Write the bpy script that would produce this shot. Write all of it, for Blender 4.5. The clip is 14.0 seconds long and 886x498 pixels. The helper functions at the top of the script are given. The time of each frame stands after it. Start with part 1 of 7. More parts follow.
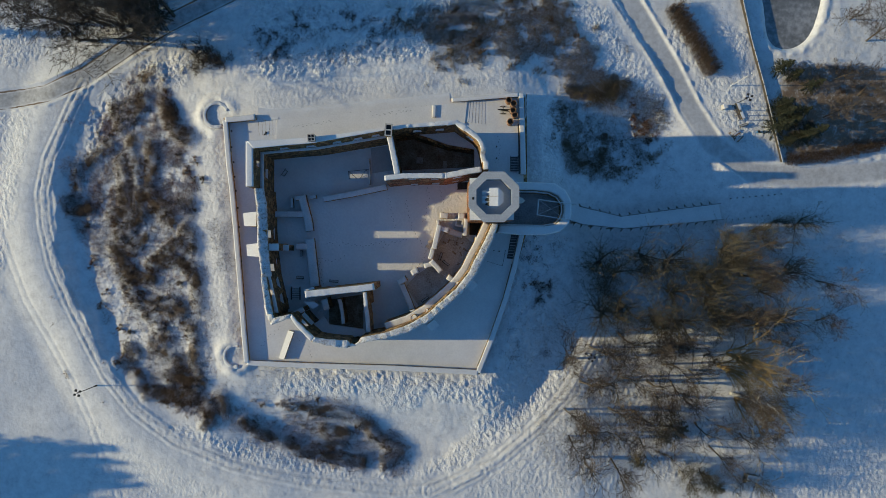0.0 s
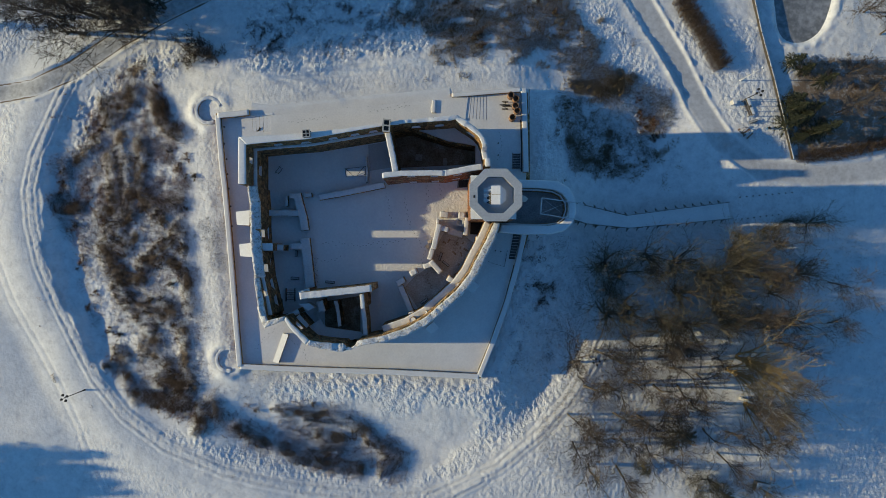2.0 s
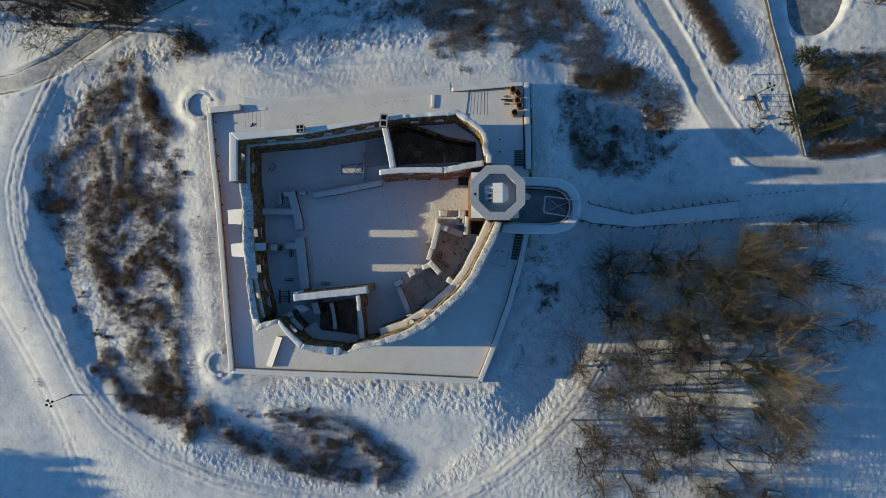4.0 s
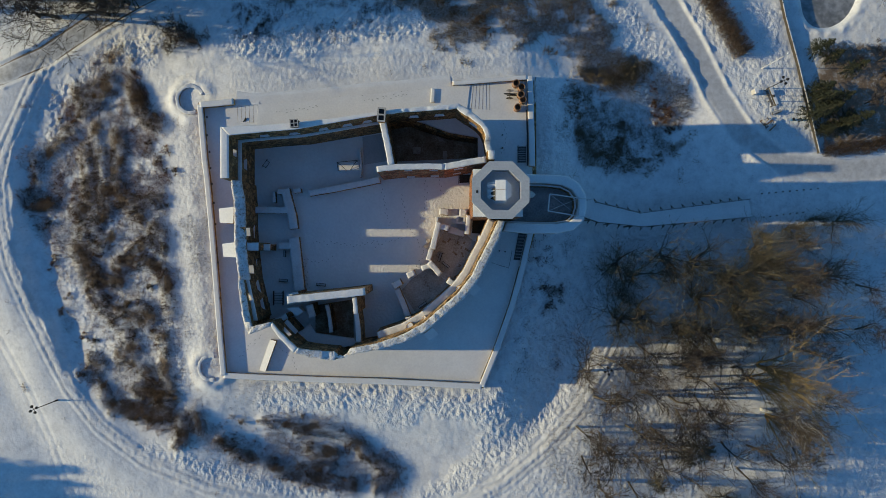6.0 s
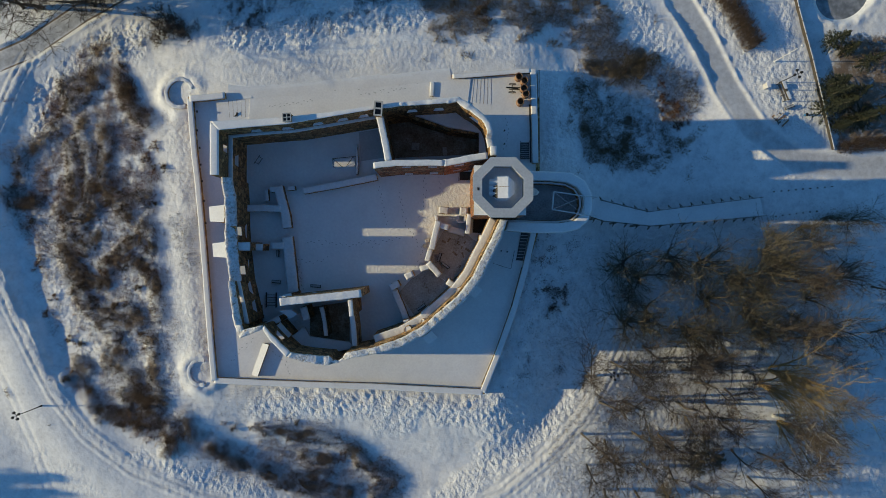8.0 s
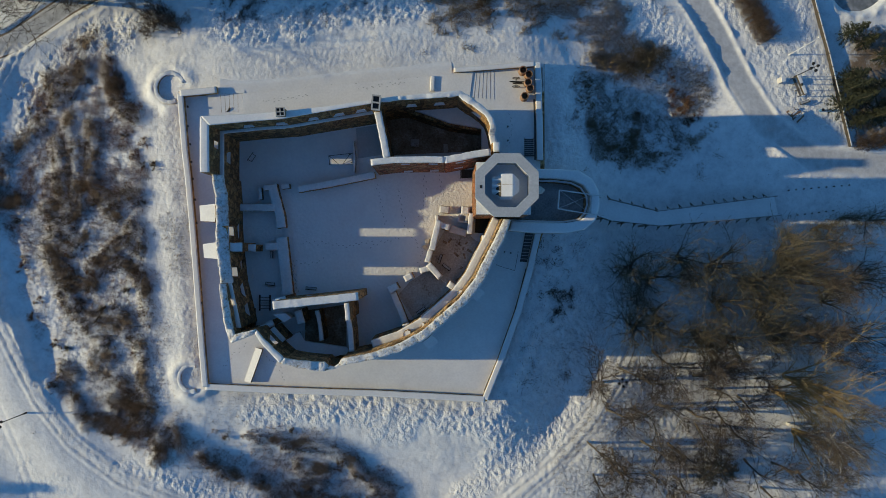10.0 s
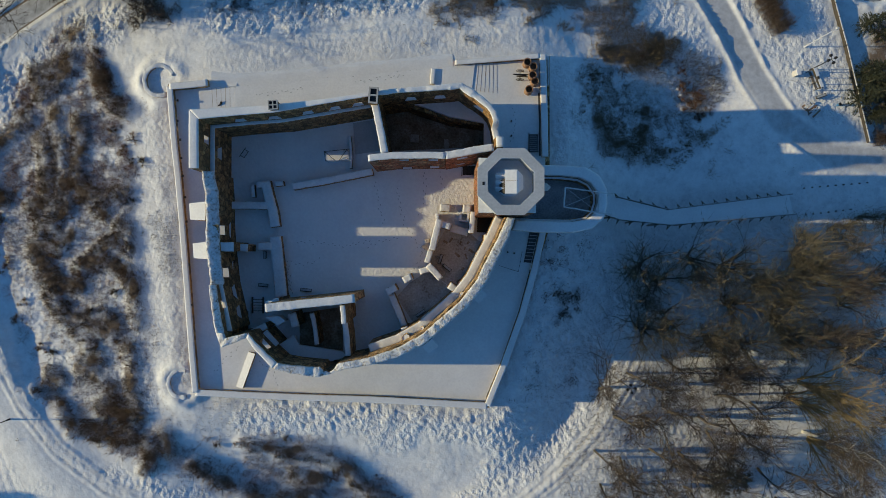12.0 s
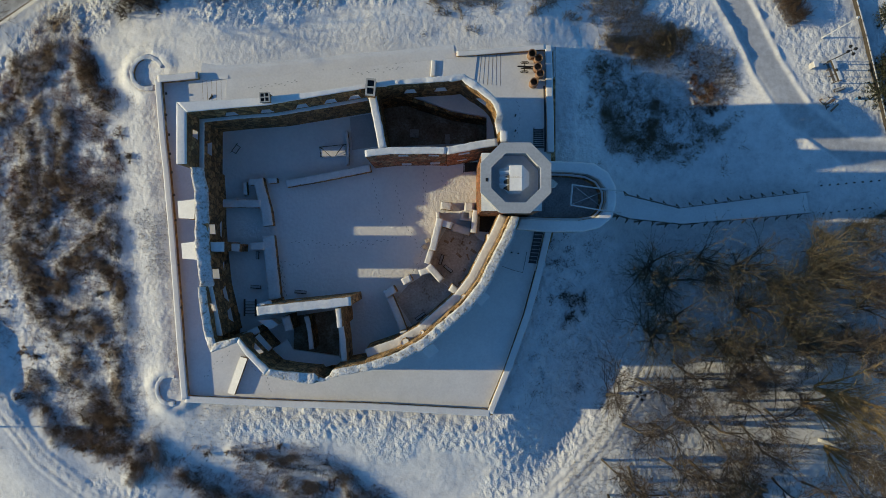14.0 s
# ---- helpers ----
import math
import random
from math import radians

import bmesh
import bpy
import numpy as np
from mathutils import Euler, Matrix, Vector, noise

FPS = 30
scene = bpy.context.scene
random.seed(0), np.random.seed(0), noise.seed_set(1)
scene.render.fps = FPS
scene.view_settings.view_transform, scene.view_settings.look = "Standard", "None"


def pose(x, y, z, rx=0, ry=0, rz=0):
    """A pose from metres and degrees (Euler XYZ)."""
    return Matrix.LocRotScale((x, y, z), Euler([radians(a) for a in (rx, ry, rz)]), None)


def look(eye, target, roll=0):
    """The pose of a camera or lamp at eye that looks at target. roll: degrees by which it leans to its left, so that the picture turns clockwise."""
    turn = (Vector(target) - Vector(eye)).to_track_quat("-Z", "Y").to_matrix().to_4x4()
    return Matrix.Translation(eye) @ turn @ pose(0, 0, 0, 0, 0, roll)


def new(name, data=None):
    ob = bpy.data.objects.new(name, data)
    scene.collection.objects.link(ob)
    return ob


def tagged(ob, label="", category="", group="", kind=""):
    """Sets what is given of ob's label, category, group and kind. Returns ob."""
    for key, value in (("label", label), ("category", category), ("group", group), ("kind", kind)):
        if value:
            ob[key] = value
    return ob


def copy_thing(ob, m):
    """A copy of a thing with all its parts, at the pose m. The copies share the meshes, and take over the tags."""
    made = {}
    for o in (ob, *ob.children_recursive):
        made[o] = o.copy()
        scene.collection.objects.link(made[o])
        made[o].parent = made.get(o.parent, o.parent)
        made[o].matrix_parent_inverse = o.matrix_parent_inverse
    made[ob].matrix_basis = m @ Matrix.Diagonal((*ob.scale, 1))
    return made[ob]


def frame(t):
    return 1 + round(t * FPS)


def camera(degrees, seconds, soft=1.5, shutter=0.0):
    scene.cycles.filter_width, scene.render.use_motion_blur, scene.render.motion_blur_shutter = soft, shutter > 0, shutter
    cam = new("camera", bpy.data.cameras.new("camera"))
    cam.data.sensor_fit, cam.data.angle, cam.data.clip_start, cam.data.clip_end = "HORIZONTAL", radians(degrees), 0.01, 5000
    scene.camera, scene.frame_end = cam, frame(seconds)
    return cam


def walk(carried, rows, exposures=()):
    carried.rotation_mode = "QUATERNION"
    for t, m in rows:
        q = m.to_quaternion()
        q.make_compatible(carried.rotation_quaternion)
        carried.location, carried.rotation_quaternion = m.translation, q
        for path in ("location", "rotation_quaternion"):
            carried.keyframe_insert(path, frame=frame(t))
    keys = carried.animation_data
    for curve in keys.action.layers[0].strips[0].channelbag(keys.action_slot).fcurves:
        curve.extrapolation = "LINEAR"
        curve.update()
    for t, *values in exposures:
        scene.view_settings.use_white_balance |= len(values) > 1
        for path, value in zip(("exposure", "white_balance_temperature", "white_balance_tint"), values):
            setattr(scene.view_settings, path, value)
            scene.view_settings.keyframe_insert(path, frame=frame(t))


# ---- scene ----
cam = camera(70.0, 14.0, soft=0.35)
METRES, EYE, TILT, LEAN, TURN = 30.7, 129.0, -90.0, 0.0, 0.0
ROWS = [
    (0.0, 0.0, 0.0, 0.0, -0.0, 0.0, -0.0),
    (0.5, -0.0001, 0.0331, -0.0003, 0.01, 0.01, -0.01),
    (1.0, -0.0005, 0.0665, 0.0015, -0.0, -0.02, -0.01),
    (1.5, -0.0009, 0.1005, 0.002, -0.02, -0.02, -0.02),
    (2.0, -0.0003, 0.1355, 0.0024, -0.02, -0.03, -0.04),
    (2.5, 0.0003, 0.1703, 0.0021, -0.04, -0.04, -0.06),
    (3.0, 0.0007, 0.2048, 0.0021, -0.05, -0.04, -0.06),
    (5.5, -0.0036, 0.3865, 0.0047, -0.09, -0.05, -0.09),
    (6.0, -0.0034, 0.4227, 0.0043, -0.09, -0.06, -0.1),
    (6.5, -0.0037, 0.4582, 0.0051, -0.08, -0.07, -0.12),
    (7.0, -0.0032, 0.4951, 0.0051, -0.08, -0.07, -0.12),
    (7.5, -0.0021, 0.5311, 0.0048, -0.09, -0.06, -0.13),
    (8.0, -0.002, 0.567, 0.0048, -0.11, -0.07, -0.14),
    (10.5, -0.0007, 0.7474, 0.0036, -0.01, 0.03, -0.17),
    (11.0, 0.0001, 0.783, 0.003, 0.01, 0.03, -0.18),
    (11.5, 0.0007, 0.8187, 0.0025, 0.05, 0.04, -0.2),
    (12.0, 0.0014, 0.854, 0.0019, 0.07, 0.06, -0.21),
    (12.5, 0.0009, 0.8897, 0.0029, 0.1, 0.04, -0.21),
    (13.0, 0.0007, 0.9253, 0.0038, 0.13, 0.03, -0.21),
    (13.5, 0.0003, 0.9623, 0.0039, 0.12, 0.04, -0.22),
    (14.0, -0.0004, 0.9997, 0.0042, 0.12, 0.03, -0.23),
]
walk(cam, [(t, pose(0, 0, EYE, TILT, LEAN, TURN) @ pose(METRES * x, METRES * y, METRES * z, 90 + pitch, roll, yaw)) for t, x, y, z, yaw, pitch, roll in ROWS])

# ---- light: low winter sun from the west, clear sky ----
SUN_UP = 14.2
scene.view_settings.exposure = -0.47
world = bpy.data.worlds.new("winter_sky")
scene.world = world
world.use_nodes = True
sky = world.node_tree.nodes.new("ShaderNodeTexSky")
sky.sky_type, sky.sun_disc = "NISHITA", False
sky.dust_density, sky.ozone_density = 0.2, 3.0
sky.sun_elevation, sky.sun_rotation = radians(SUN_UP), radians(-90)
back = world.node_tree.nodes["Background"]
back.inputs["Strength"].default_value = 0.142
tint = world.node_tree.nodes.new("ShaderNodeMix")
tint.data_type, tint.blend_type = "RGBA", "MULTIPLY"
tint.inputs[0].default_value, tint.inputs[7].default_value = 1.0, (0.56, 0.965, 1.19, 1)
world.node_tree.links.new(sky.outputs[0], tint.inputs[6])
world.node_tree.links.new(tint.outputs[2], back.inputs["Color"])
sun = new("sun", bpy.data.lights.new("sun", "SUN"))
sun.data.energy, sun.data.angle, sun.data.color = 5.7, radians(0.55), (1.0, 0.84, 0.49)
sun.matrix_world = look((-math.cos(radians(SUN_UP)), 0.0, math.sin(radians(SUN_UP))), (0, 0, 0))


# ---- materials ----
def blend(name, stops, scale=2.0, fine=9.0, rough=0.8, bump=0.3, depth=0.05, detail=6.0, metal=0.0, squash=(1, 1, 1), own=False, cells=0.0):
    """A surface mottled at two scales between the colours of stops, with a fine relief."""
    m = bpy.data.materials.new(name)
    m.use_nodes = True
    n, l = m.node_tree.nodes, m.node_tree.links
    shader = n["Principled BSDF"]
    if own:
        place = n.new("ShaderNodeTexCoord").outputs["Object"]
    else:
        place = n.new("ShaderNodeNewGeometry").outputs["Position"]
    mapping = n.new("ShaderNodeMapping")
    mapping.inputs["Scale"].default_value = squash
    l.new(place, mapping.inputs[0])
    big, small, mix = n.new("ShaderNodeTexNoise"), n.new("ShaderNodeTexNoise"), n.new("ShaderNodeMath")
    big.inputs["Scale"].default_value, small.inputs["Scale"].default_value = scale, fine
    big.inputs["Detail"].default_value = small.inputs["Detail"].default_value = detail
    for t in (big, small):
        l.new(mapping.outputs[0], t.inputs["Vector"])
    mix.operation = "MULTIPLY_ADD"
    mix.inputs[1].default_value = 0.5
    half = n.new("ShaderNodeMath")
    half.operation = "MULTIPLY"
    half.inputs[1].default_value = 0.5
    l.new(small.outputs[0], half.inputs[0])
    l.new(big.outputs[0], mix.inputs[0])
    l.new(half.outputs[0], mix.inputs[2])
    ramp = n.new("ShaderNodeValToRGB")
    for i, c in enumerate(stops):
        at = 0.34 + 0.32 * i / max(1, len(stops) - 1)
        e = ramp.color_ramp.elements[i] if i < 2 else ramp.color_ramp.elements.new(at)
        e.position, e.color = at, (*c, 1)
    l.new(mix.outputs[0], ramp.inputs[0])
    colour, relief = ramp.outputs[0], small.outputs[0]
    if cells:
        stones, joints = n.new("ShaderNodeTexVoronoi"), n.new("ShaderNodeTexVoronoi")
        joints.feature = "DISTANCE_TO_EDGE"
        for t in (stones, joints):
            t.inputs["Scale"].default_value = cells
            l.new(mapping.outputs[0], t.inputs["Vector"])
        tone, gap, mixed = n.new("ShaderNodeMapRange"), n.new("ShaderNodeMapRange"), n.new("ShaderNodeMath")
        split = n.new("ShaderNodeSeparateColor")
        l.new(stones.outputs["Color"], split.inputs[0])
        l.new(split.outputs[0], tone.inputs["Value"])
        tone.inputs["To Min"].default_value, tone.inputs["To Max"].default_value = 0.45, 1.5
        gap.inputs["From Max"].default_value, gap.inputs["To Min"].default_value = 0.1, 0.35
        l.new(joints.outputs["Distance"], gap.inputs["Value"])
        mixed.operation = "MULTIPLY"
        l.new(tone.outputs[0], mixed.inputs[0])
        l.new(gap.outputs[0], mixed.inputs[1])
        scaled = n.new("ShaderNodeVectorMath")
        scaled.operation = "SCALE"
        l.new(colour, scaled.inputs[0])
        l.new(mixed.outputs[0], scaled.inputs["Scale"])
        colour = scaled.outputs[0]
        both = n.new("ShaderNodeMath")
        both.operation = "MULTIPLY_ADD"
        both.inputs[1].default_value = 0.6
        l.new(gap.outputs[0], both.inputs[0])
        l.new(small.outputs[0], both.inputs[2])
        relief = both.outputs[0]
    l.new(colour, shader.inputs["Base Color"])
    shader.inputs["Roughness"].default_value, shader.inputs["Metallic"].default_value = rough, metal
    b = n.new("ShaderNodeBump")
    b.inputs["Strength"].default_value, b.inputs["Distance"].default_value = bump, depth
    l.new(relief, b.inputs["Height"])
    l.new(b.outputs[0], shader.inputs["Normal"])
    return m


SNOW = blend("snow", [(0.74, 0.75, 0.78), (0.86, 0.87, 0.89)], 0.35, 3.0, 0.75, 0.35, 0.06)
TRODDEN = blend("trodden_snow", [(0.8, 0.81, 0.83), (0.9, 0.91, 0.92)], 0.35, 2.0, 0.75, 0.9, 0.14)
RED_BRICK = blend("red_brick", [(0.12, 0.05, 0.03), (0.45, 0.14, 0.055), (0.36, 0.17, 0.09), (0.5, 0.3, 0.16)], 0.55, 3.2, 0.9, 1.0, 0.3, squash=(1, 1, 0.6), cells=1.5)
RUBBLE = blend("snowy_rubble", [(0.24, 0.19, 0.13), (0.62, 0.61, 0.6), (0.78, 0.79, 0.81), (0.86, 0.87, 0.89)], 1.3, 3.4, 0.8, 0.8, 0.2)
CAP = blend("lumpy_snow", [(0.7, 0.71, 0.73), (0.86, 0.87, 0.89)], 0.8, 2.6, 0.75, 0.6, 0.12)
THIN = blend("thin_snow", [(0.3, 0.24, 0.19), (0.52, 0.47, 0.42), (0.62, 0.58, 0.54), (0.74, 0.72, 0.7)], 0.5, 3.2, 0.85, 0.8, 0.12)
STONE = blend("rubble_stone", [(0.12, 0.065, 0.03), (0.43, 0.25, 0.1), (0.28, 0.165, 0.075), (0.56, 0.38, 0.18)], 0.8, 3.4, 0.9, 1.0, 0.3, squash=(1, 1, 0.6), cells=1.5)
SLAB = blend("frosted_slab", [(0.42, 0.44, 0.46), (0.56, 0.58, 0.6)], 0.4, 3.0, 0.7, 0.3, 0.04)
BRICK = blend("old_brick", [(0.1, 0.055, 0.035), (0.42, 0.15, 0.065), (0.3, 0.2, 0.12), (0.5, 0.33, 0.18)], 0.55, 3.2, 0.9, 1.0, 0.3, squash=(1, 1, 0.6), cells=1.5)
OCHRE = blend("ochre_stone", [(0.18, 0.11, 0.055), (0.47, 0.3, 0.14), (0.57, 0.41, 0.23)], 0.7, 4.0, 0.9, 1.0, 0.25, squash=(1, 1, 0.6), cells=1.6)
FROSTED = blend("frosted_paving", [(0.2, 0.2, 0.21), (0.32, 0.33, 0.34), (0.42, 0.43, 0.45)], 0.4, 3.5, 0.75, 0.3, 0.04)
# stone darkened to carry shade: stair wells and the foot of the east parapets
SHADE_STONE = blend("shade_stone", [(0.05, 0.05, 0.055), (0.1, 0.1, 0.11)], 0.6, 4.0, 0.8, 0.3, 0.03)
PALE = blend("pale_plaster", [(0.42, 0.41, 0.39), (0.6, 0.59, 0.57)], 0.5, 5.0, 0.8, 0.2, 0.03)
EARTH = blend("frozen_earth", [(0.17, 0.115, 0.07), (0.31, 0.22, 0.145), (0.4, 0.31, 0.22), (0.54, 0.48, 0.42)], 0.5, 3.5, 0.95, 0.8, 0.2)
SCRUB = blend("scrub_twigs", [(0.05, 0.036, 0.026), (0.145, 0.098, 0.066)], 0.6, 3.0, 0.9, 0.2, 0.02, own=True)
DARK = blend("dark_timber", [(0.03, 0.025, 0.02), (0.08, 0.065, 0.05)], 2.0, 9.0, 0.8, 0.4, 0.03)
PLANK = blend("grey_timber", [(0.12, 0.1, 0.085), (0.24, 0.21, 0.18)], 2.0, 9.0, 0.8, 0.4, 0.03)
IRON = blend("painted_iron", [(0.02, 0.02, 0.022), (0.05, 0.05, 0.05)], 3.0, 12.0, 0.5, 0.1, 0.01, metal=0.6)
BLUE = blend("blue_paint", [(0.04, 0.14, 0.28), (0.06, 0.2, 0.38)], 3.0, 12.0, 0.5, 0.1, 0.01)
STEEL = blend("pale_steel", [(0.5, 0.52, 0.55), (0.66, 0.68, 0.7)], 3.0, 12.0, 0.45, 0.1, 0.01)
RUST = blend("brown_barrel", [(0.16, 0.08, 0.045), (0.3, 0.17, 0.1), (0.42, 0.3, 0.22)], 1.5, 8.0, 0.7, 0.3, 0.03, own=True)
BARK = blend("bark", [(0.05, 0.041, 0.032), (0.13, 0.105, 0.08)], 2.0, 8.0, 0.9, 0.5, 0.03, own=True)
TWIG = blend("brown_twigs", [(0.052, 0.04, 0.031), (0.135, 0.1, 0.077)], 0.6, 3.0, 0.9, 0.2, 0.02, own=True)
OLIVE = blend("olive_twigs", [(0.07, 0.062, 0.041), (0.175, 0.148, 0.094)], 0.6, 3.0, 0.9, 0.2, 0.02, own=True)
GOLD = blend("golden_twigs", [(0.2, 0.145, 0.07), (0.44, 0.32, 0.15)], 0.6, 3.0, 0.9, 0.2, 0.02, own=True)
WEED = blend("olive_weeds", [(0.1, 0.075, 0.04), (0.28, 0.21, 0.12)], 0.6, 3.0, 0.9, 0.2, 0.02, own=True)
RED = blend("russet_twigs", [(0.095, 0.048, 0.029), (0.22, 0.115, 0.065)], 0.6, 3.0, 0.9, 0.2, 0.02, own=True)
BIRCH = blend("birch_bark", [(0.35, 0.34, 0.33), (0.68, 0.67, 0.65)], 2.0, 7.0, 0.8, 0.2, 0.02, own=True)
NEEDLE = blend("fir_needles", [(0.014, 0.019, 0.011), (0.04, 0.047, 0.024)], 1.0, 5.0, 0.9, 0.3, 0.03, own=True)
STRAW = blend("dry_grass", [(0.12, 0.09, 0.06), (0.3, 0.24, 0.16)], 0.5, 3.0, 0.95, 0.1, 0.02)
ICE = blend("pond_ice", [(0.1, 0.11, 0.12), (0.22, 0.23, 0.24), (0.42, 0.43, 0.45)], 0.12, 0.9, 0.35, 0.1, 0.02)


def ground_material():
    """Snow, with dry grass, litter and the painted shade of road edges where the attribute bare is high and packed grey
    snow where worn is high.
    """
    m = bpy.data.materials.new("snowy_ground")
    m.use_nodes = True
    n, l = m.node_tree.nodes, m.node_tree.links
    shader = n["Principled BSDF"]
    pos = n.new("ShaderNodeNewGeometry").outputs["Position"]

    def noise_at(scale, detail=5.0, rough=0.55):
        t = n.new("ShaderNodeTexNoise")
        t.inputs["Scale"].default_value, t.inputs["Detail"].default_value, t.inputs["Roughness"].default_value = scale, detail, rough
        l.new(pos, t.inputs["Vector"])
        return t.outputs[0]

    def ramp(value, stops):
        r = n.new("ShaderNodeValToRGB")
        for i, (at, c) in enumerate(stops):
            e = r.color_ramp.elements[i] if i < 2 else r.color_ramp.elements.new(at)
            e.position, e.color = at, (*c, 1)
        l.new(value, r.inputs[0])
        return r.outputs[0]

    def math_node(op, a, b, clamp=False):
        t = n.new("ShaderNodeMath")
        t.operation, t.use_clamp = op, clamp
        for i, v in enumerate((a, b)):
            if isinstance(v, float):
                t.inputs[i].default_value = v
            else:
                l.new(v, t.inputs[i])
        return t.outputs[0]

    def mix(fac, a, b):
        t = n.new("ShaderNodeMix")
        t.data_type = "RGBA"
        l.new(fac, t.inputs[0])
        l.new(a, t.inputs[6])
        l.new(b, t.inputs[7])
        return t.outputs[2]

    bare, worn = n.new("ShaderNodeAttribute"), n.new("ShaderNodeAttribute")
    bare.attribute_name, worn.attribute_name = "bare", "worn"
    fine = noise_at(2.6, 8.0, 0.7)
    patch = noise_at(0.55, 5.0, 0.6)
    grain = math_node("ADD", math_node("MULTIPLY", patch, 0.5), math_node("MULTIPLY", noise_at(1.7, 6.0, 0.8), 0.5))
    snow = ramp(grain, [(0.36, (0.62, 0.63, 0.66)), (0.47, (0.76, 0.77, 0.79)), (0.6, (0.87, 0.88, 0.9))])
    litter = ramp(fine, [(0.3, (0.1, 0.072, 0.052)), (0.55, (0.22, 0.16, 0.115)), (0.7, (0.36, 0.28, 0.2))])
    packed = ramp(noise_at(0.8, 7.0, 0.7), [(0.35, (0.3, 0.3, 0.31)), (0.65, (0.6, 0.61, 0.63))])
    cover = math_node("ADD", math_node("MULTIPLY", patch, 0.45), math_node("MULTIPLY", fine, 0.55))
    edge = math_node("SUBTRACT", math_node("ADD", bare.outputs["Fac"], cover), 0.98)
    dots = n.new("ShaderNodeTexVoronoi")
    dots.inputs["Scale"].default_value = 2.3
    l.new(pos, dots.inputs["Vector"])
    churn = n.new("ShaderNodeAttribute")
    churn.attribute_name = "rough"
    weeds = math_node("SUBTRACT", math_node("MULTIPLY", noise_at(0.35, 4.0, 0.7), 0.62), math_node("MULTIPLY", dots.outputs["Distance"], 1.0))
    specks = math_node("MULTIPLY", math_node("MULTIPLY", math_node("SUBTRACT", weeds, 0.19), 9.0, True), churn.outputs["Fac"], True)
    fac = math_node("MAXIMUM", math_node("MULTIPLY", edge, 5.0, True), math_node("MULTIPLY", specks, 0.75))
    colour = mix(worn.outputs["Fac"], snow, packed)
    l.new(mix(fac, colour, litter), shader.inputs["Base Color"])
    shader.inputs["Roughness"].default_value = 0.8
    b1, b2 = n.new("ShaderNodeBump"), n.new("ShaderNodeBump")
    b1.inputs["Strength"].default_value, b1.inputs["Distance"].default_value = 1.0, 0.42
    b2.inputs["Strength"].default_value, b2.inputs["Distance"].default_value = 1.0, 0.014
    tuft = n.new("ShaderNodeAttribute")
    tuft.attribute_name = "tuft"
    trodden = math_node("MULTIPLY", noise_at(1.7, 2.5, 0.55), tuft.outputs["Fac"])
    l.new(trodden, b1.inputs["Height"])
    l.new(noise_at(2.4, 4.0, 0.6), b2.inputs["Height"])
    l.new(b1.outputs[0], b2.inputs["Normal"])
    l.new(b2.outputs[0], shader.inputs["Normal"])
    return m


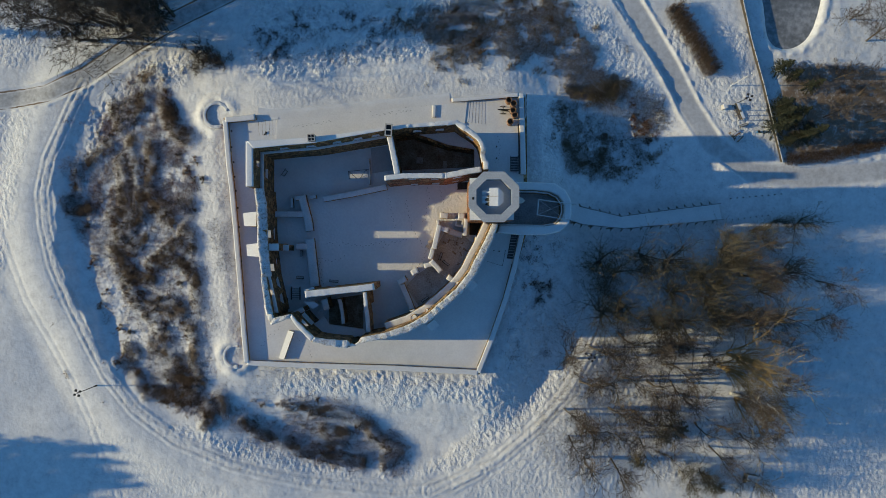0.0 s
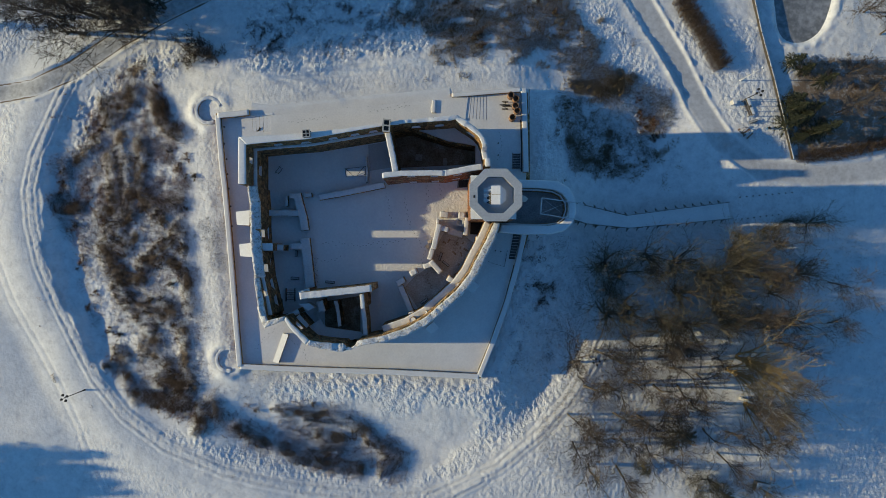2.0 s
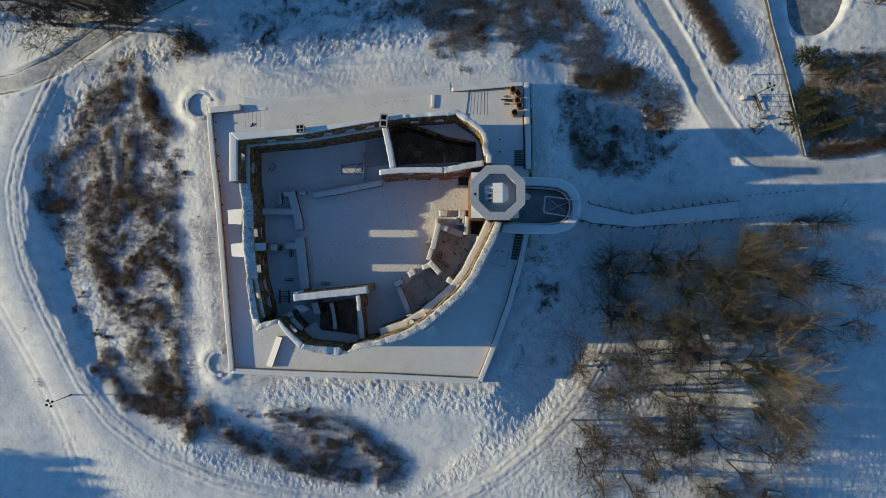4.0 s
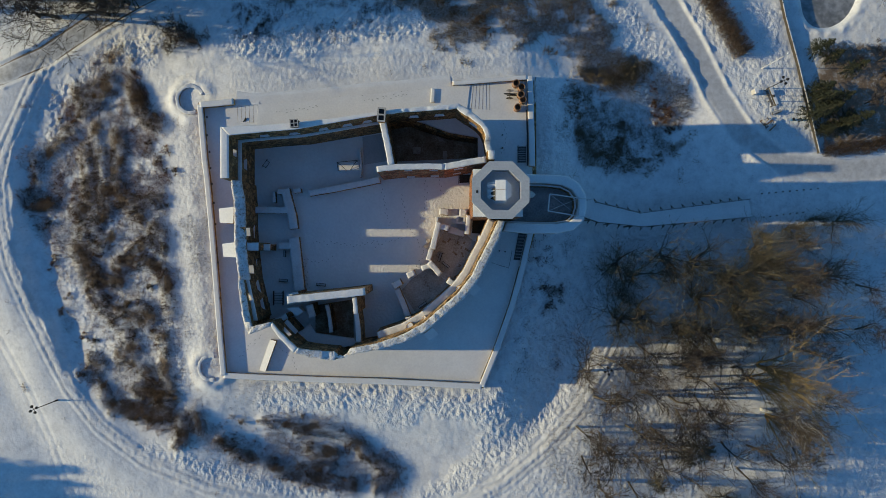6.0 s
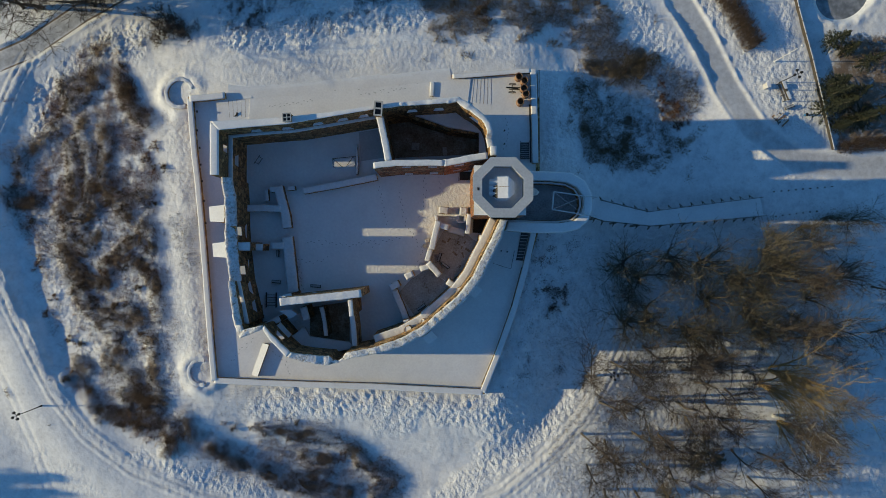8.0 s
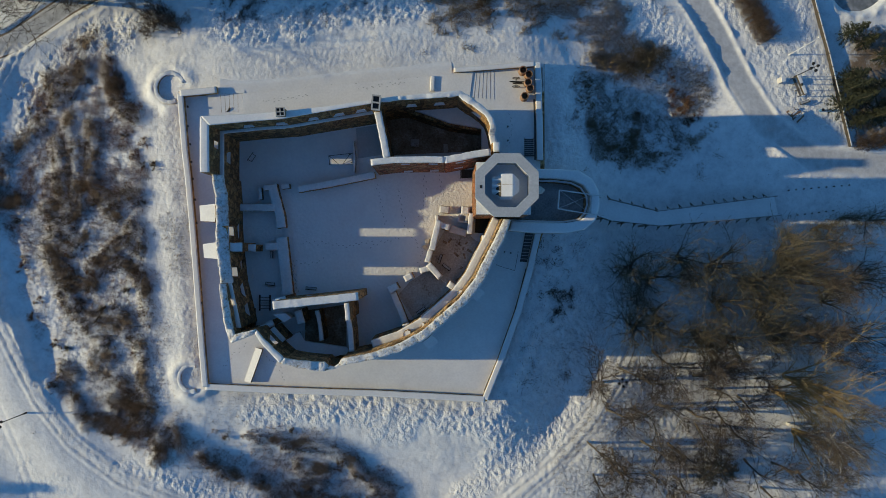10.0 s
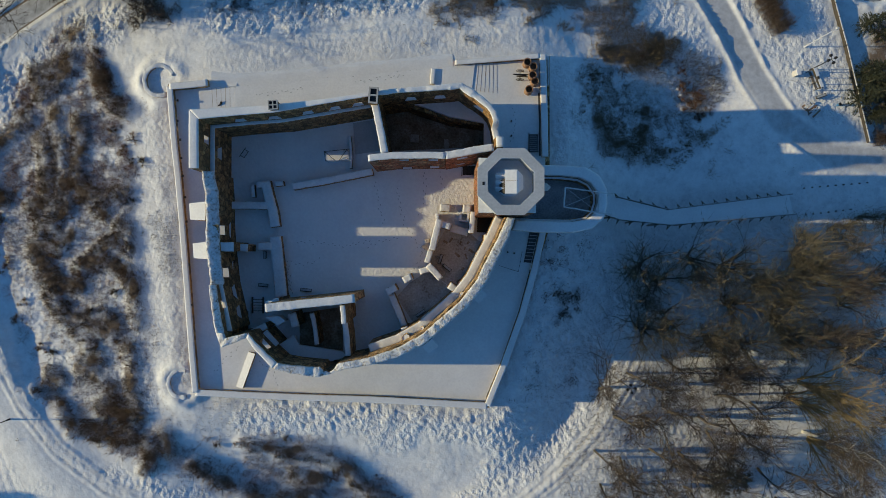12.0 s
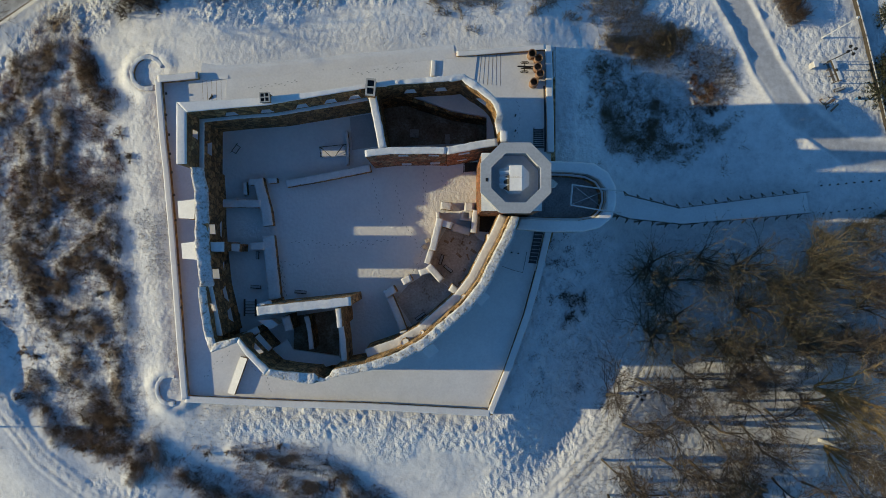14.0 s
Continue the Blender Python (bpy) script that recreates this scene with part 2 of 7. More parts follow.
# ---- mesh helpers ----
class Mesh:
    """A list of corners and faces that grows piece by piece."""

    def __init__(self):
        self.v, self.f = [], []

    def add(self, corners, faces):
        k = len(self.v)
        self.v += [tuple(c) for c in corners]
        self.f += [tuple(k + i for i in f) for f in faces]

    def prism(self, plan, z0, z1):
        """A solid over a plan polygon; z0 and z1 are numbers or one value a corner."""
        n = len(plan)
        low = z0 if isinstance(z0, (list, tuple)) else [z0] * n
        top = z1 if isinstance(z1, (list, tuple)) else [z1] * n
        self.add([(p[0], p[1], a) for p, a in zip(plan, low)] + [(p[0], p[1], a) for p, a in zip(plan, top)],
                 [tuple(range(n - 1, -1, -1)), tuple(range(n, 2 * n))] + [(i, (i + 1) % n, n + (i + 1) % n, n + i) for i in range(n)])

    def ring(self, a, b, z0, z1, closed=True):
        """A solid band between two lines of as many corners."""
        n = len(a)
        self.add([(*p, z) for line, z in ((a, z0), (b, z0), (b, z1), (a, z1)) for p in line],
                 [(r * n + i, r * n + (i + 1) % n, (r + 1) % 4 * n + (i + 1) % n, (r + 1) % 4 * n + i) for r in range(4) for i in range(n if closed else n - 1)])
        if not closed:
            k = len(self.v) - 4 * n
            self.f += [(k, k + n, k + 2 * n, k + 3 * n), (k + 4 * n - 1, k + 3 * n - 1, k + 2 * n - 1, k + n - 1)]

    def box(self, x, y, z, sx, sy, sz, turn=0.0):
        """A box that stands at z on the middle of its base."""
        c, s = math.cos(radians(turn)), math.sin(radians(turn))
        plan = [(x + c * a * sx / 2 - s * b * sy / 2, y + s * a * sx / 2 + c * b * sy / 2) for a, b in ((-1, -1), (1, -1), (1, 1), (-1, 1))]
        self.prism(plan, z, z + sz)

    def rod(self, a, b, r0, r1=None, sides=6, caps=True):
        a, b = Vector(a), Vector(b)
        r1 = r0 if r1 is None else r1
        way = (b - a).normalized()
        u = way.orthogonal().normalized()
        w = way.cross(u)
        ring = [(math.cos(2 * math.pi * i / sides), math.sin(2 * math.pi * i / sides)) for i in range(sides)]
        k = [a + (u * c + w * s) * r0 for c, s in ring] + [b + (u * c + w * s) * r1 for c, s in ring]
        f = [(i, (i + 1) % sides, sides + (i + 1) % sides, sides + i) for i in range(sides)]
        if caps:
            f += [tuple(range(sides - 1, -1, -1)), tuple(range(sides, 2 * sides))]
        self.add(k, f)

    def spike(self, a, b, r):
        """A thin three-sided twig."""
        a, b = Vector(a), Vector(b)
        way = (b - a).normalized()
        u = way.orthogonal().normalized() * r
        w = way.cross(u)
        self.add([a + u, a - u * 0.5 + w * 0.87, a - u * 0.5 - w * 0.87, b], [(0, 1, 3), (1, 2, 3), (2, 0, 3)])

    def data(self, name, material, smooth=False):
        me = bpy.data.meshes.new(name)
        me.from_pydata(self.v, [], self.f)
        me.materials.append(material)
        if smooth:
            me.polygons.foreach_set("use_smooth", [True] * len(me.polygons))
        me.update()
        return me


def thing(name, label="", category="", group="", kind="", at=None):
    ob = new(name)
    if at is not None:
        ob.matrix_world = at
    return tagged(ob, label, category, group, kind)


def part(name, mesh, material, parent, label="", smooth=False):
    """Links a Mesh as one object under a thing or a part; its corners are in the parent's space."""
    ob = new(name, mesh.data(name, material, smooth))
    ob.parent = parent
    return tagged(ob, label)


def single(name, mesh, material, label, category="", group="", kind="", smooth=False):
    return tagged(new(name, mesh.data(name, material, smooth)), label, category, group, kind)


def lattice(x, y, scale, seed):
    """Smooth value noise from 0 to 1 for arrays of places."""
    rng = np.random.RandomState(seed)
    table = rng.rand(256, 256)
    u, v = np.asarray(x) / scale + 1000.0, np.asarray(y) / scale + 1000.0
    i, j = np.floor(u).astype(int), np.floor(v).astype(int)
    a, b = u - i, v - j
    a, b = a * a * (3 - 2 * a), b * b * (3 - 2 * b)
    i0, j0, i1, j1 = i % 256, j % 256, (i + 1) % 256, (j + 1) % 256
    return (table[i0, j0] * (1 - a) + table[i1, j0] * a) * (1 - b) + (table[i0, j1] * (1 - a) + table[i1, j1] * a) * b


def far_from(x, y, line):
    """Distance of places from a line of points."""
    best = np.full(np.shape(x), 1e9)
    for (ax, ay), (bx, by) in zip(line[:-1], line[1:]):
        dx, dy = bx - ax, by - ay
        t = np.clip(((x - ax) * dx + (y - ay) * dy) / (dx * dx + dy * dy), 0, 1)
        best = np.minimum(best, np.hypot(x - ax - t * dx, y - ay - t * dy))
    return best


def inside(x, y, ring):
    """True where places lie within a closed ring of points."""
    hit = np.zeros(np.shape(x), bool)
    for (ax, ay), (bx, by) in zip(ring, ring[1:] + ring[:1]):
        if ay != by:
            hit ^= ((ay > y) != (by > y)) & (x < (bx - ax) * (y - ay) / (by - ay) + ax)
    return hit


def soft_step(v, a, b):
    t = np.clip((v - a) / (b - a), 0, 1)
    return t * t * (3 - 2 * t)


# ---- ground: terrace plateau, dry moat, ring track, roads ----
TERRACE = [(-44.32, 26.47), (-39.81, -23.26), (7.44, -25.28), (10.24, -18.14), (13.64, -8.69), (15.75, -0.53), (17.02, 3.77), (16.91, 31.23), (2.33, 30.49), (-11.84, 28.90), (-37.61, 27.01)]
RING = [(-75.06, 32.17), (-79.14, 23.43), (-81.47, 12.94), (-81.12, 4.78), (-79.14, -3.38), (-75.64, -11.54), (-72.15, -18.53), (-68.07, -26.69), (-62.24, -33.68), (-54.08, -39.51), (-42.43, -44.76), (-27.27, -49.07), (-9.79, -50.93), (1.86, -49.42), (11.19, -43.59), (19.35, -37.18), (25.18, -30.77), (31.24, -20.86), (39.16, -13.87), (57.81, -3.38), (59.21, 8.28), (58.04, 17.60), (52.57, 23.43), (46.15, 33.92), (35.67, 50.23), (29.84, 58.39), (-9.79, 61.89), (-42.43, 56.06), (-56.41, 42.66), (-66.32, 36.25)]
TRACK_A = [(-73.89, 33.92), (-76.46, 29.25), (-81.12, 18.76), (-82.64, 11.77), (-82.05, 4.78), (-80.07, -3.38), (-76.57, -11.54), (-73.08, -18.53), (-69.23, -26.11), (-63.40, -33.33), (-55.25, -39.51), (-43.59, -44.41), (-28.44, -47.90), (-9.79, -49.77), (1.86, -49.07), (7.69, -46.04)]
TRACK_C = [(-98.37, 16.43), (-92.54, 5.94), (-90.21, -1.05), (-86.71, -10.37), (-82.05, -18.53), (-76.81, -27.86), (-73.31, -36.01), (-71.56, -41.84), (-67.48, -51.40), (-63.40, -60.49)]
TRACK_B = [(-2.81, -49.96), (11.23, -43.76), (19.42, -36.74), (25.27, -30.30), (31.12, -20.94), (34.05, -13.92)]
ROAD_WEST = [(-121.68, 28.09), (-98.37, 29.84), (-91.38, 31.00), (-82.05, 32.17), (-73.89, 35.67), (-64.57, 42.08), (-56.41, 46.74), (-47.09, 51.40), (-35.43, 57.23), (-9.79, 65.39)]
ROAD_EAST = [(26.34, 61.89), (37.76, 52.57), (42.66, 44.41), (46.74, 37.41), (50.82, 29.25), (55.71, 21.68), (63.64, 15.85), (75.29, 14.69), (91.38, 16.20), (118.42, 19.93)]
POND = [(65.39, 58.39), (66.20, 47.90), (67.13, 42.08), (71.80, 40.68), (75.88, 43.24), (77.86, 47.90), (78.79, 53.73), (77.62, 58.39)]


def rounded(ring, times=2):
    """A closed ring with its corners cut, again and again."""
    for _ in range(times):
        ring = [tuple(u * (1 - t) + w * t for u, w in zip(a, b)) for a, b in zip(ring, ring[1:] + ring[:1]) for t in (0.25, 0.75)]
    return ring


POND = rounded(POND)
WEST_SCRUB = [(-73.56, 23.70), (-68.85, 29.59), (-61.78, 36.07), (-57.06, 34.31), (-52.34, 23.70), (-50.93, 13.09), (-50.22, -1.06), (-48.22, -14.03), (-45.86, -24.64), (-42.91, -35.25), (-57.06, -32.89), (-64.72, -24.64), (-68.26, -16.39), (-72.98, -3.42), (-77.69, 7.19), (-77.10, 17.80)]
SOUTH_SCRUB = [(-56.84, -29.24), (-45.10, -30.42), (-35.70, -35.70), (-28.66, -31.01), (-16.91, -31.83), (-11.04, -37.47), (-7.52, -42.16), (-9.87, -45.69), (-16.91, -45.92), (-31.01, -42.16), (-41.58, -38.64)]
NORTH_SCRUB = [(-8.7, 46.9), (-2.8, 49), (7.7, 52.2), (23.5, 52.2), (26.4, 45.7), (31.4, 41), (32.5, 36.4), (36.4, 34), (35.2, 30.5), (30, 29.4), (25.3, 32.3), (21.8, 35.8), (18.3, 38.5), (5.4, 38.5), (-1, 38.5), (-4, 42.8)]
MOAT_SCRUB = [(23.70, 29.59), (31.36, 32.54), (41.97, 33.13), (44.92, 24.88), (39.61, 19.57), (32.54, 15.44), (26.05, 16.62), (23.34, 23.70)]
WOOD = [(29.14, 1.28), (35.53, 3.02), (57.59, 4.18), (73.84, 8.24), (83.13, 3.60), (90.10, -3.37), (87.78, -18.46), (77.33, -24.27), (76.17, -40.52), (58.75, -50.97), (25.08, -47.49), (22.18, -35.30), (30.88, -23.11), (32.05, -18.46)]
WOOD_SOUTH = [(24, -21), (50, -20), (54, -30), (50, -44), (38, -47), (22, -44), (21, -34), (27, -26)]
GARDEN = [(67.72, 31.59), (70.63, 39.74), (90.44, 38.58), (106.76, 33.92), (106.76, 24.59), (91.38, 20.86), (77.62, 18.76), (70.40, 18.30)]


CHURNED_BANK = [(-74.62, 26.62), (-66.87, 36.60), (-58.01, 41.05), (-53.57, 39.95), (-53.57, 36.62), (-60.22, 33.29), (-64.65, 29.96), (-70.18, 19.97), (-75.16, 12.21), (-76.27, 16.64)]
CHURNED_FIELD = [(-50.05, 38.69), (-42.32, 42.01), (-24.66, 48.66), (-11.41, 48.68), (-10.30, 42.05), (-15.81, 37.07), (-26.86, 34.30), (-39.00, 34.28), (-47.83, 34.82)]
# lines along which the shrubs crowd
BANDS_NORTHWEST = [
    [(-60.2, 21.0), (-59.8, 17.0), (-60.7, 11.0)],
    [(-61.2, 30.5), (-64.5, 27.2), (-67.0, 25.0)],
    [(-66.5, 18.0), (-66.0, 12.0), (-65.5, 6.0)],
    [(-61.5, 35.2), (-58.8, 36.9), (-57.3, 35.2)],
    [(-67.9, 29.6), (-65.5, 29.4), (-62.7, 29.9)],
    [(-67.4, 28.1), (-65.5, 27.2), (-67.0, 25.1)],
    [(-57.3, 29.8), (-56.4, 27.7), (-55.2, 25.8), (-54.0, 23.9), (-51.6, 22.5)],
    [(-75.9, 16.9), (-76.2, 14.7), (-75.9, 11.9)],
    [(-63.0, 18.4), (-63.2, 14.3), (-62.2, 11.3)],
    [(-64.1, 22.5), (-64.4, 19.9), (-63.9, 17.2)],
    [(-73.6, 17.8), (-71.0, 20.2), (-68.8, 21.8)],
    [(-78.0, 9.8), (-76.9, 8.1), (-74.0, 8.1)],
]
BANDS_WEST = [
    [(-63.0, 11.3), (-63.4, 8.1), (-65.8, 6.6), (-68.8, 7.2)],
    [(-62.4, 9.5), (-62.0, 6.6), (-64.1, 4.8), (-66.3, 4.6), (-67.2, 1.3), (-64.1, -0.1), (-61.5, 2.5)],
    [(-64.1, 6.6), (-65.1, 3.1), (-63.0, 1.3)],
    [(-59.4, 9.5), (-57.1, 7.7), (-54.5, 8.4), (-51.6, 9.5)],
    [(-57.1, 7.7), (-55.6, 6.0)],
    [(-52.9, 4.2), (-51.6, 2.5), (-51.0, -0.1)],
    [(-60.0, -3.7), (-57.6, -1.8), (-55.6, 0.1), (-53.3, 0.8)],
    [(-57.1, -2.5), (-54.5, -2.9), (-50.9, -3.7)],
    [(-68.3, 0.1), (-67.0, -2.2), (-65.8, -4.8), (-63.4, -5.8), (-59.9, -6.5)],
]
BANDS_SOUTHWEST = [
    [(-65.8, -4.8), (-64.6, -7.2), (-64.0, -9.5), (-62.7, -11.2), (-59.2, -11.8), (-55.6, -11.2), (-54.0, -12.4)],
    [(-60.4, -14.0), (-58.0, -13.6), (-54.5, -14.0)],
    [(-58.8, -16.2), (-56.5, -17.6), (-58.2, -18.5)],
    [(-50.6, -5.5), (-50.2, -8.8), (-49.8, -11.7)],
    [(-65.1, -21.1), (-63.7, -22.0)],
    [(-67.2, -23.7), (-64.6, -23.7)],
    [(-59.9, -19.7), (-57.1, -21.1), (-54.5, -22.5)],
    [(-51.2, -16.2), (-50.9, -19.5), (-50.9, -22.5), (-50.5, -25.3), (-49.3, -27.2)],
    [(-55.9, -25.8), (-52.8, -26.5), (-51.6, -28.4)],
    [(-63.4, -25.8), (-62.7, -28.4), (-59.2, -29.6)],
]
BANDS_SOUTH = [
    [(-61.1, -30.5), (-57.1, -29.8), (-53.3, -30.8), (-50.9, -29.6)],
    [(-50.7, -25.8), (-50.5, -28.4), (-51.2, -30.8)],
    [(-48.3, -31.5), (-47.5, -35.0), (-48.7, -36.4)],
    [(-45.0, -30.5), (-44.6, -33.1)],
    [(-40.6, -35.2), (-38.7, -37.6), (-35.6, -39.0), (-32.1, -40.7), (-28.5, -41.9), (-24.5, -43.0), (-21.5, -43.6), (-16.7, -44.2)],
    [(-32.8, -31.7), (-29.7, -32.2), (-26.2, -32.8), (-21.5, -33.4), (-17.9, -34.5), (-15.6, -36.4), (-14.4, -38.8), (-10.8, -40.7), (-8.5, -42.3)],
    [(-26.2, -41.1), (-21.5, -41.1)],
    [(-24.3, -37.6), (-20.3, -38.3)],
    [(-12.0, -44.2), (-9.7, -43.5)],
]
BANDS_THIN = [
    [(-52.2, 19.0), (-51.5, 12.0), (-51.0, 6.0)],
    [(-72.6, 24.2), (-69.8, 23.0), (-67.0, 23.7)],
    [(-63.0, 31.9), (-61.5, 33.1)],
    [(-57.1, 33.1), (-56.4, 31.0)],
    [(-77.6, 5.1), (-74.5, 3.4)],
    [(-75.9, 9.5), (-73.6, 4.8)],
    [(-68.3, 16.6), (-65.5, 15.2), (-66.5, 12.5)],
    [(-73.3, -2.9), (-71.7, -1.3), (-72.9, 0.1)],
    [(-72.4, -4.6), (-71.2, -8.1)],
    [(-72.6, -9.8), (-69.8, -11.2)],
    [(-68.3, -16.6), (-65.8, -17.8), (-63.4, -18.7)],
    [(-55.9, 20.2), (-53.5, 18.4), (-51.8, 16.6)],
    [(-60.6, 20.2), (-61.5, 16.6)],
    [(-54.1, 37.8), (-51.8, 34.3)],
    [(-52.3, -4.6), (-53.5, -7.0)],
    [(-57.1, -32.9), (-54.7, -32.3)],
    [(-35.8, -30.5), (-38.2, -32.9)],
    [(-19.3, -37.6), (-17.0, -41.1)],
]
BANDS_MOAT = [
    [(30.04, 32.21), (26.01, 31.62), (23.12, 29.32), (23.71, 25.28), (25.44, 20.65), (28.33, 17.77), (32.37, 17.77), (34.10, 20.66), (33.52, 23.55)],
    [(32.36, 29.90), (34.67, 31.06), (35.24, 35.10)],
    [(36.42, 17.21), (39.31, 15.48), (42.78, 17.79), (45.66, 20.68)],
]


def near_bands(x, y):
    """Distance of places from the lines of shrubs."""
    best = np.full(np.shape(x), 1e9)
    for line in BANDS_NORTHWEST + BANDS_WEST + BANDS_SOUTHWEST + BANDS_SOUTH + BANDS_MOAT:
        best = np.minimum(best, far_from(x, y, line))
    return best


# hummocky ground, where snow lies on tussocks: zone, height, size, stretch, turn
HUMMOCKS = [
    ([(-40, 45), (-40.5, 34.5), (-33, 33.6), (-25, 35), (-14, 37), (-3, 38.6), (0, 46), (6, 52), (12, 66), (-45, 66)], 0.34, 0.72, 1.7, 1.2),
    ([(-31, -23.8), (7.4, -25.3), (14, -23.5), (27, -24.5), (24, -30), (14, -40), (2, -47), (-2, -45), (5, -38.5), (8, -34), (4, -31), (-4, -31), (-9, -33.5), (-14, -31), (-26, -30), (-34, -29)], 0.23, 0.66, 2.0, 2.1),
    ([(-76, 12), (-74, 26), (-66, 36), (-57, 41), (-50, 40), (-52, 35), (-60, 32), (-66, 27), (-70, 19)], 0.26, 0.6, 1.9, 0.9),
    ([(-60, -34), (-42, -40), (-28, -44.5), (-10, -46.5), (0, -45), (-4, -49), (-28, -49), (-45, -45), (-58, -38)], 0.2, 0.62, 1.6, 1.9),
    ([(24, 54), (34, 50), (47, 27), (44, 24), (38, 26), (33, 35), (27, 44)], 0.2, 0.75, 1.4, 0.7),
    ([(44, 46), (62, 46), (70, 18), (60, 20), (52, 34)], 0.17, 0.7, 1.4, 2.2),
    ([(66, -22), (110, -18), (110, -60), (60, -60), (64, -40)], 0.15, 0.7, 1.5, 1.5),
    ([(10, -44), (24, -31), (31, -21), (52, -19), (50, -48), (20, -54), (2, -52)], 0.11, 0.6, 1.5, 1.7),
    ([(18, 31), (24, 33), (27, 26), (24, 14), (18, 15)], 0.22, 0.7, 1.6, 0.6),
    ([(27, 29), (40, 28), (42, 18), (34, 15), (27, 19)], 0.3, 1.0, 1.6, 2.4),
    ([(11, 2), (60, 4), (60, -18), (30, -17), (20, -24), (9, -23)], 0.27, 0.75, 1.8, 2.3),
    ([(-100, 36), (-70, 42), (-55, 50), (-40, 60), (-100, 70)], 0.16, 0.7, 1.5, 1.0),
    ([(-43.5, 25), (-40.5, -22), (-46, -24), (-51, 0), (-50, 22)], 0.09, 0.5, 1.5, 1.6),
    ([(-52, 24), (-49, -12), (-45, -33), (-57, -31), (-66, -20), (-74, 0), (-75, 14), (-62, 33)], 0.2, 0.62, 2.2, 0.1),
    ([(-40, 27), (-33, 27.5), (2, 31), (17, 32.5), (17, 38), (-3, 38.5), (-25, 35), (-40, 35)], 0.075, 0.6, 1.6, 1.9),
    ([(40, 24), (66, 17), (90, 14), (90, 6), (58, 4), (44, 12)], 0.09, 0.6, 1.6, 1.2),
    ([(-53, 33), (-41, 33.5), (-41, 27), (-44.5, 21), (-52, 22)], 0.08, 0.5, 1.4, 1.0),
    ([(-110, 30), (-86, 29), (-87, 18), (-90, 5), (-92, -10), (-110, -12)], 0.16, 0.6, 1.6, 1.8),
    ([(-76, -34), (-60, -42), (-40, -52), (-30, -60), (-70, -60)], 0.08, 0.55, 1.6, 1.8),
]


def tussocks(x, y, size, seed, stretch, turn):
    """Snow-covered tussocks: separate domes of uneven size, longer than wide."""
    table = np.random.RandomState(seed).rand(4, 128, 128)
    c, s = math.cos(turn), math.sin(turn)
    u, v = (x * c + y * s) / (size * stretch) + 512.0, (y * c - x * s) / size + 512.0
    i, j = np.floor(u).astype(int), np.floor(v).astype(int)
    best = np.zeros(np.shape(x))
    for a in (-1, 0, 1):
        for b in (-1, 0, 1):
            t = table[:, (i + a) % 128, (j + b) % 128]
            d = ((u - i - a - t[0]) ** 2 + (v - j - b - t[1]) ** 2) / (0.42 + 0.36 * t[2]) ** 2
            best = np.maximum(best, (0.4 + 0.6 * t[3]) * np.clip(1 - d, 0, 1) ** 0.7)
    return best


def ground_height(x, y):
    """Height of the bare ground, without lumps."""
    x, y = np.asarray(x, float), np.asarray(y, float)
    dt = np.where(inside(x, y, TERRACE), -1.0, 1.0) * far_from(x, y, TERRACE + TERRACE[:1])
    dr = np.where(inside(x, y, RING), 1.0, -1.0) * far_from(x, y, RING + RING[:1])
    west = soft_step(-x, 30, 50)
    bank = west * soft_step(-y, -24, -12) * (0.25 + 0.75 * soft_step(y, -31, -19))
    north = soft_step(y, 22, 27) * soft_step(x, -52, -33) * soft_step(-x, -24, -12)
    corner = soft_step(y, 23, 31) * soft_step(x, 8, 18)
    lip = 0.3 + 1.45 * north
    fall = 0.30 - 0.165 * west - 0.08 * north - 0.22 * corner * (1 - north)
    inner = lip - fall * np.maximum(dt - 3.0 - 2.5 * north, 0)
    slope = soft_step(-x, 44, 56) * soft_step(y, 16, 24)
    outer = -1.5 - (0.16 + 0.06 * (1 - west) + 0.36 * bank + 0.1 * slope) * np.maximum(dr + bank * (3.2 * (lattice(x, y, 5.0, 37) - 0.5) + 0.8 * (lattice(x, y, 1.7, 38) - 0.5)), 0)
    bed = -4.3 + 1.0 * west + 1.2 * north + 2.3 * corner * (1 - north)
    z = np.logaddexp(np.logaddexp(inner * 2.5, outer * 2.5), bed * 2.5) / 2.5
    z = np.where(dr < 0, -1.5 - 1.3 * west * soft_step(-dr, 4.0, 13.0), z) - 1.2 * soft_step(x, 26, 42) * soft_step(-y, -12, 2)
    z = np.where(dt < -0.5, -0.6, z)
    return z


def spaced(lo, hi, step, far):
    """Even steps within lo..hi and ever longer ones out to far."""
    mid = list(np.arange(lo, hi + step / 2, step))
    out, d, p = [], step, hi
    while p < far:
        d *= 1.35
        p += d
        out.append(p)
    left = [lo + (hi - q) for q in out]
    return np.array(left[::-1] + mid + out)


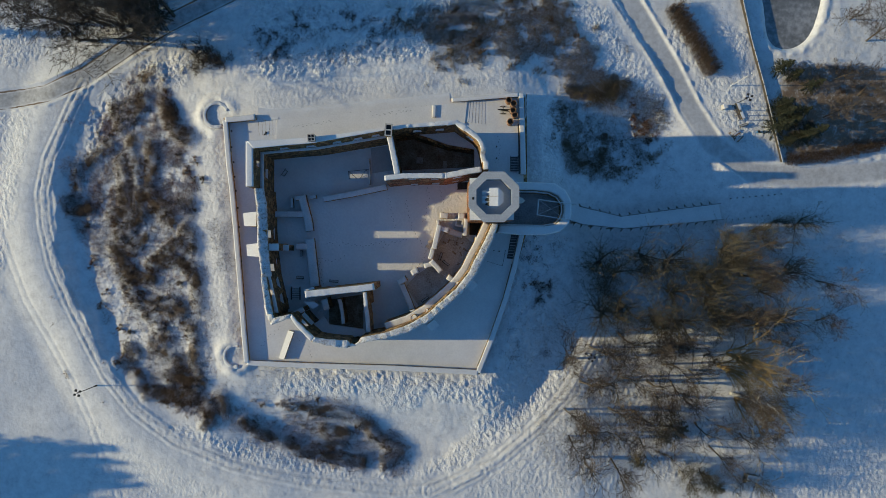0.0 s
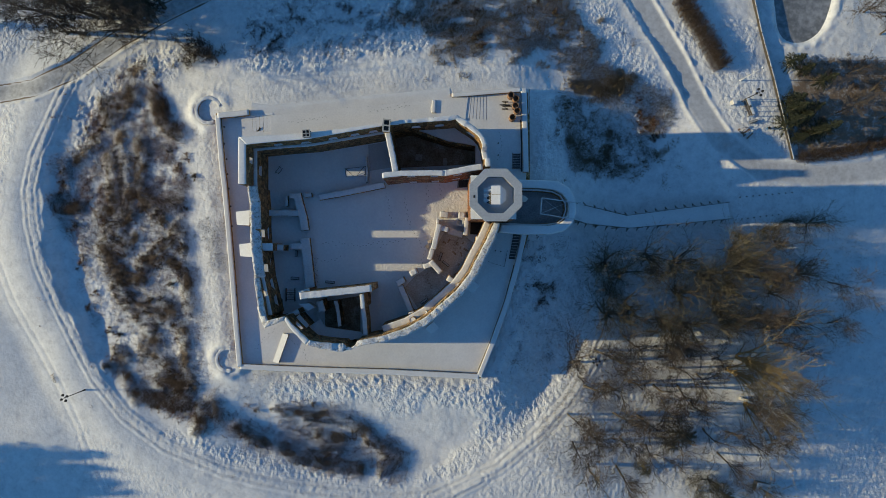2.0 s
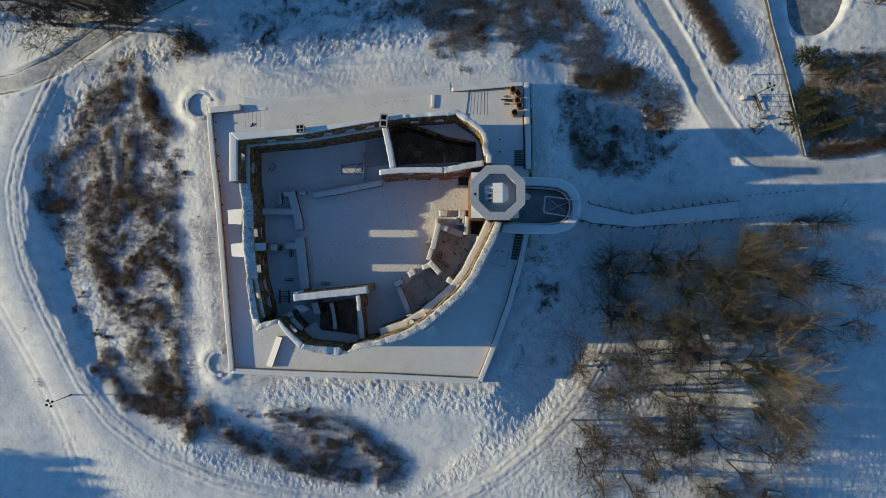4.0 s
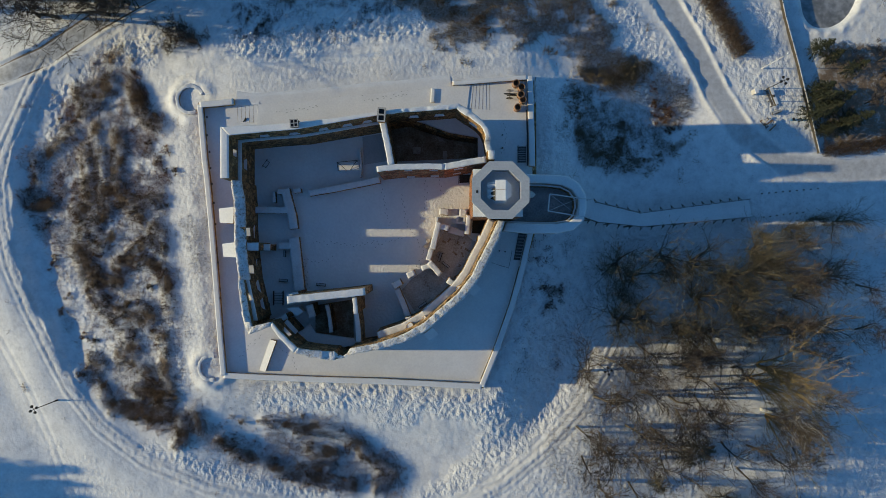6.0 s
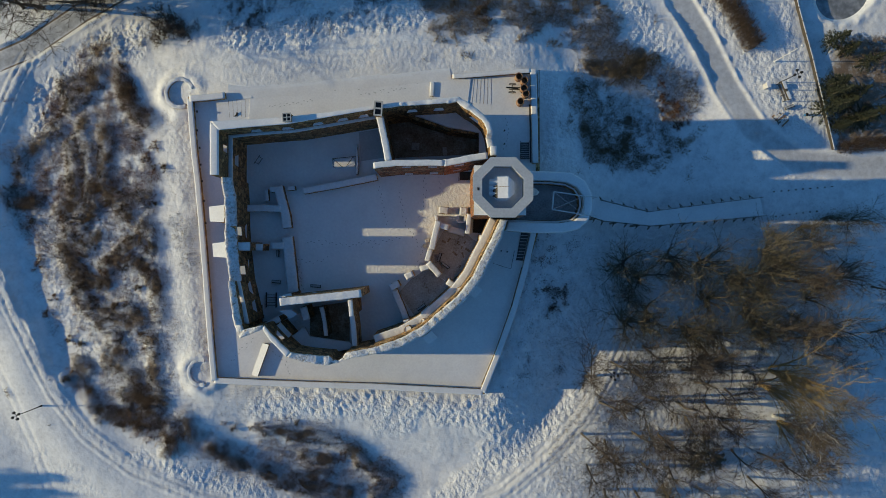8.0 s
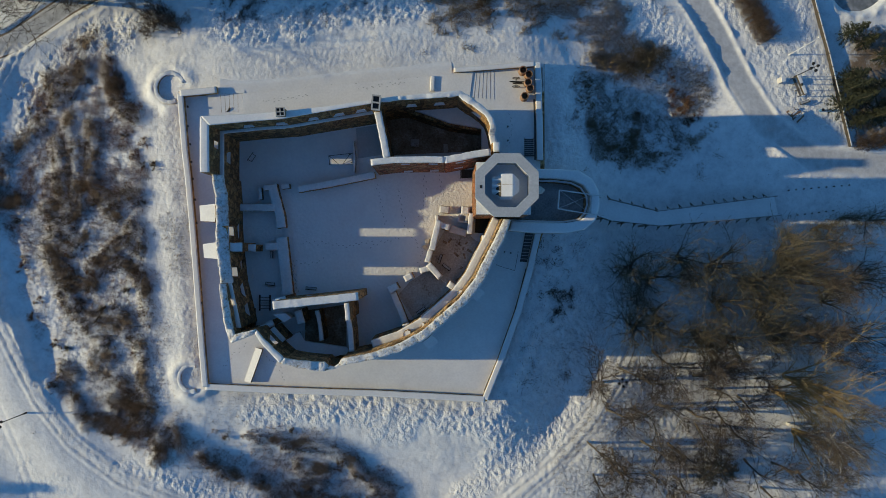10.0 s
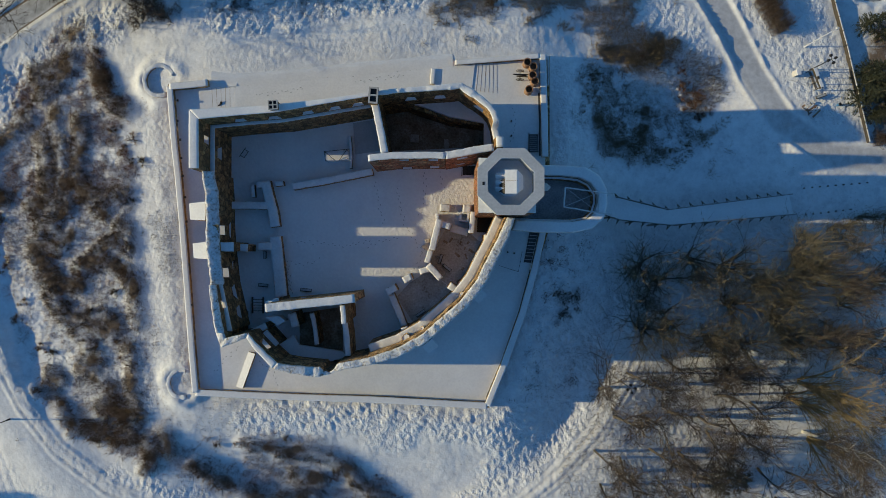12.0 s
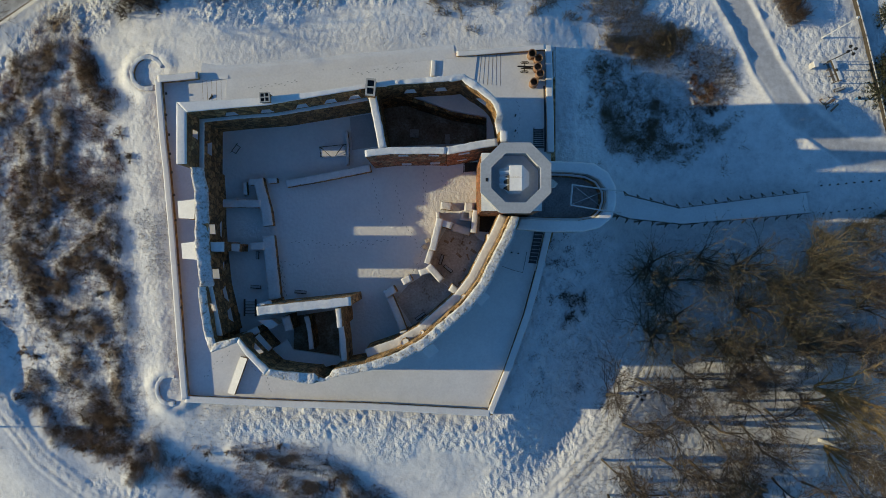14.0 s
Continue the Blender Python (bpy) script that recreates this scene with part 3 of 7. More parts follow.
def build_ground():
    gx, gy = spaced(-92, 92, 0.27, 2600), spaced(-54, 54, 0.27, 2600)
    x, y = np.meshgrid(gx, gy)
    z = ground_height(x, y)
    dt = far_from(x, y, TERRACE + TERRACE[:1])
    near = soft_step(-np.hypot(x, y * 1.4), -170, -110)
    road = np.minimum(far_from(x, y, ROAD_WEST), far_from(x, y, ROAD_EAST))
    lane_a, lane_b = far_from(x, y, TRACK_A), far_from(x, y, TRACK_B)
    lane = np.minimum(lane_a, lane_b)
    calm = soft_step(road, 1.8, 3.2) * soft_step(lane, 0.6, 2.6)
    scrub = np.zeros_like(x)
    for zone, much in ((WEST_SCRUB, 0.12), (SOUTH_SCRUB, 0.12), (NORTH_SCRUB, 0.38), (MOAT_SCRUB, 0.16), (WOOD, 0.08), (WOOD_SOUTH, 0.36), (GARDEN, 0.62)):
        d = np.where(inside(x, y, zone), 1, -1) * far_from(x, y, zone + zone[:1])
        scrub = np.maximum(scrub, much * soft_step(d, -2.5, 2.5))
    scrub = scrub + (0.2 + 0.45 * lattice(x, y, 1.8, 33)) * np.exp(-(near_bands(x, y) / 1.8) ** 2)
    edge = (1 - soft_step(dt, 1.5, 7)) * soft_step(-x, 20, 41)
    rough = 0.08 + 0.8 * np.maximum(1 - soft_step(dt, 10, 20), np.clip(scrub * 2.5, 0, 1))
    rough = np.clip(np.maximum(rough, np.maximum(0.16 + 0.5 * soft_step(x, -62, -46), 0.95 * soft_step(x, 38, 55))), 0, 1)
    rough = rough * (1 - 0.8 * soft_step(y, 24, 26) * soft_step(-y, -35, -31) * soft_step(x, -50, -42))
    for zone in (CHURNED_BANK, CHURNED_FIELD):
        d = np.where(inside(x, y, zone), 1, -1) * far_from(x, y, zone + zone[:1])
        rough = np.maximum(rough, 1.5 * soft_step(d, -2, 2))
    mound, tuft = np.zeros_like(x), np.full_like(x, 0.13)
    for k, (zone, height, size, stretch, turn) in enumerate(HUMMOCKS):
        d = np.where(inside(x, y, zone), 1, -1) * far_from(x, y, zone + zone[:1])
        much = soft_step(d + 3.0 * (lattice(x, y, 3.0, 40 + k) - 0.5), -1.8, 2.0)
        tuft = np.maximum(tuft, np.clip(height * 3.2, 0, 1) * much)
        mound = np.maximum(mound, height * much * (0.62 + 0.5 * lattice(x, y, 5.0, 60 + k)) * tussocks(x, y, size, 80 + k, stretch, turn))
    lumps = 0.4 * (lattice(x, y, 9.0, 1) - 0.5) + 0.14 * rough * (lattice(x, y, 2.1, 2) - 0.5) + 0.07 * rough * (lattice(x, y, 0.7, 3) - 0.5) + mound
    lumps = lumps + 0.5 * np.exp(-(near_bands(x, y) / 1.5) ** 2) * soft_step(-x, -5, 5)
    for cx, cy, r in ((-45.86, 27.13, 3.3), (-42.18, -21.72, 3.1)):
        lumps = lumps + (0.2 + 0.55 * lattice(x, y, 1.6, 39)) * np.exp(-((np.hypot(x - cx, y - cy) - r) / 1.1) ** 2)
    bank_edge = soft_step(y, 22, 26) * soft_step(x, -50, -40) * (1 - soft_step(dt, 0.5, 2.5))
    z += 0.12 * np.exp(-((lane - 0.5) / 1.3) ** 2) * (lattice(x, y, 0.55, 21) - 0.5) * near
    z += lumps * near * (0.15 + 0.85 * calm) * (1 - 0.85 * bank_edge)
    rut = 0.07 * np.exp(-((np.abs(far_from(x, y, TRACK_C)) - 0.75) / 0.3) ** 2)
    for d, gap in ((lane_a, 0.75), (lane_b, 0.7)):
        rut = rut + 0.1 * np.exp(-((d - gap) / 0.17) ** 2) + 0.07 * np.exp(-((d - gap - 1.05) / 0.16) ** 2) - 0.06 * np.exp(-((d - gap - 0.45) / 0.2) ** 2) * lattice(x, y, 0.8, 19)
    berm = 0.3 * np.exp(-((road - 2.5) / 0.32) ** 2) * (0.1 + 1.3 * lattice(x, y, 1.1, 7) * lattice(x, y, 6.0, 8))
    z += (berm - rut) * near
    z -= 0.15 * (1 - soft_step(road, 1.9, 2.4)) * near
    shore = np.where(inside(x, y, POND), 1, -1) * far_from(x, y, POND + POND[:1])
    z -= 0.9 * soft_step(shore, -0.6, 1.0) - 0.25 * np.exp(-((shore + 1.0) / 0.6) ** 2) * lattice(x, y, 1.2, 9)
    bare = scrub + 0.3 * edge + 0.06
    west_road = far_from(x, y, ROAD_WEST)
    # west road edges: soil line and berm shadow, both put into the colour
    bare = bare + 1.3 * np.exp(-((west_road - 1.75) / 0.2) ** 2) * (0.35 + 0.65 * lattice(x, y, 3.5, 12))
    worn = np.maximum(0.9 * (1 - soft_step(far_from(x, y, ROAD_WEST), 1.1, 1.8)), 0.65 * (1 - soft_step(far_from(x, y, ROAD_EAST), 1.4, 2.4)))
    worn = np.maximum(worn, 0.3 * np.exp(-((lane - 0.75) / 0.3) ** 2))
    ny, nx = x.shape
    me = bpy.data.meshes.new("ground")
    idx = np.arange(nx * ny).reshape(ny, nx)
    quads = np.stack([idx[:-1, :-1], idx[:-1, 1:], idx[1:, 1:], idx[1:, :-1]], -1).reshape(-1, 4)
    me.vertices.add(nx * ny)
    me.vertices.foreach_set("co", np.stack([x, y, z], -1).ravel())
    me.loops.add(quads.size)
    me.loops.foreach_set("vertex_index", quads.ravel())
    me.polygons.add(len(quads))
    me.polygons.foreach_set("loop_start", np.arange(len(quads)) * 4)
    me.polygons.foreach_set("use_smooth", np.ones(len(quads), bool))
    for key, values in (("bare", bare), ("worn", worn), ("rough", np.clip(rough * (0.3 + 0.7 * calm), 0, 1)), ("tuft", np.maximum(tuft * (0.2 + 0.8 * calm), 0.22 * np.exp(-(lane / 2.2) ** 2)))):
        me.attributes.new(key, "FLOAT", "POINT").data.foreach_set("value", values.ravel().astype(np.float32))
    me.materials.append(ground_material())
    me.update(calc_edges=True)
    tagged(new("ground", me), "snow-covered ground with a dry moat, wheel tracks and grass", "ground", kind="structure")


build_ground()

# ---- castle: terrace and parapets ----
YARD = 1.5


def wall_runs(outer, inner, z0, tops, openings, step, ragged, seed):
    """Columns of a wall between an outer and an inner line. tops: one height a corner. openings: (metres along, outer width,
    inner width, sill, head). Returns breaks (outer point, inner point, top) and the columns' solid heights."""
    n = len(outer)
    mids = [((a[0] + b[0]) / 2, (a[1] + b[1]) / 2) for a, b in zip(outer, inner)]
    run = [0.0]
    for a, b in zip(mids[:-1], mids[1:]):
        run.append(run[-1] + math.dist(a, b))

    def on(line, s):
        s = min(max(s, 0.0), run[-1])
        i = max(k for k in range(n - 1) if run[k] <= s + 1e-9)
        t = (s - run[i]) / (run[i + 1] - run[i])
        return tuple(a + (b - a) * t for a, b in zip(line[i], line[i + 1]))

    marks = [(r, r) for r in run]
    k = max(1, round(run[-1] / step))
    marks += [(run[-1] * i / k,) * 2 for i in range(1, k)]
    for s, wo, wi, _, _ in openings:
        w = max(wo, wi) / 2 + 0.05
        marks = [m for m in marks if abs(m[0] - s) > w or m[0] in (0.0, run[-1])]
    for s, wo, wi, _, _ in openings:
        marks += [(s - wo / 2, s - wi / 2), (s + wo / 2, s + wi / 2)]
    marks.sort(key=lambda m: m[0] + m[1])
    clean = [marks[0]]
    for m in marks[1:]:
        if sum(m) - sum(clean[-1]) > 0.04:
            clean.append(m)
    heights = [(t,) for t in tops]
    breaks = []
    for so, si in clean:
        mid = (so + si) / 2
        top = on(heights, mid)[0] + ragged * (noise.noise(Vector((mid * 0.9, seed * 7.3, 0))) + 0.6 * noise.noise(Vector((mid * 2.7, seed * 3.1, 5))))
        breaks.append((on(outer, so), on(inner, si), top))
    solids = []
    for a, b in zip(clean[:-1], clean[1:]):
        mid = (sum(a) + sum(b)) / 4
        hole = [o for o in openings if abs(mid - o[0]) < min(o[1], o[2]) / 2]
        solids.append([(z0, hole[0][3]), (hole[0][4], None)] if hole else [(z0, None)])
    return breaks, solids


def raise_wall(parent, outer, inner, z0, tops, material, openings=(), step=0.7, ragged=0.18, seed=1, snow=0.22, name="masonry", cap="snow_cap", over=0.06, cap_material=None, tilt=0.0):
    """Masonry between two lines with its snow cap and the snow on its sills."""
    breaks, solids = wall_runs(outer, inner, z0, tops, openings, step, ragged, seed)
    m, caps, sills = Mesh(), Mesh(), Mesh()
    for i, spans in enumerate(solids):
        (oa, ia, ta), (ob, ib, tb) = breaks[i], breaks[i + 1]
        for lo, hi in spans:
            ha, hb = (ta, tb) if hi is None else (hi, hi)
            if min(ha, hb) <= lo + 0.05:
                continue
            dip = tilt if hi is None else 0.0
            c = [(*oa, lo), (*ob, lo), (*ib, lo), (*ia, lo), (*oa, ha), (*ob, hb), (*ib, hb - dip), (*ia, ha - dip)]
            f = [(0, 1, 5, 4), (2, 3, 7, 6), (4, 5, 6, 7)]
            if lo > z0:
                f.append((3, 2, 1, 0))
            if i == 0 or solids[i - 1] != spans:
                f.append((3, 0, 4, 7))
            if i == len(solids) - 1 or solids[i + 1] != spans:
                f.append((1, 2, 6, 5))
            m.add(c, f)
        if len(spans) == 2:
            z = spans[0][1]
            sills.prism([oa, ob, ib, ia], z, [z + 0.12, z + 0.12, z + 0.07, z + 0.07])
    part(name, m, material, parent)
    if snow:
        rows, across, jag = [], 7, min(0.1, ragged * 0.7)
        for (oa, na, ta), (ob, nb, tb) in zip(breaks[:-1], breaks[1:]):
            far = math.dist(oa, ob)
            k = max(1, round(far / 0.32))
            for q in range(k + (1 if (ob, nb, tb) == breaks[-1] else 0)):
                t = q / k
                a, b, z = Vector(oa).lerp(Vector(ob), t), Vector(na).lerp(Vector(nb), t), ta + (tb - ta) * t
                way = (b - a).normalized()
                bump = lambda s, f: noise.noise(Vector((a.x * f, a.y * f, seed * 5.1 + s)))
                a, b = a - way * (over + jag * bump(0, 1.3) + jag * 0.5 * bump(1, 4)), b + way * (over + jag * bump(2, 1.3) + jag * 0.5 * bump(3, 4))
                row = []
                for e in range(across):
                    u = (0, 0.05, 0.2, 0.5, 0.8, 0.95, 1)[e]
                    p = a.lerp(b, u)
                    dome = max(0.0, 1 - abs(2 * u - 1) ** 8)
                    lump = 1 + ragged * 2.2 * noise.noise(Vector((p.x * 1.6, p.y * 1.6, seed))) + ragged * 1.6 * noise.noise(Vector((p.x * 4.1, p.y * 4.1, seed)))
                    row.append((p.x, p.y, (z - 0.05 if e in (0, across - 1) else z + snow * (0.45 + 0.55 * dome) * lump) - tilt * u))
                rows.append(row)
        k, w = len(rows), across
        faces = [(w * i + e, w * (i + 1) + e, w * (i + 1) + e + 1, w * i + e + 1) for i in range(k - 1) for e in range(w - 1)]
        faces += [(w * i, w * i + w - 1, w * (i + 1) + w - 1, w * (i + 1)) for i in range(k - 1)]
        faces += [tuple(range(w)), tuple(range(w * k - 1, w * k - w - 1, -1))]
        caps.add([p for r in rows for p in r], faces)
        part(cap, caps, cap_material or (RUBBLE if ragged >= 0.18 else CAP), parent, "lumpy white snow cap", smooth=True)
    if sills.v:
        part("sill_snow", sills, SNOW, parent, "snow lying on the window sills")


def offset(line, d):
    """A line shifted to its left by d metres."""
    out = []
    for i, p in enumerate(line):
        a, b = Vector(line[max(0, i - 1)]), Vector(line[min(len(line) - 1, i + 1)])
        w = (b - a).normalized()
        out.append((p[0] - w.y * d, p[1] + w.x * d))
    return out


def low_wall(name, line, wide, z0, top, material, label, seed=1, snow=0.15, ragged=0.06, kind="structure", openings=(), category="wall", cap_material=None, over=0.04):
    """A stub of wall along the middle line."""
    ob = thing(name, label, category, kind=kind)
    tops = list(top) if isinstance(top, (list, tuple)) else [top] * len(line)
    raise_wall(ob, offset(line, wide / 2), offset(line, -wide / 2), z0, tops, material, openings, 0.8, ragged, seed, snow, over=over, cap_material=cap_material)
    return ob


def build_terrace():
    slab = Mesh()
    slab.prism(TERRACE, -6.0, YARD - 0.25)
    ob = thing("terrace", "broad stone-walled castle terrace under smooth snow", "terrace", kind="structure")
    part("retaining_wall", slab, OCHRE, ob)
    # the snow lies as one sheet, with a raised walk along the north front between two flights
    sheet = Mesh()
    inner = [(-43.42, 25.54), (-39.32, -22.56), (6.63, -24.51), (9.45, -18.02), (12.87, -8.76), (15.00, -0.71), (16.28, 3.62), (16.17, 31.11)]
    sheet.prism(inner + [(2.35, 29.85), (-33.55, 26.61), (-37.88, 25.91)], YARD - 0.3, YARD)
    part("snow_sheet", sheet, SNOW, ob)
    walk_up = Mesh()
    south = [(-33.67, 21.4), (-27.38, 21.9), (-19.62, 22.5), (-11.86, 23.7), (-7.56, 24.4), (1.06, 25.3), (2.95, 25.5), (4.33, 24.9)]
    north = [(4.98, 30.30), (2.32, 30.29), (-11.82, 29.04), (-33.28, 26.74)]
    walk_up.prism(south + north, YARD - 0.1, 1.72)
    part("raised_walk", walk_up, SNOW, ob)
    # drifted snow over the north edge of the walk
    edge = [(-37.2, 26.95), (-33.28, 27.0), (-26.0, 27.6), (-18.0, 28.5), (-11.82, 29.1), (-4.0, 29.8), (1.4, 30.3)]
    drift = Mesh()
    across = [(-1.0, 1.725), (-0.45, 1.79), (0.25, 1.84), (0.9, 1.8), (1.6, 1.55)]
    lines = []
    for d, z in across:
        for k, p in enumerate(offset(edge, d)):
            lines.append((*p, z + (0.03 * ((k * 7 + 3) % 4 - 1.5) if -0.5 < d < 1 else 0.0)))
    n = len(edge)
    drift.add(lines, [(r * n + k, r * n + k + 1, (r + 1) * n + k + 1, (r + 1) * n + k) for r in range(len(across) - 1) for k in range(n - 1)])
    part("snow_drift", drift, SNOW, ob, smooth=True)
    bank = Mesh()
    bank.prism([(-37.85, 27.12), (-33.11, 27.14), (-33.10, 26.10), (-37.85, 25.74)], YARD - 0.3, [1.75, 1.8, 1.83, 1.6])
    part("snow_bank", bank, SNOW, ob)
    for name, a, b, count, z in (("step", [(-37.23, 25.79), (-37.05, 22.86)], [(-33.57, 26.08), (-33.55, 22.81)], 5, 1.5), ("step", [(8.47, 30.36), (8.49, 25.18)], [(4.99, 29.90), (4.49, 25.52)], 6, 1.5)):
        for i in range(count):
            t0, t1 = i / count, 1.0
            p = [tuple(u + (w - u) * t0 for u, w in zip(a[k], b[k])) for k in (0, 1)]
            q = [tuple(u + (w - u) * (t0 + 1.0 / count + 0.02) for u, w in zip(a[k], b[k])) for k in (0, 1)]
            s = Mesh()
            s.prism([p[0], p[1], q[1], q[0]], YARD - 0.2, z + (i + 1) * 0.13 / (count + 1))
            part(name, s, SNOW, ob)
            lip = Mesh()
            h = z + (i + 1) * 0.13 / (count + 1)
            e = [tuple(u + (w - u) * 0.06 for u, w in zip(p[k], q[k])) for k in (0, 1)]
            lip.prism([p[0], p[1], e[1], e[0]], h, h + 0.005)
            part("step_edge", lip, EARTH, ob)
    for name, line, wide, top in (
            ("parapet_west", [(-43.62, 25.82), (-43.17, 20.67), (-42.81, 16.39), (-42.28, 12.10), (-41.56, 4.39), (-40.92, -3.33), (-40.38, -10.18), (-39.84, -17.04), (-39.30, -22.78)], 0.95, 2.4),
            ("parapet_south", [(-39.30, -22.78), (-33.03, -23.09), (-22.74, -23.48), (-11.60, -23.77), (-2.17, -24.24), (7.08, -24.71)], 0.95, 2.3),
            ("parapet_east", [(7.08, -24.71), (9.71, -18.11), (12.59, -9.96), (14.44, -3.10), (15.87, 3.33)], 0.95, 2.3),
            ("parapet_east", [(16.08, 14.89), (15.97, 20.88), (15.78, 26.88), (15.68, 31.16)], 1.0, 2.3),
            ("parapet_north", [(15.25, 30.90), (9.60, 30.45), (4.46, 30.01), (1.72, 29.83)], 0.7, 2.3),
            ("parapet_north", [(-37.53, 26.44), (-40.53, 26.08), (-43.62, 25.82)], 1.0, 2.45)):
        low_wall(name, line, wide, 0.0, top, OCHRE, "low ochre stone parapet with a smooth snow cap", 3, 0.07, 0.015, cap_material=SNOW)

    # dark strips along the foot of the east parapets, painted for their shaded inner faces
    for line in ([(7.0, -23.6), (9.32, -18.0), (12.15, -9.9), (13.4, -5.2), (13.95, -3.1)], [(15.36, 15.1), (15.32, 20.9), (15.16, 25.2)]):
        m = Mesh()
        m.ring(offset(line, 0.14), offset(line, -0.14), YARD - 0.2, YARD + 0.006, False)
        part("drain_channel", m, SHADE_STONE, ob, "narrow dark strip painted for the shaded inner face of the parapet")


build_terrace()

# ---- castle: courtyard floor and main walls ----
court = Mesh()
court.prism([(-37.89, 20.78), (-30.94, 21.13), (-18.17, 22.29), (-10.99, 23.35), (0.98, 24.67), (2.73, 24.84), (5.77, 23.01), (7.77, 20.63), (8.42, 18.63), (8.83, 15.45), (9.99, 4.68), (9.04, 1.89), (7.46, -1.31), (5.88, -4.51), (3.50, -7.71), (0.32, -10.51), (-2.86, -13.31), (-6.84, -15.33), (-14.81, -17.75), (-18.80, -18.65), (-24.39, -17.56), (-29.60, -12.87), (-33.03, -14.08), (-34.40, -10.82), (-35.24, 0.11), (-35.44, 8.90), (-36.49, 12.09)], YARD - 0.4, YARD + 0.02)
single("courtyard", court, TRODDEN, "courtyard of the ruin under smooth trodden snow", "courtyard", kind="structure")

w = thing("wall_north", "tall ruined stone wall with window niches and snow along its top", "castle wall", kind="structure")
raise_wall(w, [(-35.73, 19.60), (-29.17, 19.93), (-23.90, 20.32), (-17.13, 21.02), (-10.36, 22.03)], [(-34.52, 18.33), (-29.17, 18.87), (-23.90, 19.27), (-17.13, 20.42), (-10.36, 21.58)], YARD - 0.3, [13.9, 13.9, 14.0, 14.2, 14.2], STONE,
           [(5.2, 1.0, 2.0, 9.6, 11.5), (10.3, 1.0, 2.0, 9.6, 11.5), (15.2, 1.0, 1.8, 9.6, 11.5), (19.2, 1.0, 1.8, 9.6, 11.5), (22.6, 1.0, 1.8, 9.6, 11.5)], seed=2, ragged=0.03, snow=0.12, cap_material=SNOW)
raise_wall(w, [(-34.52, 18.33), (-29.17, 18.87), (-23.90, 19.27), (-17.13, 20.42), (-10.36, 21.58)], offset([(-34.52, 18.33), (-29.17, 18.87), (-23.90, 19.27), (-17.13, 20.42), (-10.36, 21.58)], -0.4), YARD - 0.3, [9.1, 9.1, 9.1, 9.2, 9.2], STONE,
           seed=3, ragged=0.05, name="lower_masonry", cap="ledge_snow", snow=0.12)

w = thing("wall_north_east", "ruined stone wall round a roofless chamber with snow on its top", "castle wall", kind="structure")
raise_wall(w, [(-10.35, 22.00), (-6.59, 22.54), (0.92, 23.24), (2.57, 23.40), (4.31, 22.28), (6.04, 21.01), (7.32, 19.43), (7.70, 18.08), (7.93, 17.71), (8.16, 16.21), (8.24, 15.83), (8.32, 14.40)], [(-10.34, 21.47), (-6.59, 22.01), (0.92, 22.49), (2.20, 22.65), (3.63, 21.60), (5.14, 20.85), (6.49, 19.35), (6.95, 18.08), (7.03, 17.70), (7.26, 16.20), (7.34, 15.83), (7.42, 14.40)], YARD - 0.3,
           [14.2, 14.2, 14.2, 14.2, 14.2, 14.2, 14.2, 14.1, 10.2, 10.2, 14.6, 14.6], STONE, [(5.5, 0.9, 1.8, 9.2, 11.2), (9.8, 0.9, 1.8, 9.2, 11.2), (16.5, 0.9, 1.9, 9.6, 11.6)], seed=5, ragged=0.15)

w = thing("wall_west", "broken stone wall with window niches and ragged snow", "castle wall", kind="structure")
raise_wall(w, [(-35.9, 19.7), (-35.9, 11.4)], [(-34.6, 18.6), (-34.6, 11.4)], YARD - 0.3, [13.8, 13.7], STONE, [(2.9, 0.9, 1.2, 9.8, 11.6), (4.5, 1.3, 1.3, 6.3, 7.7)], seed=8, ragged=0.03, snow=0.12, cap_material=SNOW)
raise_wall(w, [(-34.6, 18.6), (-34.6, 11.4)], [(-34.0, 18.4), (-34.0, 11.4)], YARD - 0.3, [9.1, 9.1], STONE, [(3.85, 1.4, 2.0, 6.0, 7.8)], seed=9, ragged=0.04, name="lower_masonry", cap="ledge_snow", snow=0.12)
raise_wall(w, [(-35.2, 11.4), (-35.1, 7.4), (-35.1, 4.0), (-34.8, 0.0), (-34.1, -5.2)], [(-33.7, 11.4), (-33.4, 7.4), (-33.4, 4.0), (-33.1, 0.0), (-32.5, -5.2)], YARD - 0.3, [10.8, 9.4, 9.3, 9.9, 9.9], STONE,
           [(8.5, 1.35, 1.5, 6.4, 9.2), (15.0, 1.35, 1.5, 6.4, 9.2)], seed=10, ragged=0.4, snow=0.2, over=0.08, tilt=0.55)
raise_wall(w, [(-33.9, -5.2), (-33.2, -8.5), (-32.5, -12.0)], [(-33.0, -5.2), (-32.2, -8.5), (-31.6, -12.0)], YARD - 0.3, [11.2, 12.2, 12.0], STONE, [(3.0, 0.9, 1.4, 9.0, 10.6)], seed=16, ragged=0.25, snow=0.3, tilt=0.3)
raise_wall(w, [(-33.0, -5.2), (-32.2, -8.5), (-31.6, -12.0)], [(-32.5, -5.2), (-31.7, -8.5), (-30.9, -12.0)], YARD - 0.3, [9.8, 10.0, 10.2], STONE, [(1.4, 1.2, 2.4, 4.6, 7.0), (4.6, 1.2, 2.2, 4.6, 7.0)], seed=17, ragged=0.05, name="lower_masonry", cap="ledge_snow", snow=0.14)
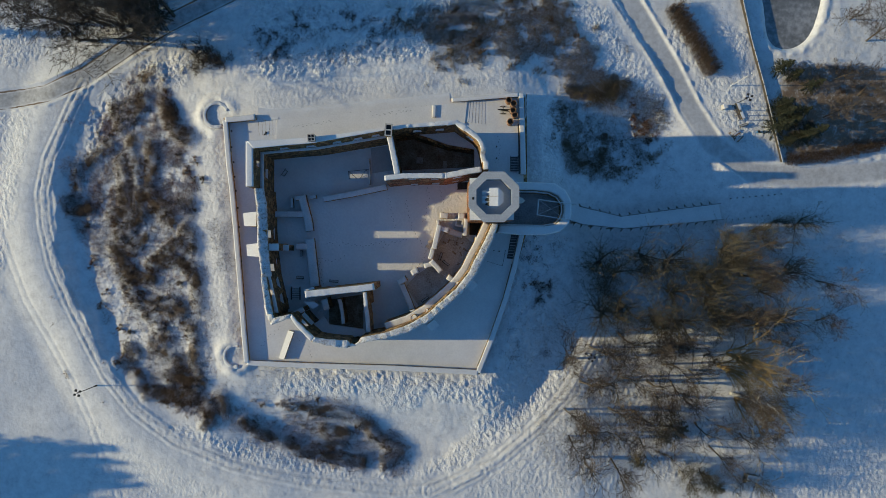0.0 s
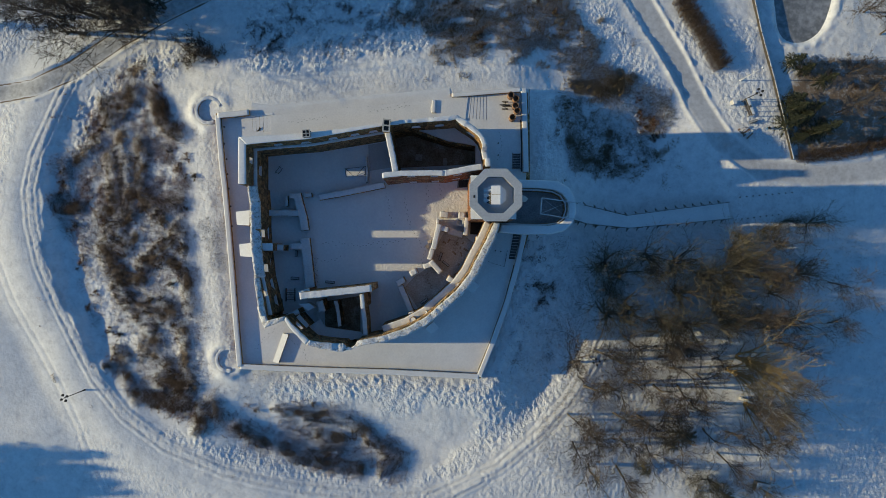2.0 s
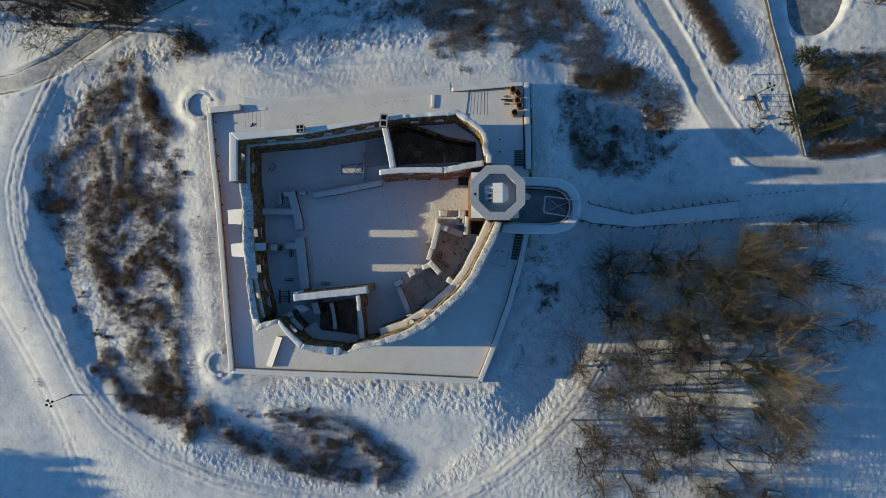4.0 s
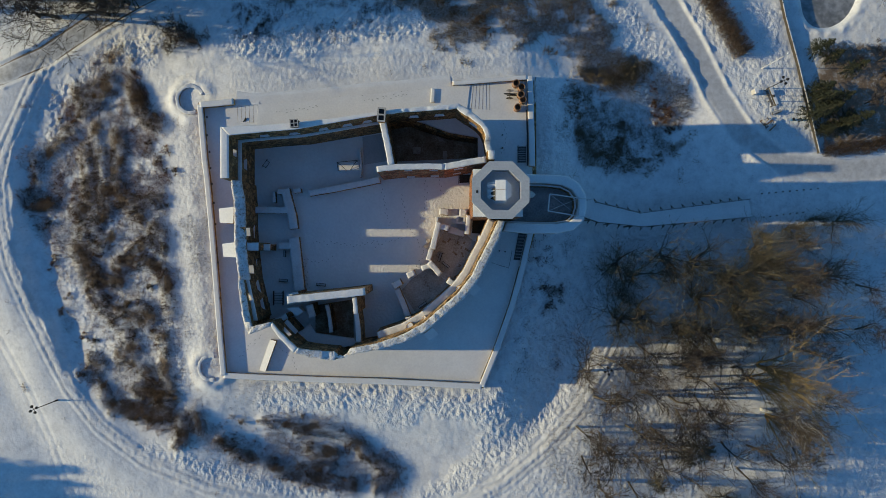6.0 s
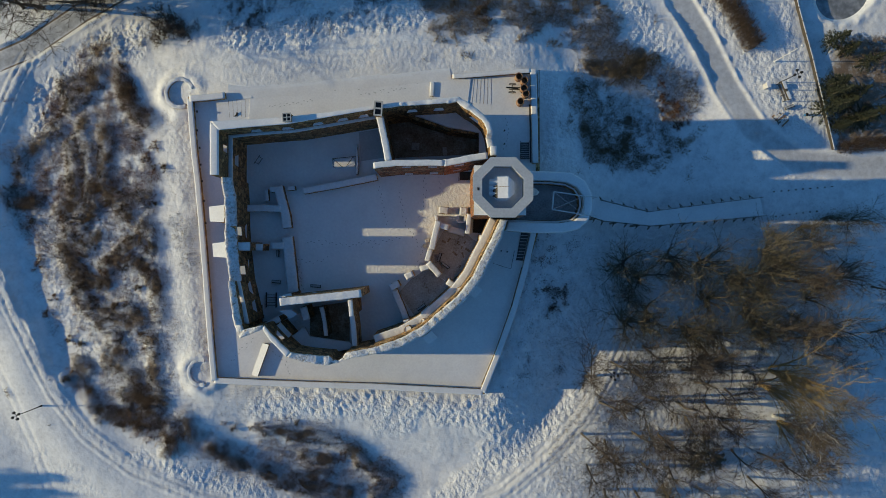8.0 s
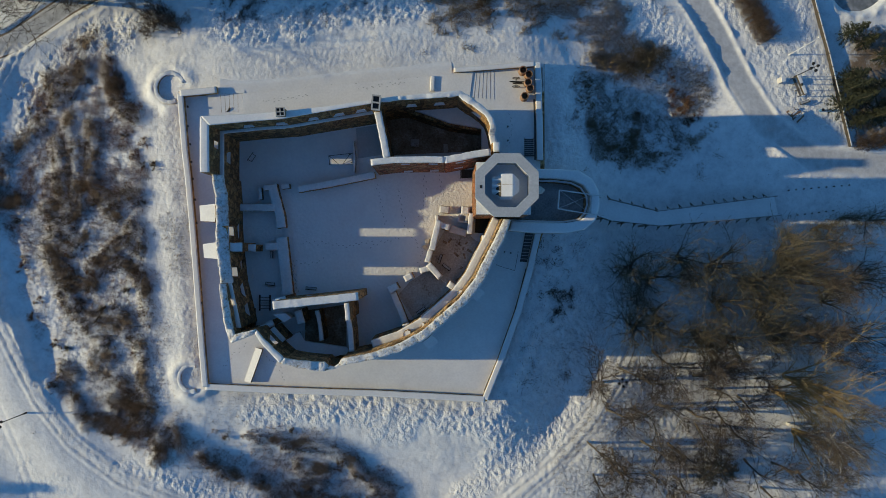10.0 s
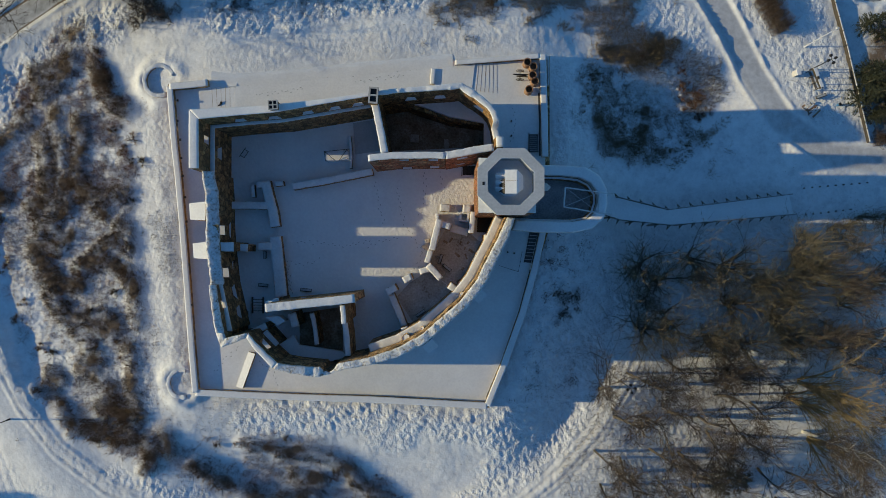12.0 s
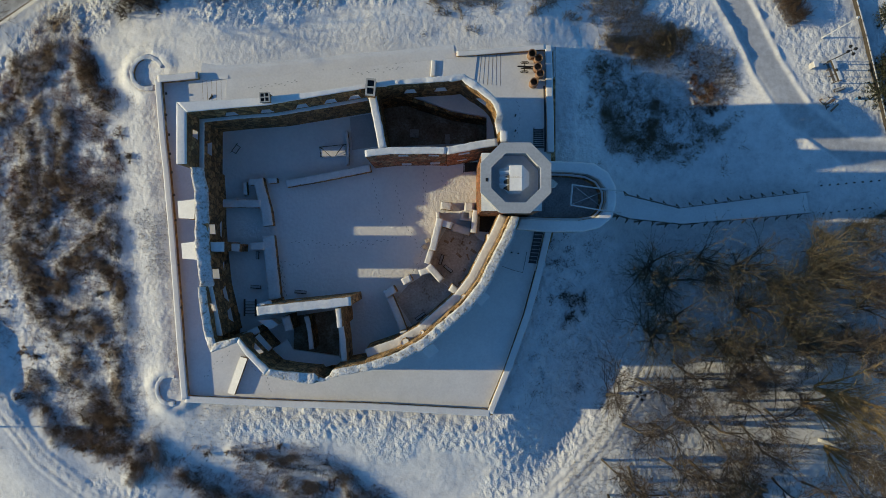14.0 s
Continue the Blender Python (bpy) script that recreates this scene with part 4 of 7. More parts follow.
# deep niches low in the west wall
for x, y, wide in ((-33.15, 3.0, 2.4), (-32.75, -3.0, 2.4)):
    m = Mesh()
    m.prism([(x - 0.3, y - wide * 0.25), (x + 0.02, y - wide / 2), (x + 0.02, y + wide / 2), (x - 0.3, y + wide * 0.25)], 4.3, 4.45)
    part("niche_snow", m, SNOW, w)

w = thing("wall_south_west", "ruined corner wall of grey rubble with snow on its top", "castle wall", kind="structure")
raise_wall(w, [(-33.48, -10.45), (-32.70, -12.22), (-31.84, -14.07), (-28.22, -12.67)], [(-32.71, -9.91), (-31.93, -11.45), (-31.23, -12.76), (-28.14, -12.05)], YARD - 0.3, [10.5, 11.5, 12, 12], STONE, seed=11, ragged=0.25)
raise_wall(w, [(-28.22, -12.67), (-26.67, -14.66), (-24.34, -17.04)], [(-27.99, -12.05), (-26.21, -14.04), (-23.73, -16.27)], YARD - 0.3, [12, 12.2, 12.2], STONE, [(2.5, 0.9, 1.8, 8.4, 10.4)], seed=12, ragged=0.1)

w = thing("wall_south_east", "long curved ruined wall with an ochre inner face, ledge and lumpy snow cap", "castle wall", kind="structure")
SE_OUT = [(-24.34, -17.04), (-22.02, -17.73), (-18.55, -18.33), (-17.70, -18.25), (-17.08, -18.09), (-16.31, -17.93), (-15.54, -17.62), (-14.93, -17.39), (-14.16, -17.08), (-10.46, -15.98), (-6.61, -14.81), (-2.76, -12.86), (0.31, -10.15), (3.38, -7.44), (5.68, -4.35), (7.21, -1.26), (8.74, 1.83), (9.81, 4.76)]
SE_IN = [(-23.73, -16.27), (-21.64, -16.65), (-18.55, -16.94), (-17.86, -16.94), (-17.24, -17.55), (-16.47, -17.70), (-15.70, -17.31), (-15.24, -16.46), (-14.47, -16.23), (-10.85, -15.29), (-6.61, -13.81), (-3.15, -11.86), (-0.23, -9.31), (2.61, -6.75), (4.60, -4.05), (6.13, -0.96), (7.66, 1.98), (8.88, 4.76)]
SE_OUT = SE_OUT[:9] + offset(SE_OUT[9:], -0.5)
SE_MID = SE_IN[:9] + [(a[0] + (b[0] - a[0]) * 0.82, a[1] + (b[1] - a[1]) * 0.82) for a, b in zip(SE_OUT[9:], SE_IN[9:])]
raise_wall(w, SE_OUT, SE_MID, YARD - 0.3, [12.2, 12, 11.6, 11.5, 11.3, 11.2, 11.4, 11.8, 12, 12.2, 12.2, 12.2, 12.2, 12.2, 12.2, 12, 12, 12], OCHRE, seed=14, ragged=0.2, snow=0.2)
raise_wall(w, SE_MID[9:], SE_IN[9:], YARD - 0.3, [11.7, 11.8, 11.6, 11.9, 11.6, 11.8, 11.6, 11.7, 11.6], OCHRE, seed=18, ragged=0.35, snow=0, name="bare_inner_edge")
raise_wall(w, SE_IN[9:], offset(SE_IN[9:], 1.15), YARD - 0.3, [8.2] * 9, OCHRE,
           [(9.5, 0.9, 1.8, 4.0, 6.4), (16.5, 0.9, 1.8, 4.0, 6.4), (22.0, 0.9, 1.8, 4.0, 6.4)], seed=15, ragged=0.05, name="lower_masonry", cap="ledge_snow", snow=0.14)

for (x, y), r in zip([(-5.44, -13.07), (2.79, -6.70), (-3.04, -11.61)], (0.75, 0.6, 0.35)):
    m = Mesh()
    ring = [(x + r * (0.8 + 0.25 * ((k * 7) % 5) / 4) * math.cos(k * 0.785), y + r * (0.8 + 0.25 * ((k * 3) % 4) / 3) * math.sin(k * 0.785)) for k in range(8)]
    m.prism(ring, 8.2, [9.0 + 0.12 * ((k * 5) % 3) for k in range(8)])
    stone = single("fallen_stone", m, OCHRE, "fallen wall stone with snow on the curved ledge", "stone", "fallen stones")
    s = Mesh()
    s.prism([(x + (a - x) * 0.85, y + (b - y) * 0.85) for a, b in ring], 9.1, [9.32 + 0.05 * ((k * 5) % 3) for k in range(8)])
    part("snow_cap", s, SNOW, stone, "small round snow cap")

# ---- castle: inner walls ----
INNER = [
    ("wall_hall_north", [(-10.70, 12.94), (-7.36, 13.33), (-2.06, 13.42), (0.21, 13.36)], 0.9, 13.5, BRICK, "brick and stone inner wall with window niches and snow cap", [(5.0, 1.4, 1.4, 11.0, 12.5), (9.2, 1.4, 1.4, 11.0, 12.5)]),
    ("wall_hall_north", [(0.21, 13.36), (2.48, 13.74), (4.75, 14.21), (7.02, 14.52)], 1.0, 13.5, RED_BRICK, "red brick inner wall beside the gate tower", [(2.4, 1.6, 1.6, 10.6, 12.2)]),
    ("wall_hall_north", [(4.87, 12.60), (7.51, 12.61)], 0.9, 11.5, BRICK, "broken brick shoulder between the inner wall and the tower", []),
    ("wall_cross_north", [(-9.74, 20.52), (-9.05, 17.26), (-8.35, 13.70)], 1.0, 13.4, STONE, "thin stone cross wall with a snow cap", []),
    ("wall_hall_south", [(-25.36, -8.35), (-20.38, -7.80), (-15.78, -7.32), (-12.64, -6.92)], 1.15, 12.6, OCHRE, "tall inner wall of the south range with snow cap", [(4.0, 1.0, 1.0, 5.0, 7.0)]),
    ("wall_cross_south", [(-14.50, -7.98), (-14.34, -9.21), (-14.26, -10.60)], 0.65, 12.0, STONE, "upright stub of cross wall under snow", []),
    ("wall_cross_south", [(-14.93, -10.35), (-14.51, -13.19), (-14.33, -16.02)], 0.8, 7.5, OCHRE, "lower cross wall with a snow-covered top", []),
    ("wall_cross_south", [(-20.23, -9.77), (-19.73, -11.84), (-19.39, -14.58)], 0.65, 5.5, STONE, "low inner cross wall with snow", []),
    ("wall_court_north", [(-23.88, 9.94), (-19.29, 10.73), (-14.19, 11.76), (-11.22, 12.37)], 1.05, 3.2, STONE, "low ruined yard wall under snow", []),
    ("wall_court_west", [(-34.06, 6.94), (-30.82, 6.96), (-27.67, 6.88)], 1.15, 3.0, STONE, "low foundation wall under snow", []),
    ("wall_court_west", [(-28.19, 10.71), (-27.59, 8.25), (-26.89, 5.69), (-26.63, 3.56)], 1.5, 3.0, STONE, "low foundation wall under snow", []),
    ("wall_court_west", [(-29.56, 10.20), (-27.85, 10.20)], 0.9, 3.0, STONE, "low foundation wall under snow", []),
    ("wall_court_west", [(-26.65, 2.03), (-26.12, -2.40), (-25.59, -7.51)], 1.8, 2.9, STONE, "low foundation wall under snow", []),
    ("wall_court_west", [(-29.34, 0.49), (-27.13, 0.50)], 1.15, 3.0, STONE, "low foundation wall under snow", []),
    ("wall_cross_west", [(-34.04, 0.36), (-32.60, 0.37), (-31.23, 0.37)], 1.35, 8.6, STONE, "short cross wall joined to the west wall", []),
    ("wall_cross_west", [(-32.31, 0.30), (-30.07, 0.22)], 1.1, 5.5, STONE, "broken end of a cross wall", []),
    ("wall_court_west", [(-30.18, 8.27), (-30.28, 10.24)], 0.5, 2.6, STONE, "narrow low foundation wall under snow", []),
    ("wall_court_west", [(-26.74, 10.33), (-25.37, 10.50)], 0.7, 2.7, STONE, "short low foundation wall under snow", []),
    ("wall_hall_west", [(-14.97, 18.07), (-14.70, 15.49), (-14.78, 12.92)], 0.35, 2.2, STONE, "narrow low partition wall", []),
    ("wall_east_range", [(-0.64, 4.71), (-1.12, 2.73), (-1.77, 0.01)], 0.95, 6.0, OCHRE, "inner wall of the east range under snow", []),
    ("wall_east_range", [(-0.96, 4.21), (1.10, 3.56)], 1.0, 5.8, OCHRE, "inner wall of the east range under snow", []),
    ("wall_east_range", [(1.13, 3.50), (3.86, 2.74)], 1.1, 3.0, OCHRE, "low wall of the east range under snow", []),
    ("wall_east_range", [(-1.96, 0.09), (-2.53, -2.00)], 0.8, 4.6, OCHRE, "low wall of the east range under snow", []),
    ("wall_east_range", [(-2.37, -2.25), (-0.36, -4.49)], 0.95, 5.0, OCHRE, "stub of vault wall under snow", []),
    ("wall_east_range", [(-1.79, -2.76), (-3.71, -3.44)], 0.9, 4.6, OCHRE, "stub of vault wall under snow", []),
    ("wall_east_range", [(-4.88, -4.11), (-6.22, -4.78)], 1.0, 4.6, OCHRE, "stub of vault wall under snow", []),
    ("wall_east_range", [(-7.30, -5.79), (-8.80, -6.64)], 1.1, 4.6, OCHRE, "stub of vault wall under snow", []),
    ("wall_east_range", [(-8.20, -6.94), (-7.09, -9.47), (-6.07, -12.00)], 1.0, 3.8, OCHRE, "low cross wall with put-log holes under snow", []),
    ("wall_east_range", [(-6.34, -12.46), (-5.27, -12.13)], 1.0, 6.0, OCHRE, "pier at the foot of the curved wall", []),
    ("wall_east_range", [(0.89, -5.37), (2.14, -6.20)], 1.0, 5.5, OCHRE, "pier at the foot of the curved wall", []),
    ("wall_east_range", [(-0.58, 6.72), (1.12, 6.56)], 1.1, 3.2, OCHRE, "snow-covered stub beside the gate tower", []),
    ("wall_east_range", [(2.98, 6.54), (4.33, 6.46)], 1.2, 3.6, OCHRE, "snow-covered stub beside the gate tower", []),
    ("wall_east_range", [(4.60, 5.95), (4.28, 2.61)], 0.8, 5.0, OCHRE, "narrow wall beside the stair pit", []),
    ("wall_east_range", [(6.15, 1.91), (7.62, 1.76)], 0.9, 7.0, OCHRE, "short snow-capped wall at the stair pit", []),
    ("wall_east_range", [(-0.99, 5.70), (-0.90, 4.62)], 0.5, 4.0, OCHRE, "narrow stub of wall under snow", []),
    ("wall_south_range", [(-26.42, -8.23), (-24.43, -7.66)], 0.9, 8.5, STONE, "broken stone stub under snow", []),
    ("wall_south_range", [(-29.77, -13.06), (-27.05, -11.64)], 0.9, 6.0, STONE, "low broken wall of the corner chamber", []),
    ("wall_south_range", [(-27.29, -12.63), (-25.39, -14.69)], 1.2, 6.5, STONE, "broken inner wall of the corner chamber", []),
    ("wall_south_range", [(-23.18, -9.73), (-22.59, -11.79)], 1.2, 6.0, STONE, "broken pier of the south range", []),
]
for k, (name, line, wide, top, material, label, holes) in enumerate(INNER):
    w = low_wall(name, line, wide, YARD - 0.3, top, material, label, 20 + k, 0.14, 0.08, openings=holes)
    if k < 2:
        # narrow stone ledges with snow low on the courtyard face
        for t in ((0.47, 0.85) if k == 0 else (0.32,)):
            (ax, ay), (bx, by) = line[0], line[-1]
            turn = math.atan2(by - ay, bx - ax)
            x, y = ax + (bx - ax) * t + wide / 2 * math.sin(turn), ay + (by - ay) * t - wide / 2 * math.cos(turn) - (0.15 if k == 0 else 0.0)
            m = Mesh()
            m.box(x, y, 5.6, 1.5, 0.34, 0.18, math.degrees(turn))
            ledge = part("ledge", m, material, w)
            m = Mesh()
            m.box(x, y, 5.782, 1.4, 0.3, 0.1, math.degrees(turn))
            part("ledge_snow", m, SNOW, ledge)

# leftover vaults and floors under snow, and the bare pits beside them
for name, plan, z0, z1, material, label in (
        ("vault_remains", [(-7.96, 22.42), (-2.25, 22.76), (2.23, 23.10), (5.09, 21.65), (6.56, 20.51), (7.22, 18.64), (7.56, 15.78), (6.09, 15.61), (6.08, 19.37), (1.02, 20.24), (-3.47, 21.86), (-5.51, 22.42)], 5.8, 6.6, SNOW, "remains of a vault under snow above the dark chamber"),
        ("vault_remains", [(-25.66, -14.85), (-23.16, -13.34), (-22.32, -14.83), (-15.48, -15.80), (-14.98, -16.64), (-18.81, -17.74), (-24.65, -17.18)], 4.0, 4.6, SNOW, "remains of a floor under snow in the corner chamber"),
        ("vault_remains", [(-26.86, -10.24), (-24.83, -10.07), (-23.85, -10.79), (-24.99, -11.53)], 5.0, 7.2, SNOW, "snow-covered vault fragment"),
        ("chamber_floor", [(-9.98, 23.12), (6.27, 20.59), (6.46, 16.53), (-9.09, 15.78)], 1.3, 1.56, EARTH, "dark earth floor of the roofless chamber"),
        ("chamber_floor", [(-22.99, -10.19), (-16.08, -9.13), (-16.05, -16.39), (-22.97, -15.21)], 1.3, 1.56, EARTH, "dark earth floor of the south chamber"),
        ("chamber_floor", [(-35.09, -10.25), (-31.20, -9.80), (-31.19, -13.69), (-33.78, -14.13)], 1.3, 1.56, EARTH, "dark earth floor of the corner chamber"),
        ("chamber_floor", [(0.29, 3.29), (4.44, 2.53), (5.48, 1.58), (7.04, 0.99), (5.49, -2.30), (4.21, -4.90), (1.19, -5.95), (-1.41, -4.06), (-2.11, -2.16), (-1.42, 0.26)], 1.3, 1.56, THIN, "earth floor of the east chamber with thin snow"),
        ("chamber_floor", [(-5.55, -5.37), (-2.27, -3.20), (1.19, -6.21), (2.23, -6.81), (-1.38, -10.10), (-4.40, -12.28), (-7.44, -7.54)], 1.3, 1.55, THIN, "earth floor of the curved chamber with thin snow"),
        ("chamber_floor", [(-14.55, 20.26), (-10.32, 20.96), (-9.61, 15.95), (-14.19, 15.24)], 1.3, 1.55, SLAB, "thin grey snow on the floor of the north hall"),
        # flat dark sheets: the shade inside the two stair openings is put into their colour
        ("cellar_hatch", [(3.01, 13.41), (5.00, 13.50), (5.01, 12.12), (3.02, 12.03)], 1.3, 1.57, DARK, "dark sheet painted for the shaded stair opening at the foot of the brick wall"),
        ("stair_pit", [(5.46, 5.64), (9.35, 5.49), (8.50, 2.72), (5.30, 2.88)], 1.3, 1.58, DARK, "dark sheet painted for the shaded depth of the stair pit")):
    m = Mesh()
    m.prism(plan, z0, z1)
    single(name, m, material, label, "floor", kind="structure")
m = Mesh()
m.prism([(-5.57, 22.50), (-3.51, 21.85), (1.03, 20.22), (5.98, 19.41), (5.98, 19.08), (1.03, 19.81), (-3.92, 21.35), (-5.98, 22.17)], 1.5, 5.9)
single("vault_edge", m, STONE, "broken dark edge of the vault", "wall", kind="structure")

# ---- chimneys ----
def chimney(x, y, z0, z1, sx, sy, flues, turn, label):
    ob = thing("chimney", label, "chimney", "chimneys", at=pose(x, y, 0, 0, 0, turn))
    shaft = Mesh()
    shaft.box(0, 0, z0, sx, sy, z1 - z0)
    part("shaft", shaft, STONE, ob)
    nx, ny = flues
    ring, hole = Mesh(), Mesh()
    bx, by = sx / (nx * 4.4 + 1.0), sy / (ny * 4.4 + 1.0)
    xs, ys = sx + 0.16, sy + 0.16
    cx, cy = (xs - (nx + 1) * bx) / nx, (ys - (ny + 1) * by) / ny
    for i in range(nx + 1):
        ring.box(-xs / 2 + bx / 2 + i * (cx + bx), 0, z1, bx, ys, 0.3)
    for i in range(nx):
        for j in range(ny + 1):
            ring.box(-xs / 2 + bx + cx / 2 + i * (cx + bx), -ys / 2 + by / 2 + j * (cy + by), z1, cx, by, 0.297)
    part("rim", ring, PALE, ob, "pale rim dusted with snow")
    # thin black plates stand in for the unlit depth of the flues
    for i in range(nx):
        for j in range(ny):
            hole.box(-xs / 2 + bx + cx / 2 + i * (cx + bx), -ys / 2 + by + cy / 2 + j * (cy + by), z1, cx, cy, 0.02)
    part("flue", hole, IRON, ob, "black plates painted for the dark depth of the flues")


px, py = (-9.82, 21.47)
chimney(px, py, YARD, 14.8, 1.15, 2.1, (1, 2), -4, "square double-flue chimney on the north wall")
px, py = (-23.75, 20.06)
chimney(px, py, YARD, 14.9, 1.15, 1.15, (2, 2), 4, "square four-flue chimney on the north wall")

# ---- buttresses against the terrace side of the walls ----
for plan, top in (([(-38.42, 6.89), (-35.59, 7.14), (-35.66, 4.31), (-38.24, 4.46)], 8.0), ([(-37.61, 0.83), (-34.88, 1.16), (-34.87, -1.49), (-37.44, -1.34)], 8.6)):
    ob = thing("buttress", "stone buttress with a sloping snow-covered top", "buttress", "buttresses")
    m, s = Mesh(), Mesh()
    m.prism(plan, YARD - 0.2, [top - 0.8, top, top, top - 0.8])
    s.prism([(x * 1.0, y) for x, y in plan], [top - 0.79, top + 0.01, top + 0.01, top - 0.79], [top - 0.6, top + 0.2, top + 0.2, top - 0.6])
    part("masonry", m, STONE, ob)
    part("snow_cap", s, SNOW, ob, "smooth snow cap")
ob = thing("buttress", "leaning stone buttress under snow on the terrace", "buttress", "buttresses")
m, s = Mesh(), Mesh()
plan = [(-31.10, -16.37), (-29.89, -16.62), (-31.85, -22.13), (-33.05, -21.96)]
m.prism(plan, YARD - 0.2, [1.65, 2.15, 2.1, 1.6])
s.prism(plan, [1.66, 2.16, 2.11, 1.61], [1.78, 2.26, 2.21, 1.73])
part("masonry", m, STONE, ob)
part("snow_cap", s, SNOW, ob, "smooth snow cap")

# ---- gate tower ----
TX, TY, TOP = 8.7, 8.9, 21.0


def octagon(r, turn=22.5):
    return [(TX + r * math.cos(radians(turn + 45 * i)), TY + r * math.sin(radians(turn + 45 * i))) for i in range(8)]


def ring_wall(mesh, r_out, r_in, z0, z1, lift=0.0):
    mesh.ring(octagon(r_out), octagon(r_in), z0, z1)


ob = thing("gate_tower", "gate tower with a square brick base and a snow-covered octagonal top", "tower")
m = Mesh()
m.box(TX, TY, YARD - 0.5, 7.8, 7.45, 15.0)
part("square_base", m, BRICK, ob, "weathered red and ochre brick")
m = Mesh()
m.box(TX, TY, 16.0, 7.86, 7.5, 0.22)
part("base_snow", m, CAP, ob)
m = Mesh()
ring_wall(m, 4.3, 3.3, 16.0, TOP - 0.35)
drum = part("octagon_wall", m, PALE, ob, "pale plastered octagon wall")
m = Mesh()
ring_wall(m, 4.68, 3.25, TOP - 0.35, TOP)
part("parapet_slab", m, SLAB, drum, "flat parapet top under even snow")
m = Mesh()
m.prism(octagon(3.31), 16.2, 18.6)
part("roof_deck", m, SNOW, ob, "shaded snow on the sunken deck")
# no hole is cut: a black plate carries the dark of its inside
m = Mesh()
m.box(TX - 3.55, TY - 0.25, TOP + 0.002, 0.3, 0.42, 0.02)
part("drain_hole", m, IRON, ob, "small black plate painted for the dark inside of a hole")
lantern = thing("roof_lantern", "small pitched roof under snow on the tower deck", "roof")
m = Mesh()
m.prism(octagon(1.95), 18.6, 19.7)
part("lantern_wall", m, PALE, lantern)
m = Mesh()
m.prism(octagon(2.05), 19.7, 19.9)
part("lower_roof", m, CAP, lantern, "snow on the lower roof edge")
m = Mesh()
x0, x1, x2, y0, y1 = TX - 0.75, TX + 0.75, TX + 1.75, TY - 1.55, TY + 1.55
m.add([(x0, y0, 20.75), (x0, y1, 20.75), (x1, y1, 21.0), (x1, y0, 21.0), (x2, y1 - 0.7, 19.85), (x2, y0 + 0.7, 19.85), (x0, y0, 19.8), (x0, y1, 19.8), (x1, y1, 19.8), (x1, y0, 19.8)],
      [(0, 3, 2, 1), (3, 5, 4, 2), (0, 1, 7, 6), (1, 2, 8, 7), (0, 6, 9, 3), (2, 4, 8), (3, 9, 5)])
part("pitched_roof", m, SNOW, lantern)
for dy in (0.85, 0.0, -0.8):
    m = Mesh()
    gx, gy = TX - 0.7, TY + dy
    m.add([(gx, gy - 0.42, 19.85), (gx - 1.15, gy - 0.42, 19.85), (gx - 1.15, gy + 0.42, 19.85), (gx, gy + 0.42, 19.85), (gx, gy, 20.75), (gx - 1.3, gy, 20.4)],
          [(1, 0, 4, 5), (3, 2, 5, 4), (2, 1, 5), (0, 3, 4), (0, 1, 2, 3)])
    part("dormer", m, SNOW, lantern, "small gabled dormer under snow")
m = Mesh()
m.add([(x0 - 0.02, y0 + 0.02, 20.74), (x0 - 0.02, y0 + 1.95, 20.74), (x0 - 0.62, y0 + 1.75, 20.2), (x0 - 0.72, y0 + 0.35, 20.0), (x0, y0 + 0.02, 19.8), (x0, y0 + 1.95, 19.8)],
      [(0, 1, 2, 3), (0, 3, 4), (1, 5, 2), (2, 5, 4, 3)])
part("lantern_front", m, DARK, lantern, "dark weathered timber front")
m = Mesh()
m.box(TX + 0.1, TY + 0.1, 20.9, 1.5, 0.05, 0.09)
part("roof_seam", m, EARTH, lantern)

# made-up pale bracket, added in place of an unexplained bright beige patch
m = Mesh()
m.prism([(12.55, 9.4), (13.9, 9.05), (14.5, 8.6), (14.1, 8.1), (12.55, 7.9)], 16.9, [17.9, 17.5, 17.3, 17.5, 17.9])
part("corner_turret", m, PALE, ob, "pale bracket added for a bright patch beside the tower")

# ---- barbican ----
ob = thing("barbican", "rounded stone barbican with snow on its walls", "barbican")
B_OUT = [(13.76, 12.94), (18.27, 12.87), (21.55, 12.64), (23.60, 11.42), (24.75, 9.37), (24.85, 6.92), (24.28, 4.86), (22.57, 3.38), (19.95, 2.80), (15.03, 2.78), (10.52, 3.17)]
B_IN = [(13.77, 11.55), (17.87, 11.48), (20.73, 11.16), (22.38, 10.35), (23.45, 8.80), (23.53, 7.32), (23.05, 5.76), (21.99, 4.77), (19.53, 4.35), (15.02, 4.42), (10.93, 4.57)]
raise_wall(ob, B_OUT, B_IN, -4.5, [6.5] * 11, PALE, ragged=0.02, seed=60, snow=0.14, cap_material=SNOW)
m = Mesh()
m.prism([(13.77, 11.55), (17.87, 11.48), (20.73, 11.16), (22.38, 10.35), (23.45, 8.80), (23.53, 7.32), (23.05, 5.76), (21.99, 4.77), (19.53, 4.35), (15.02, 4.42), (10.93, 4.57)], -1.0, 3.4)
part("floor", m, FROSTED, ob, "dark paved floor with a trace of snow")
m = Mesh()
q = offset(B_IN, -0.5)
m.ring(B_IN, q, 3.4, 4.9, False)
ledge = part("inner_ledge", m, STONE, ob, "dark stone inner ledge")
m = Mesh()
m.ring(offset(B_IN, -0.12), offset(B_IN, -0.42), 4.9, 4.98, False)
part("ledge_snow", m, SNOW, ledge)

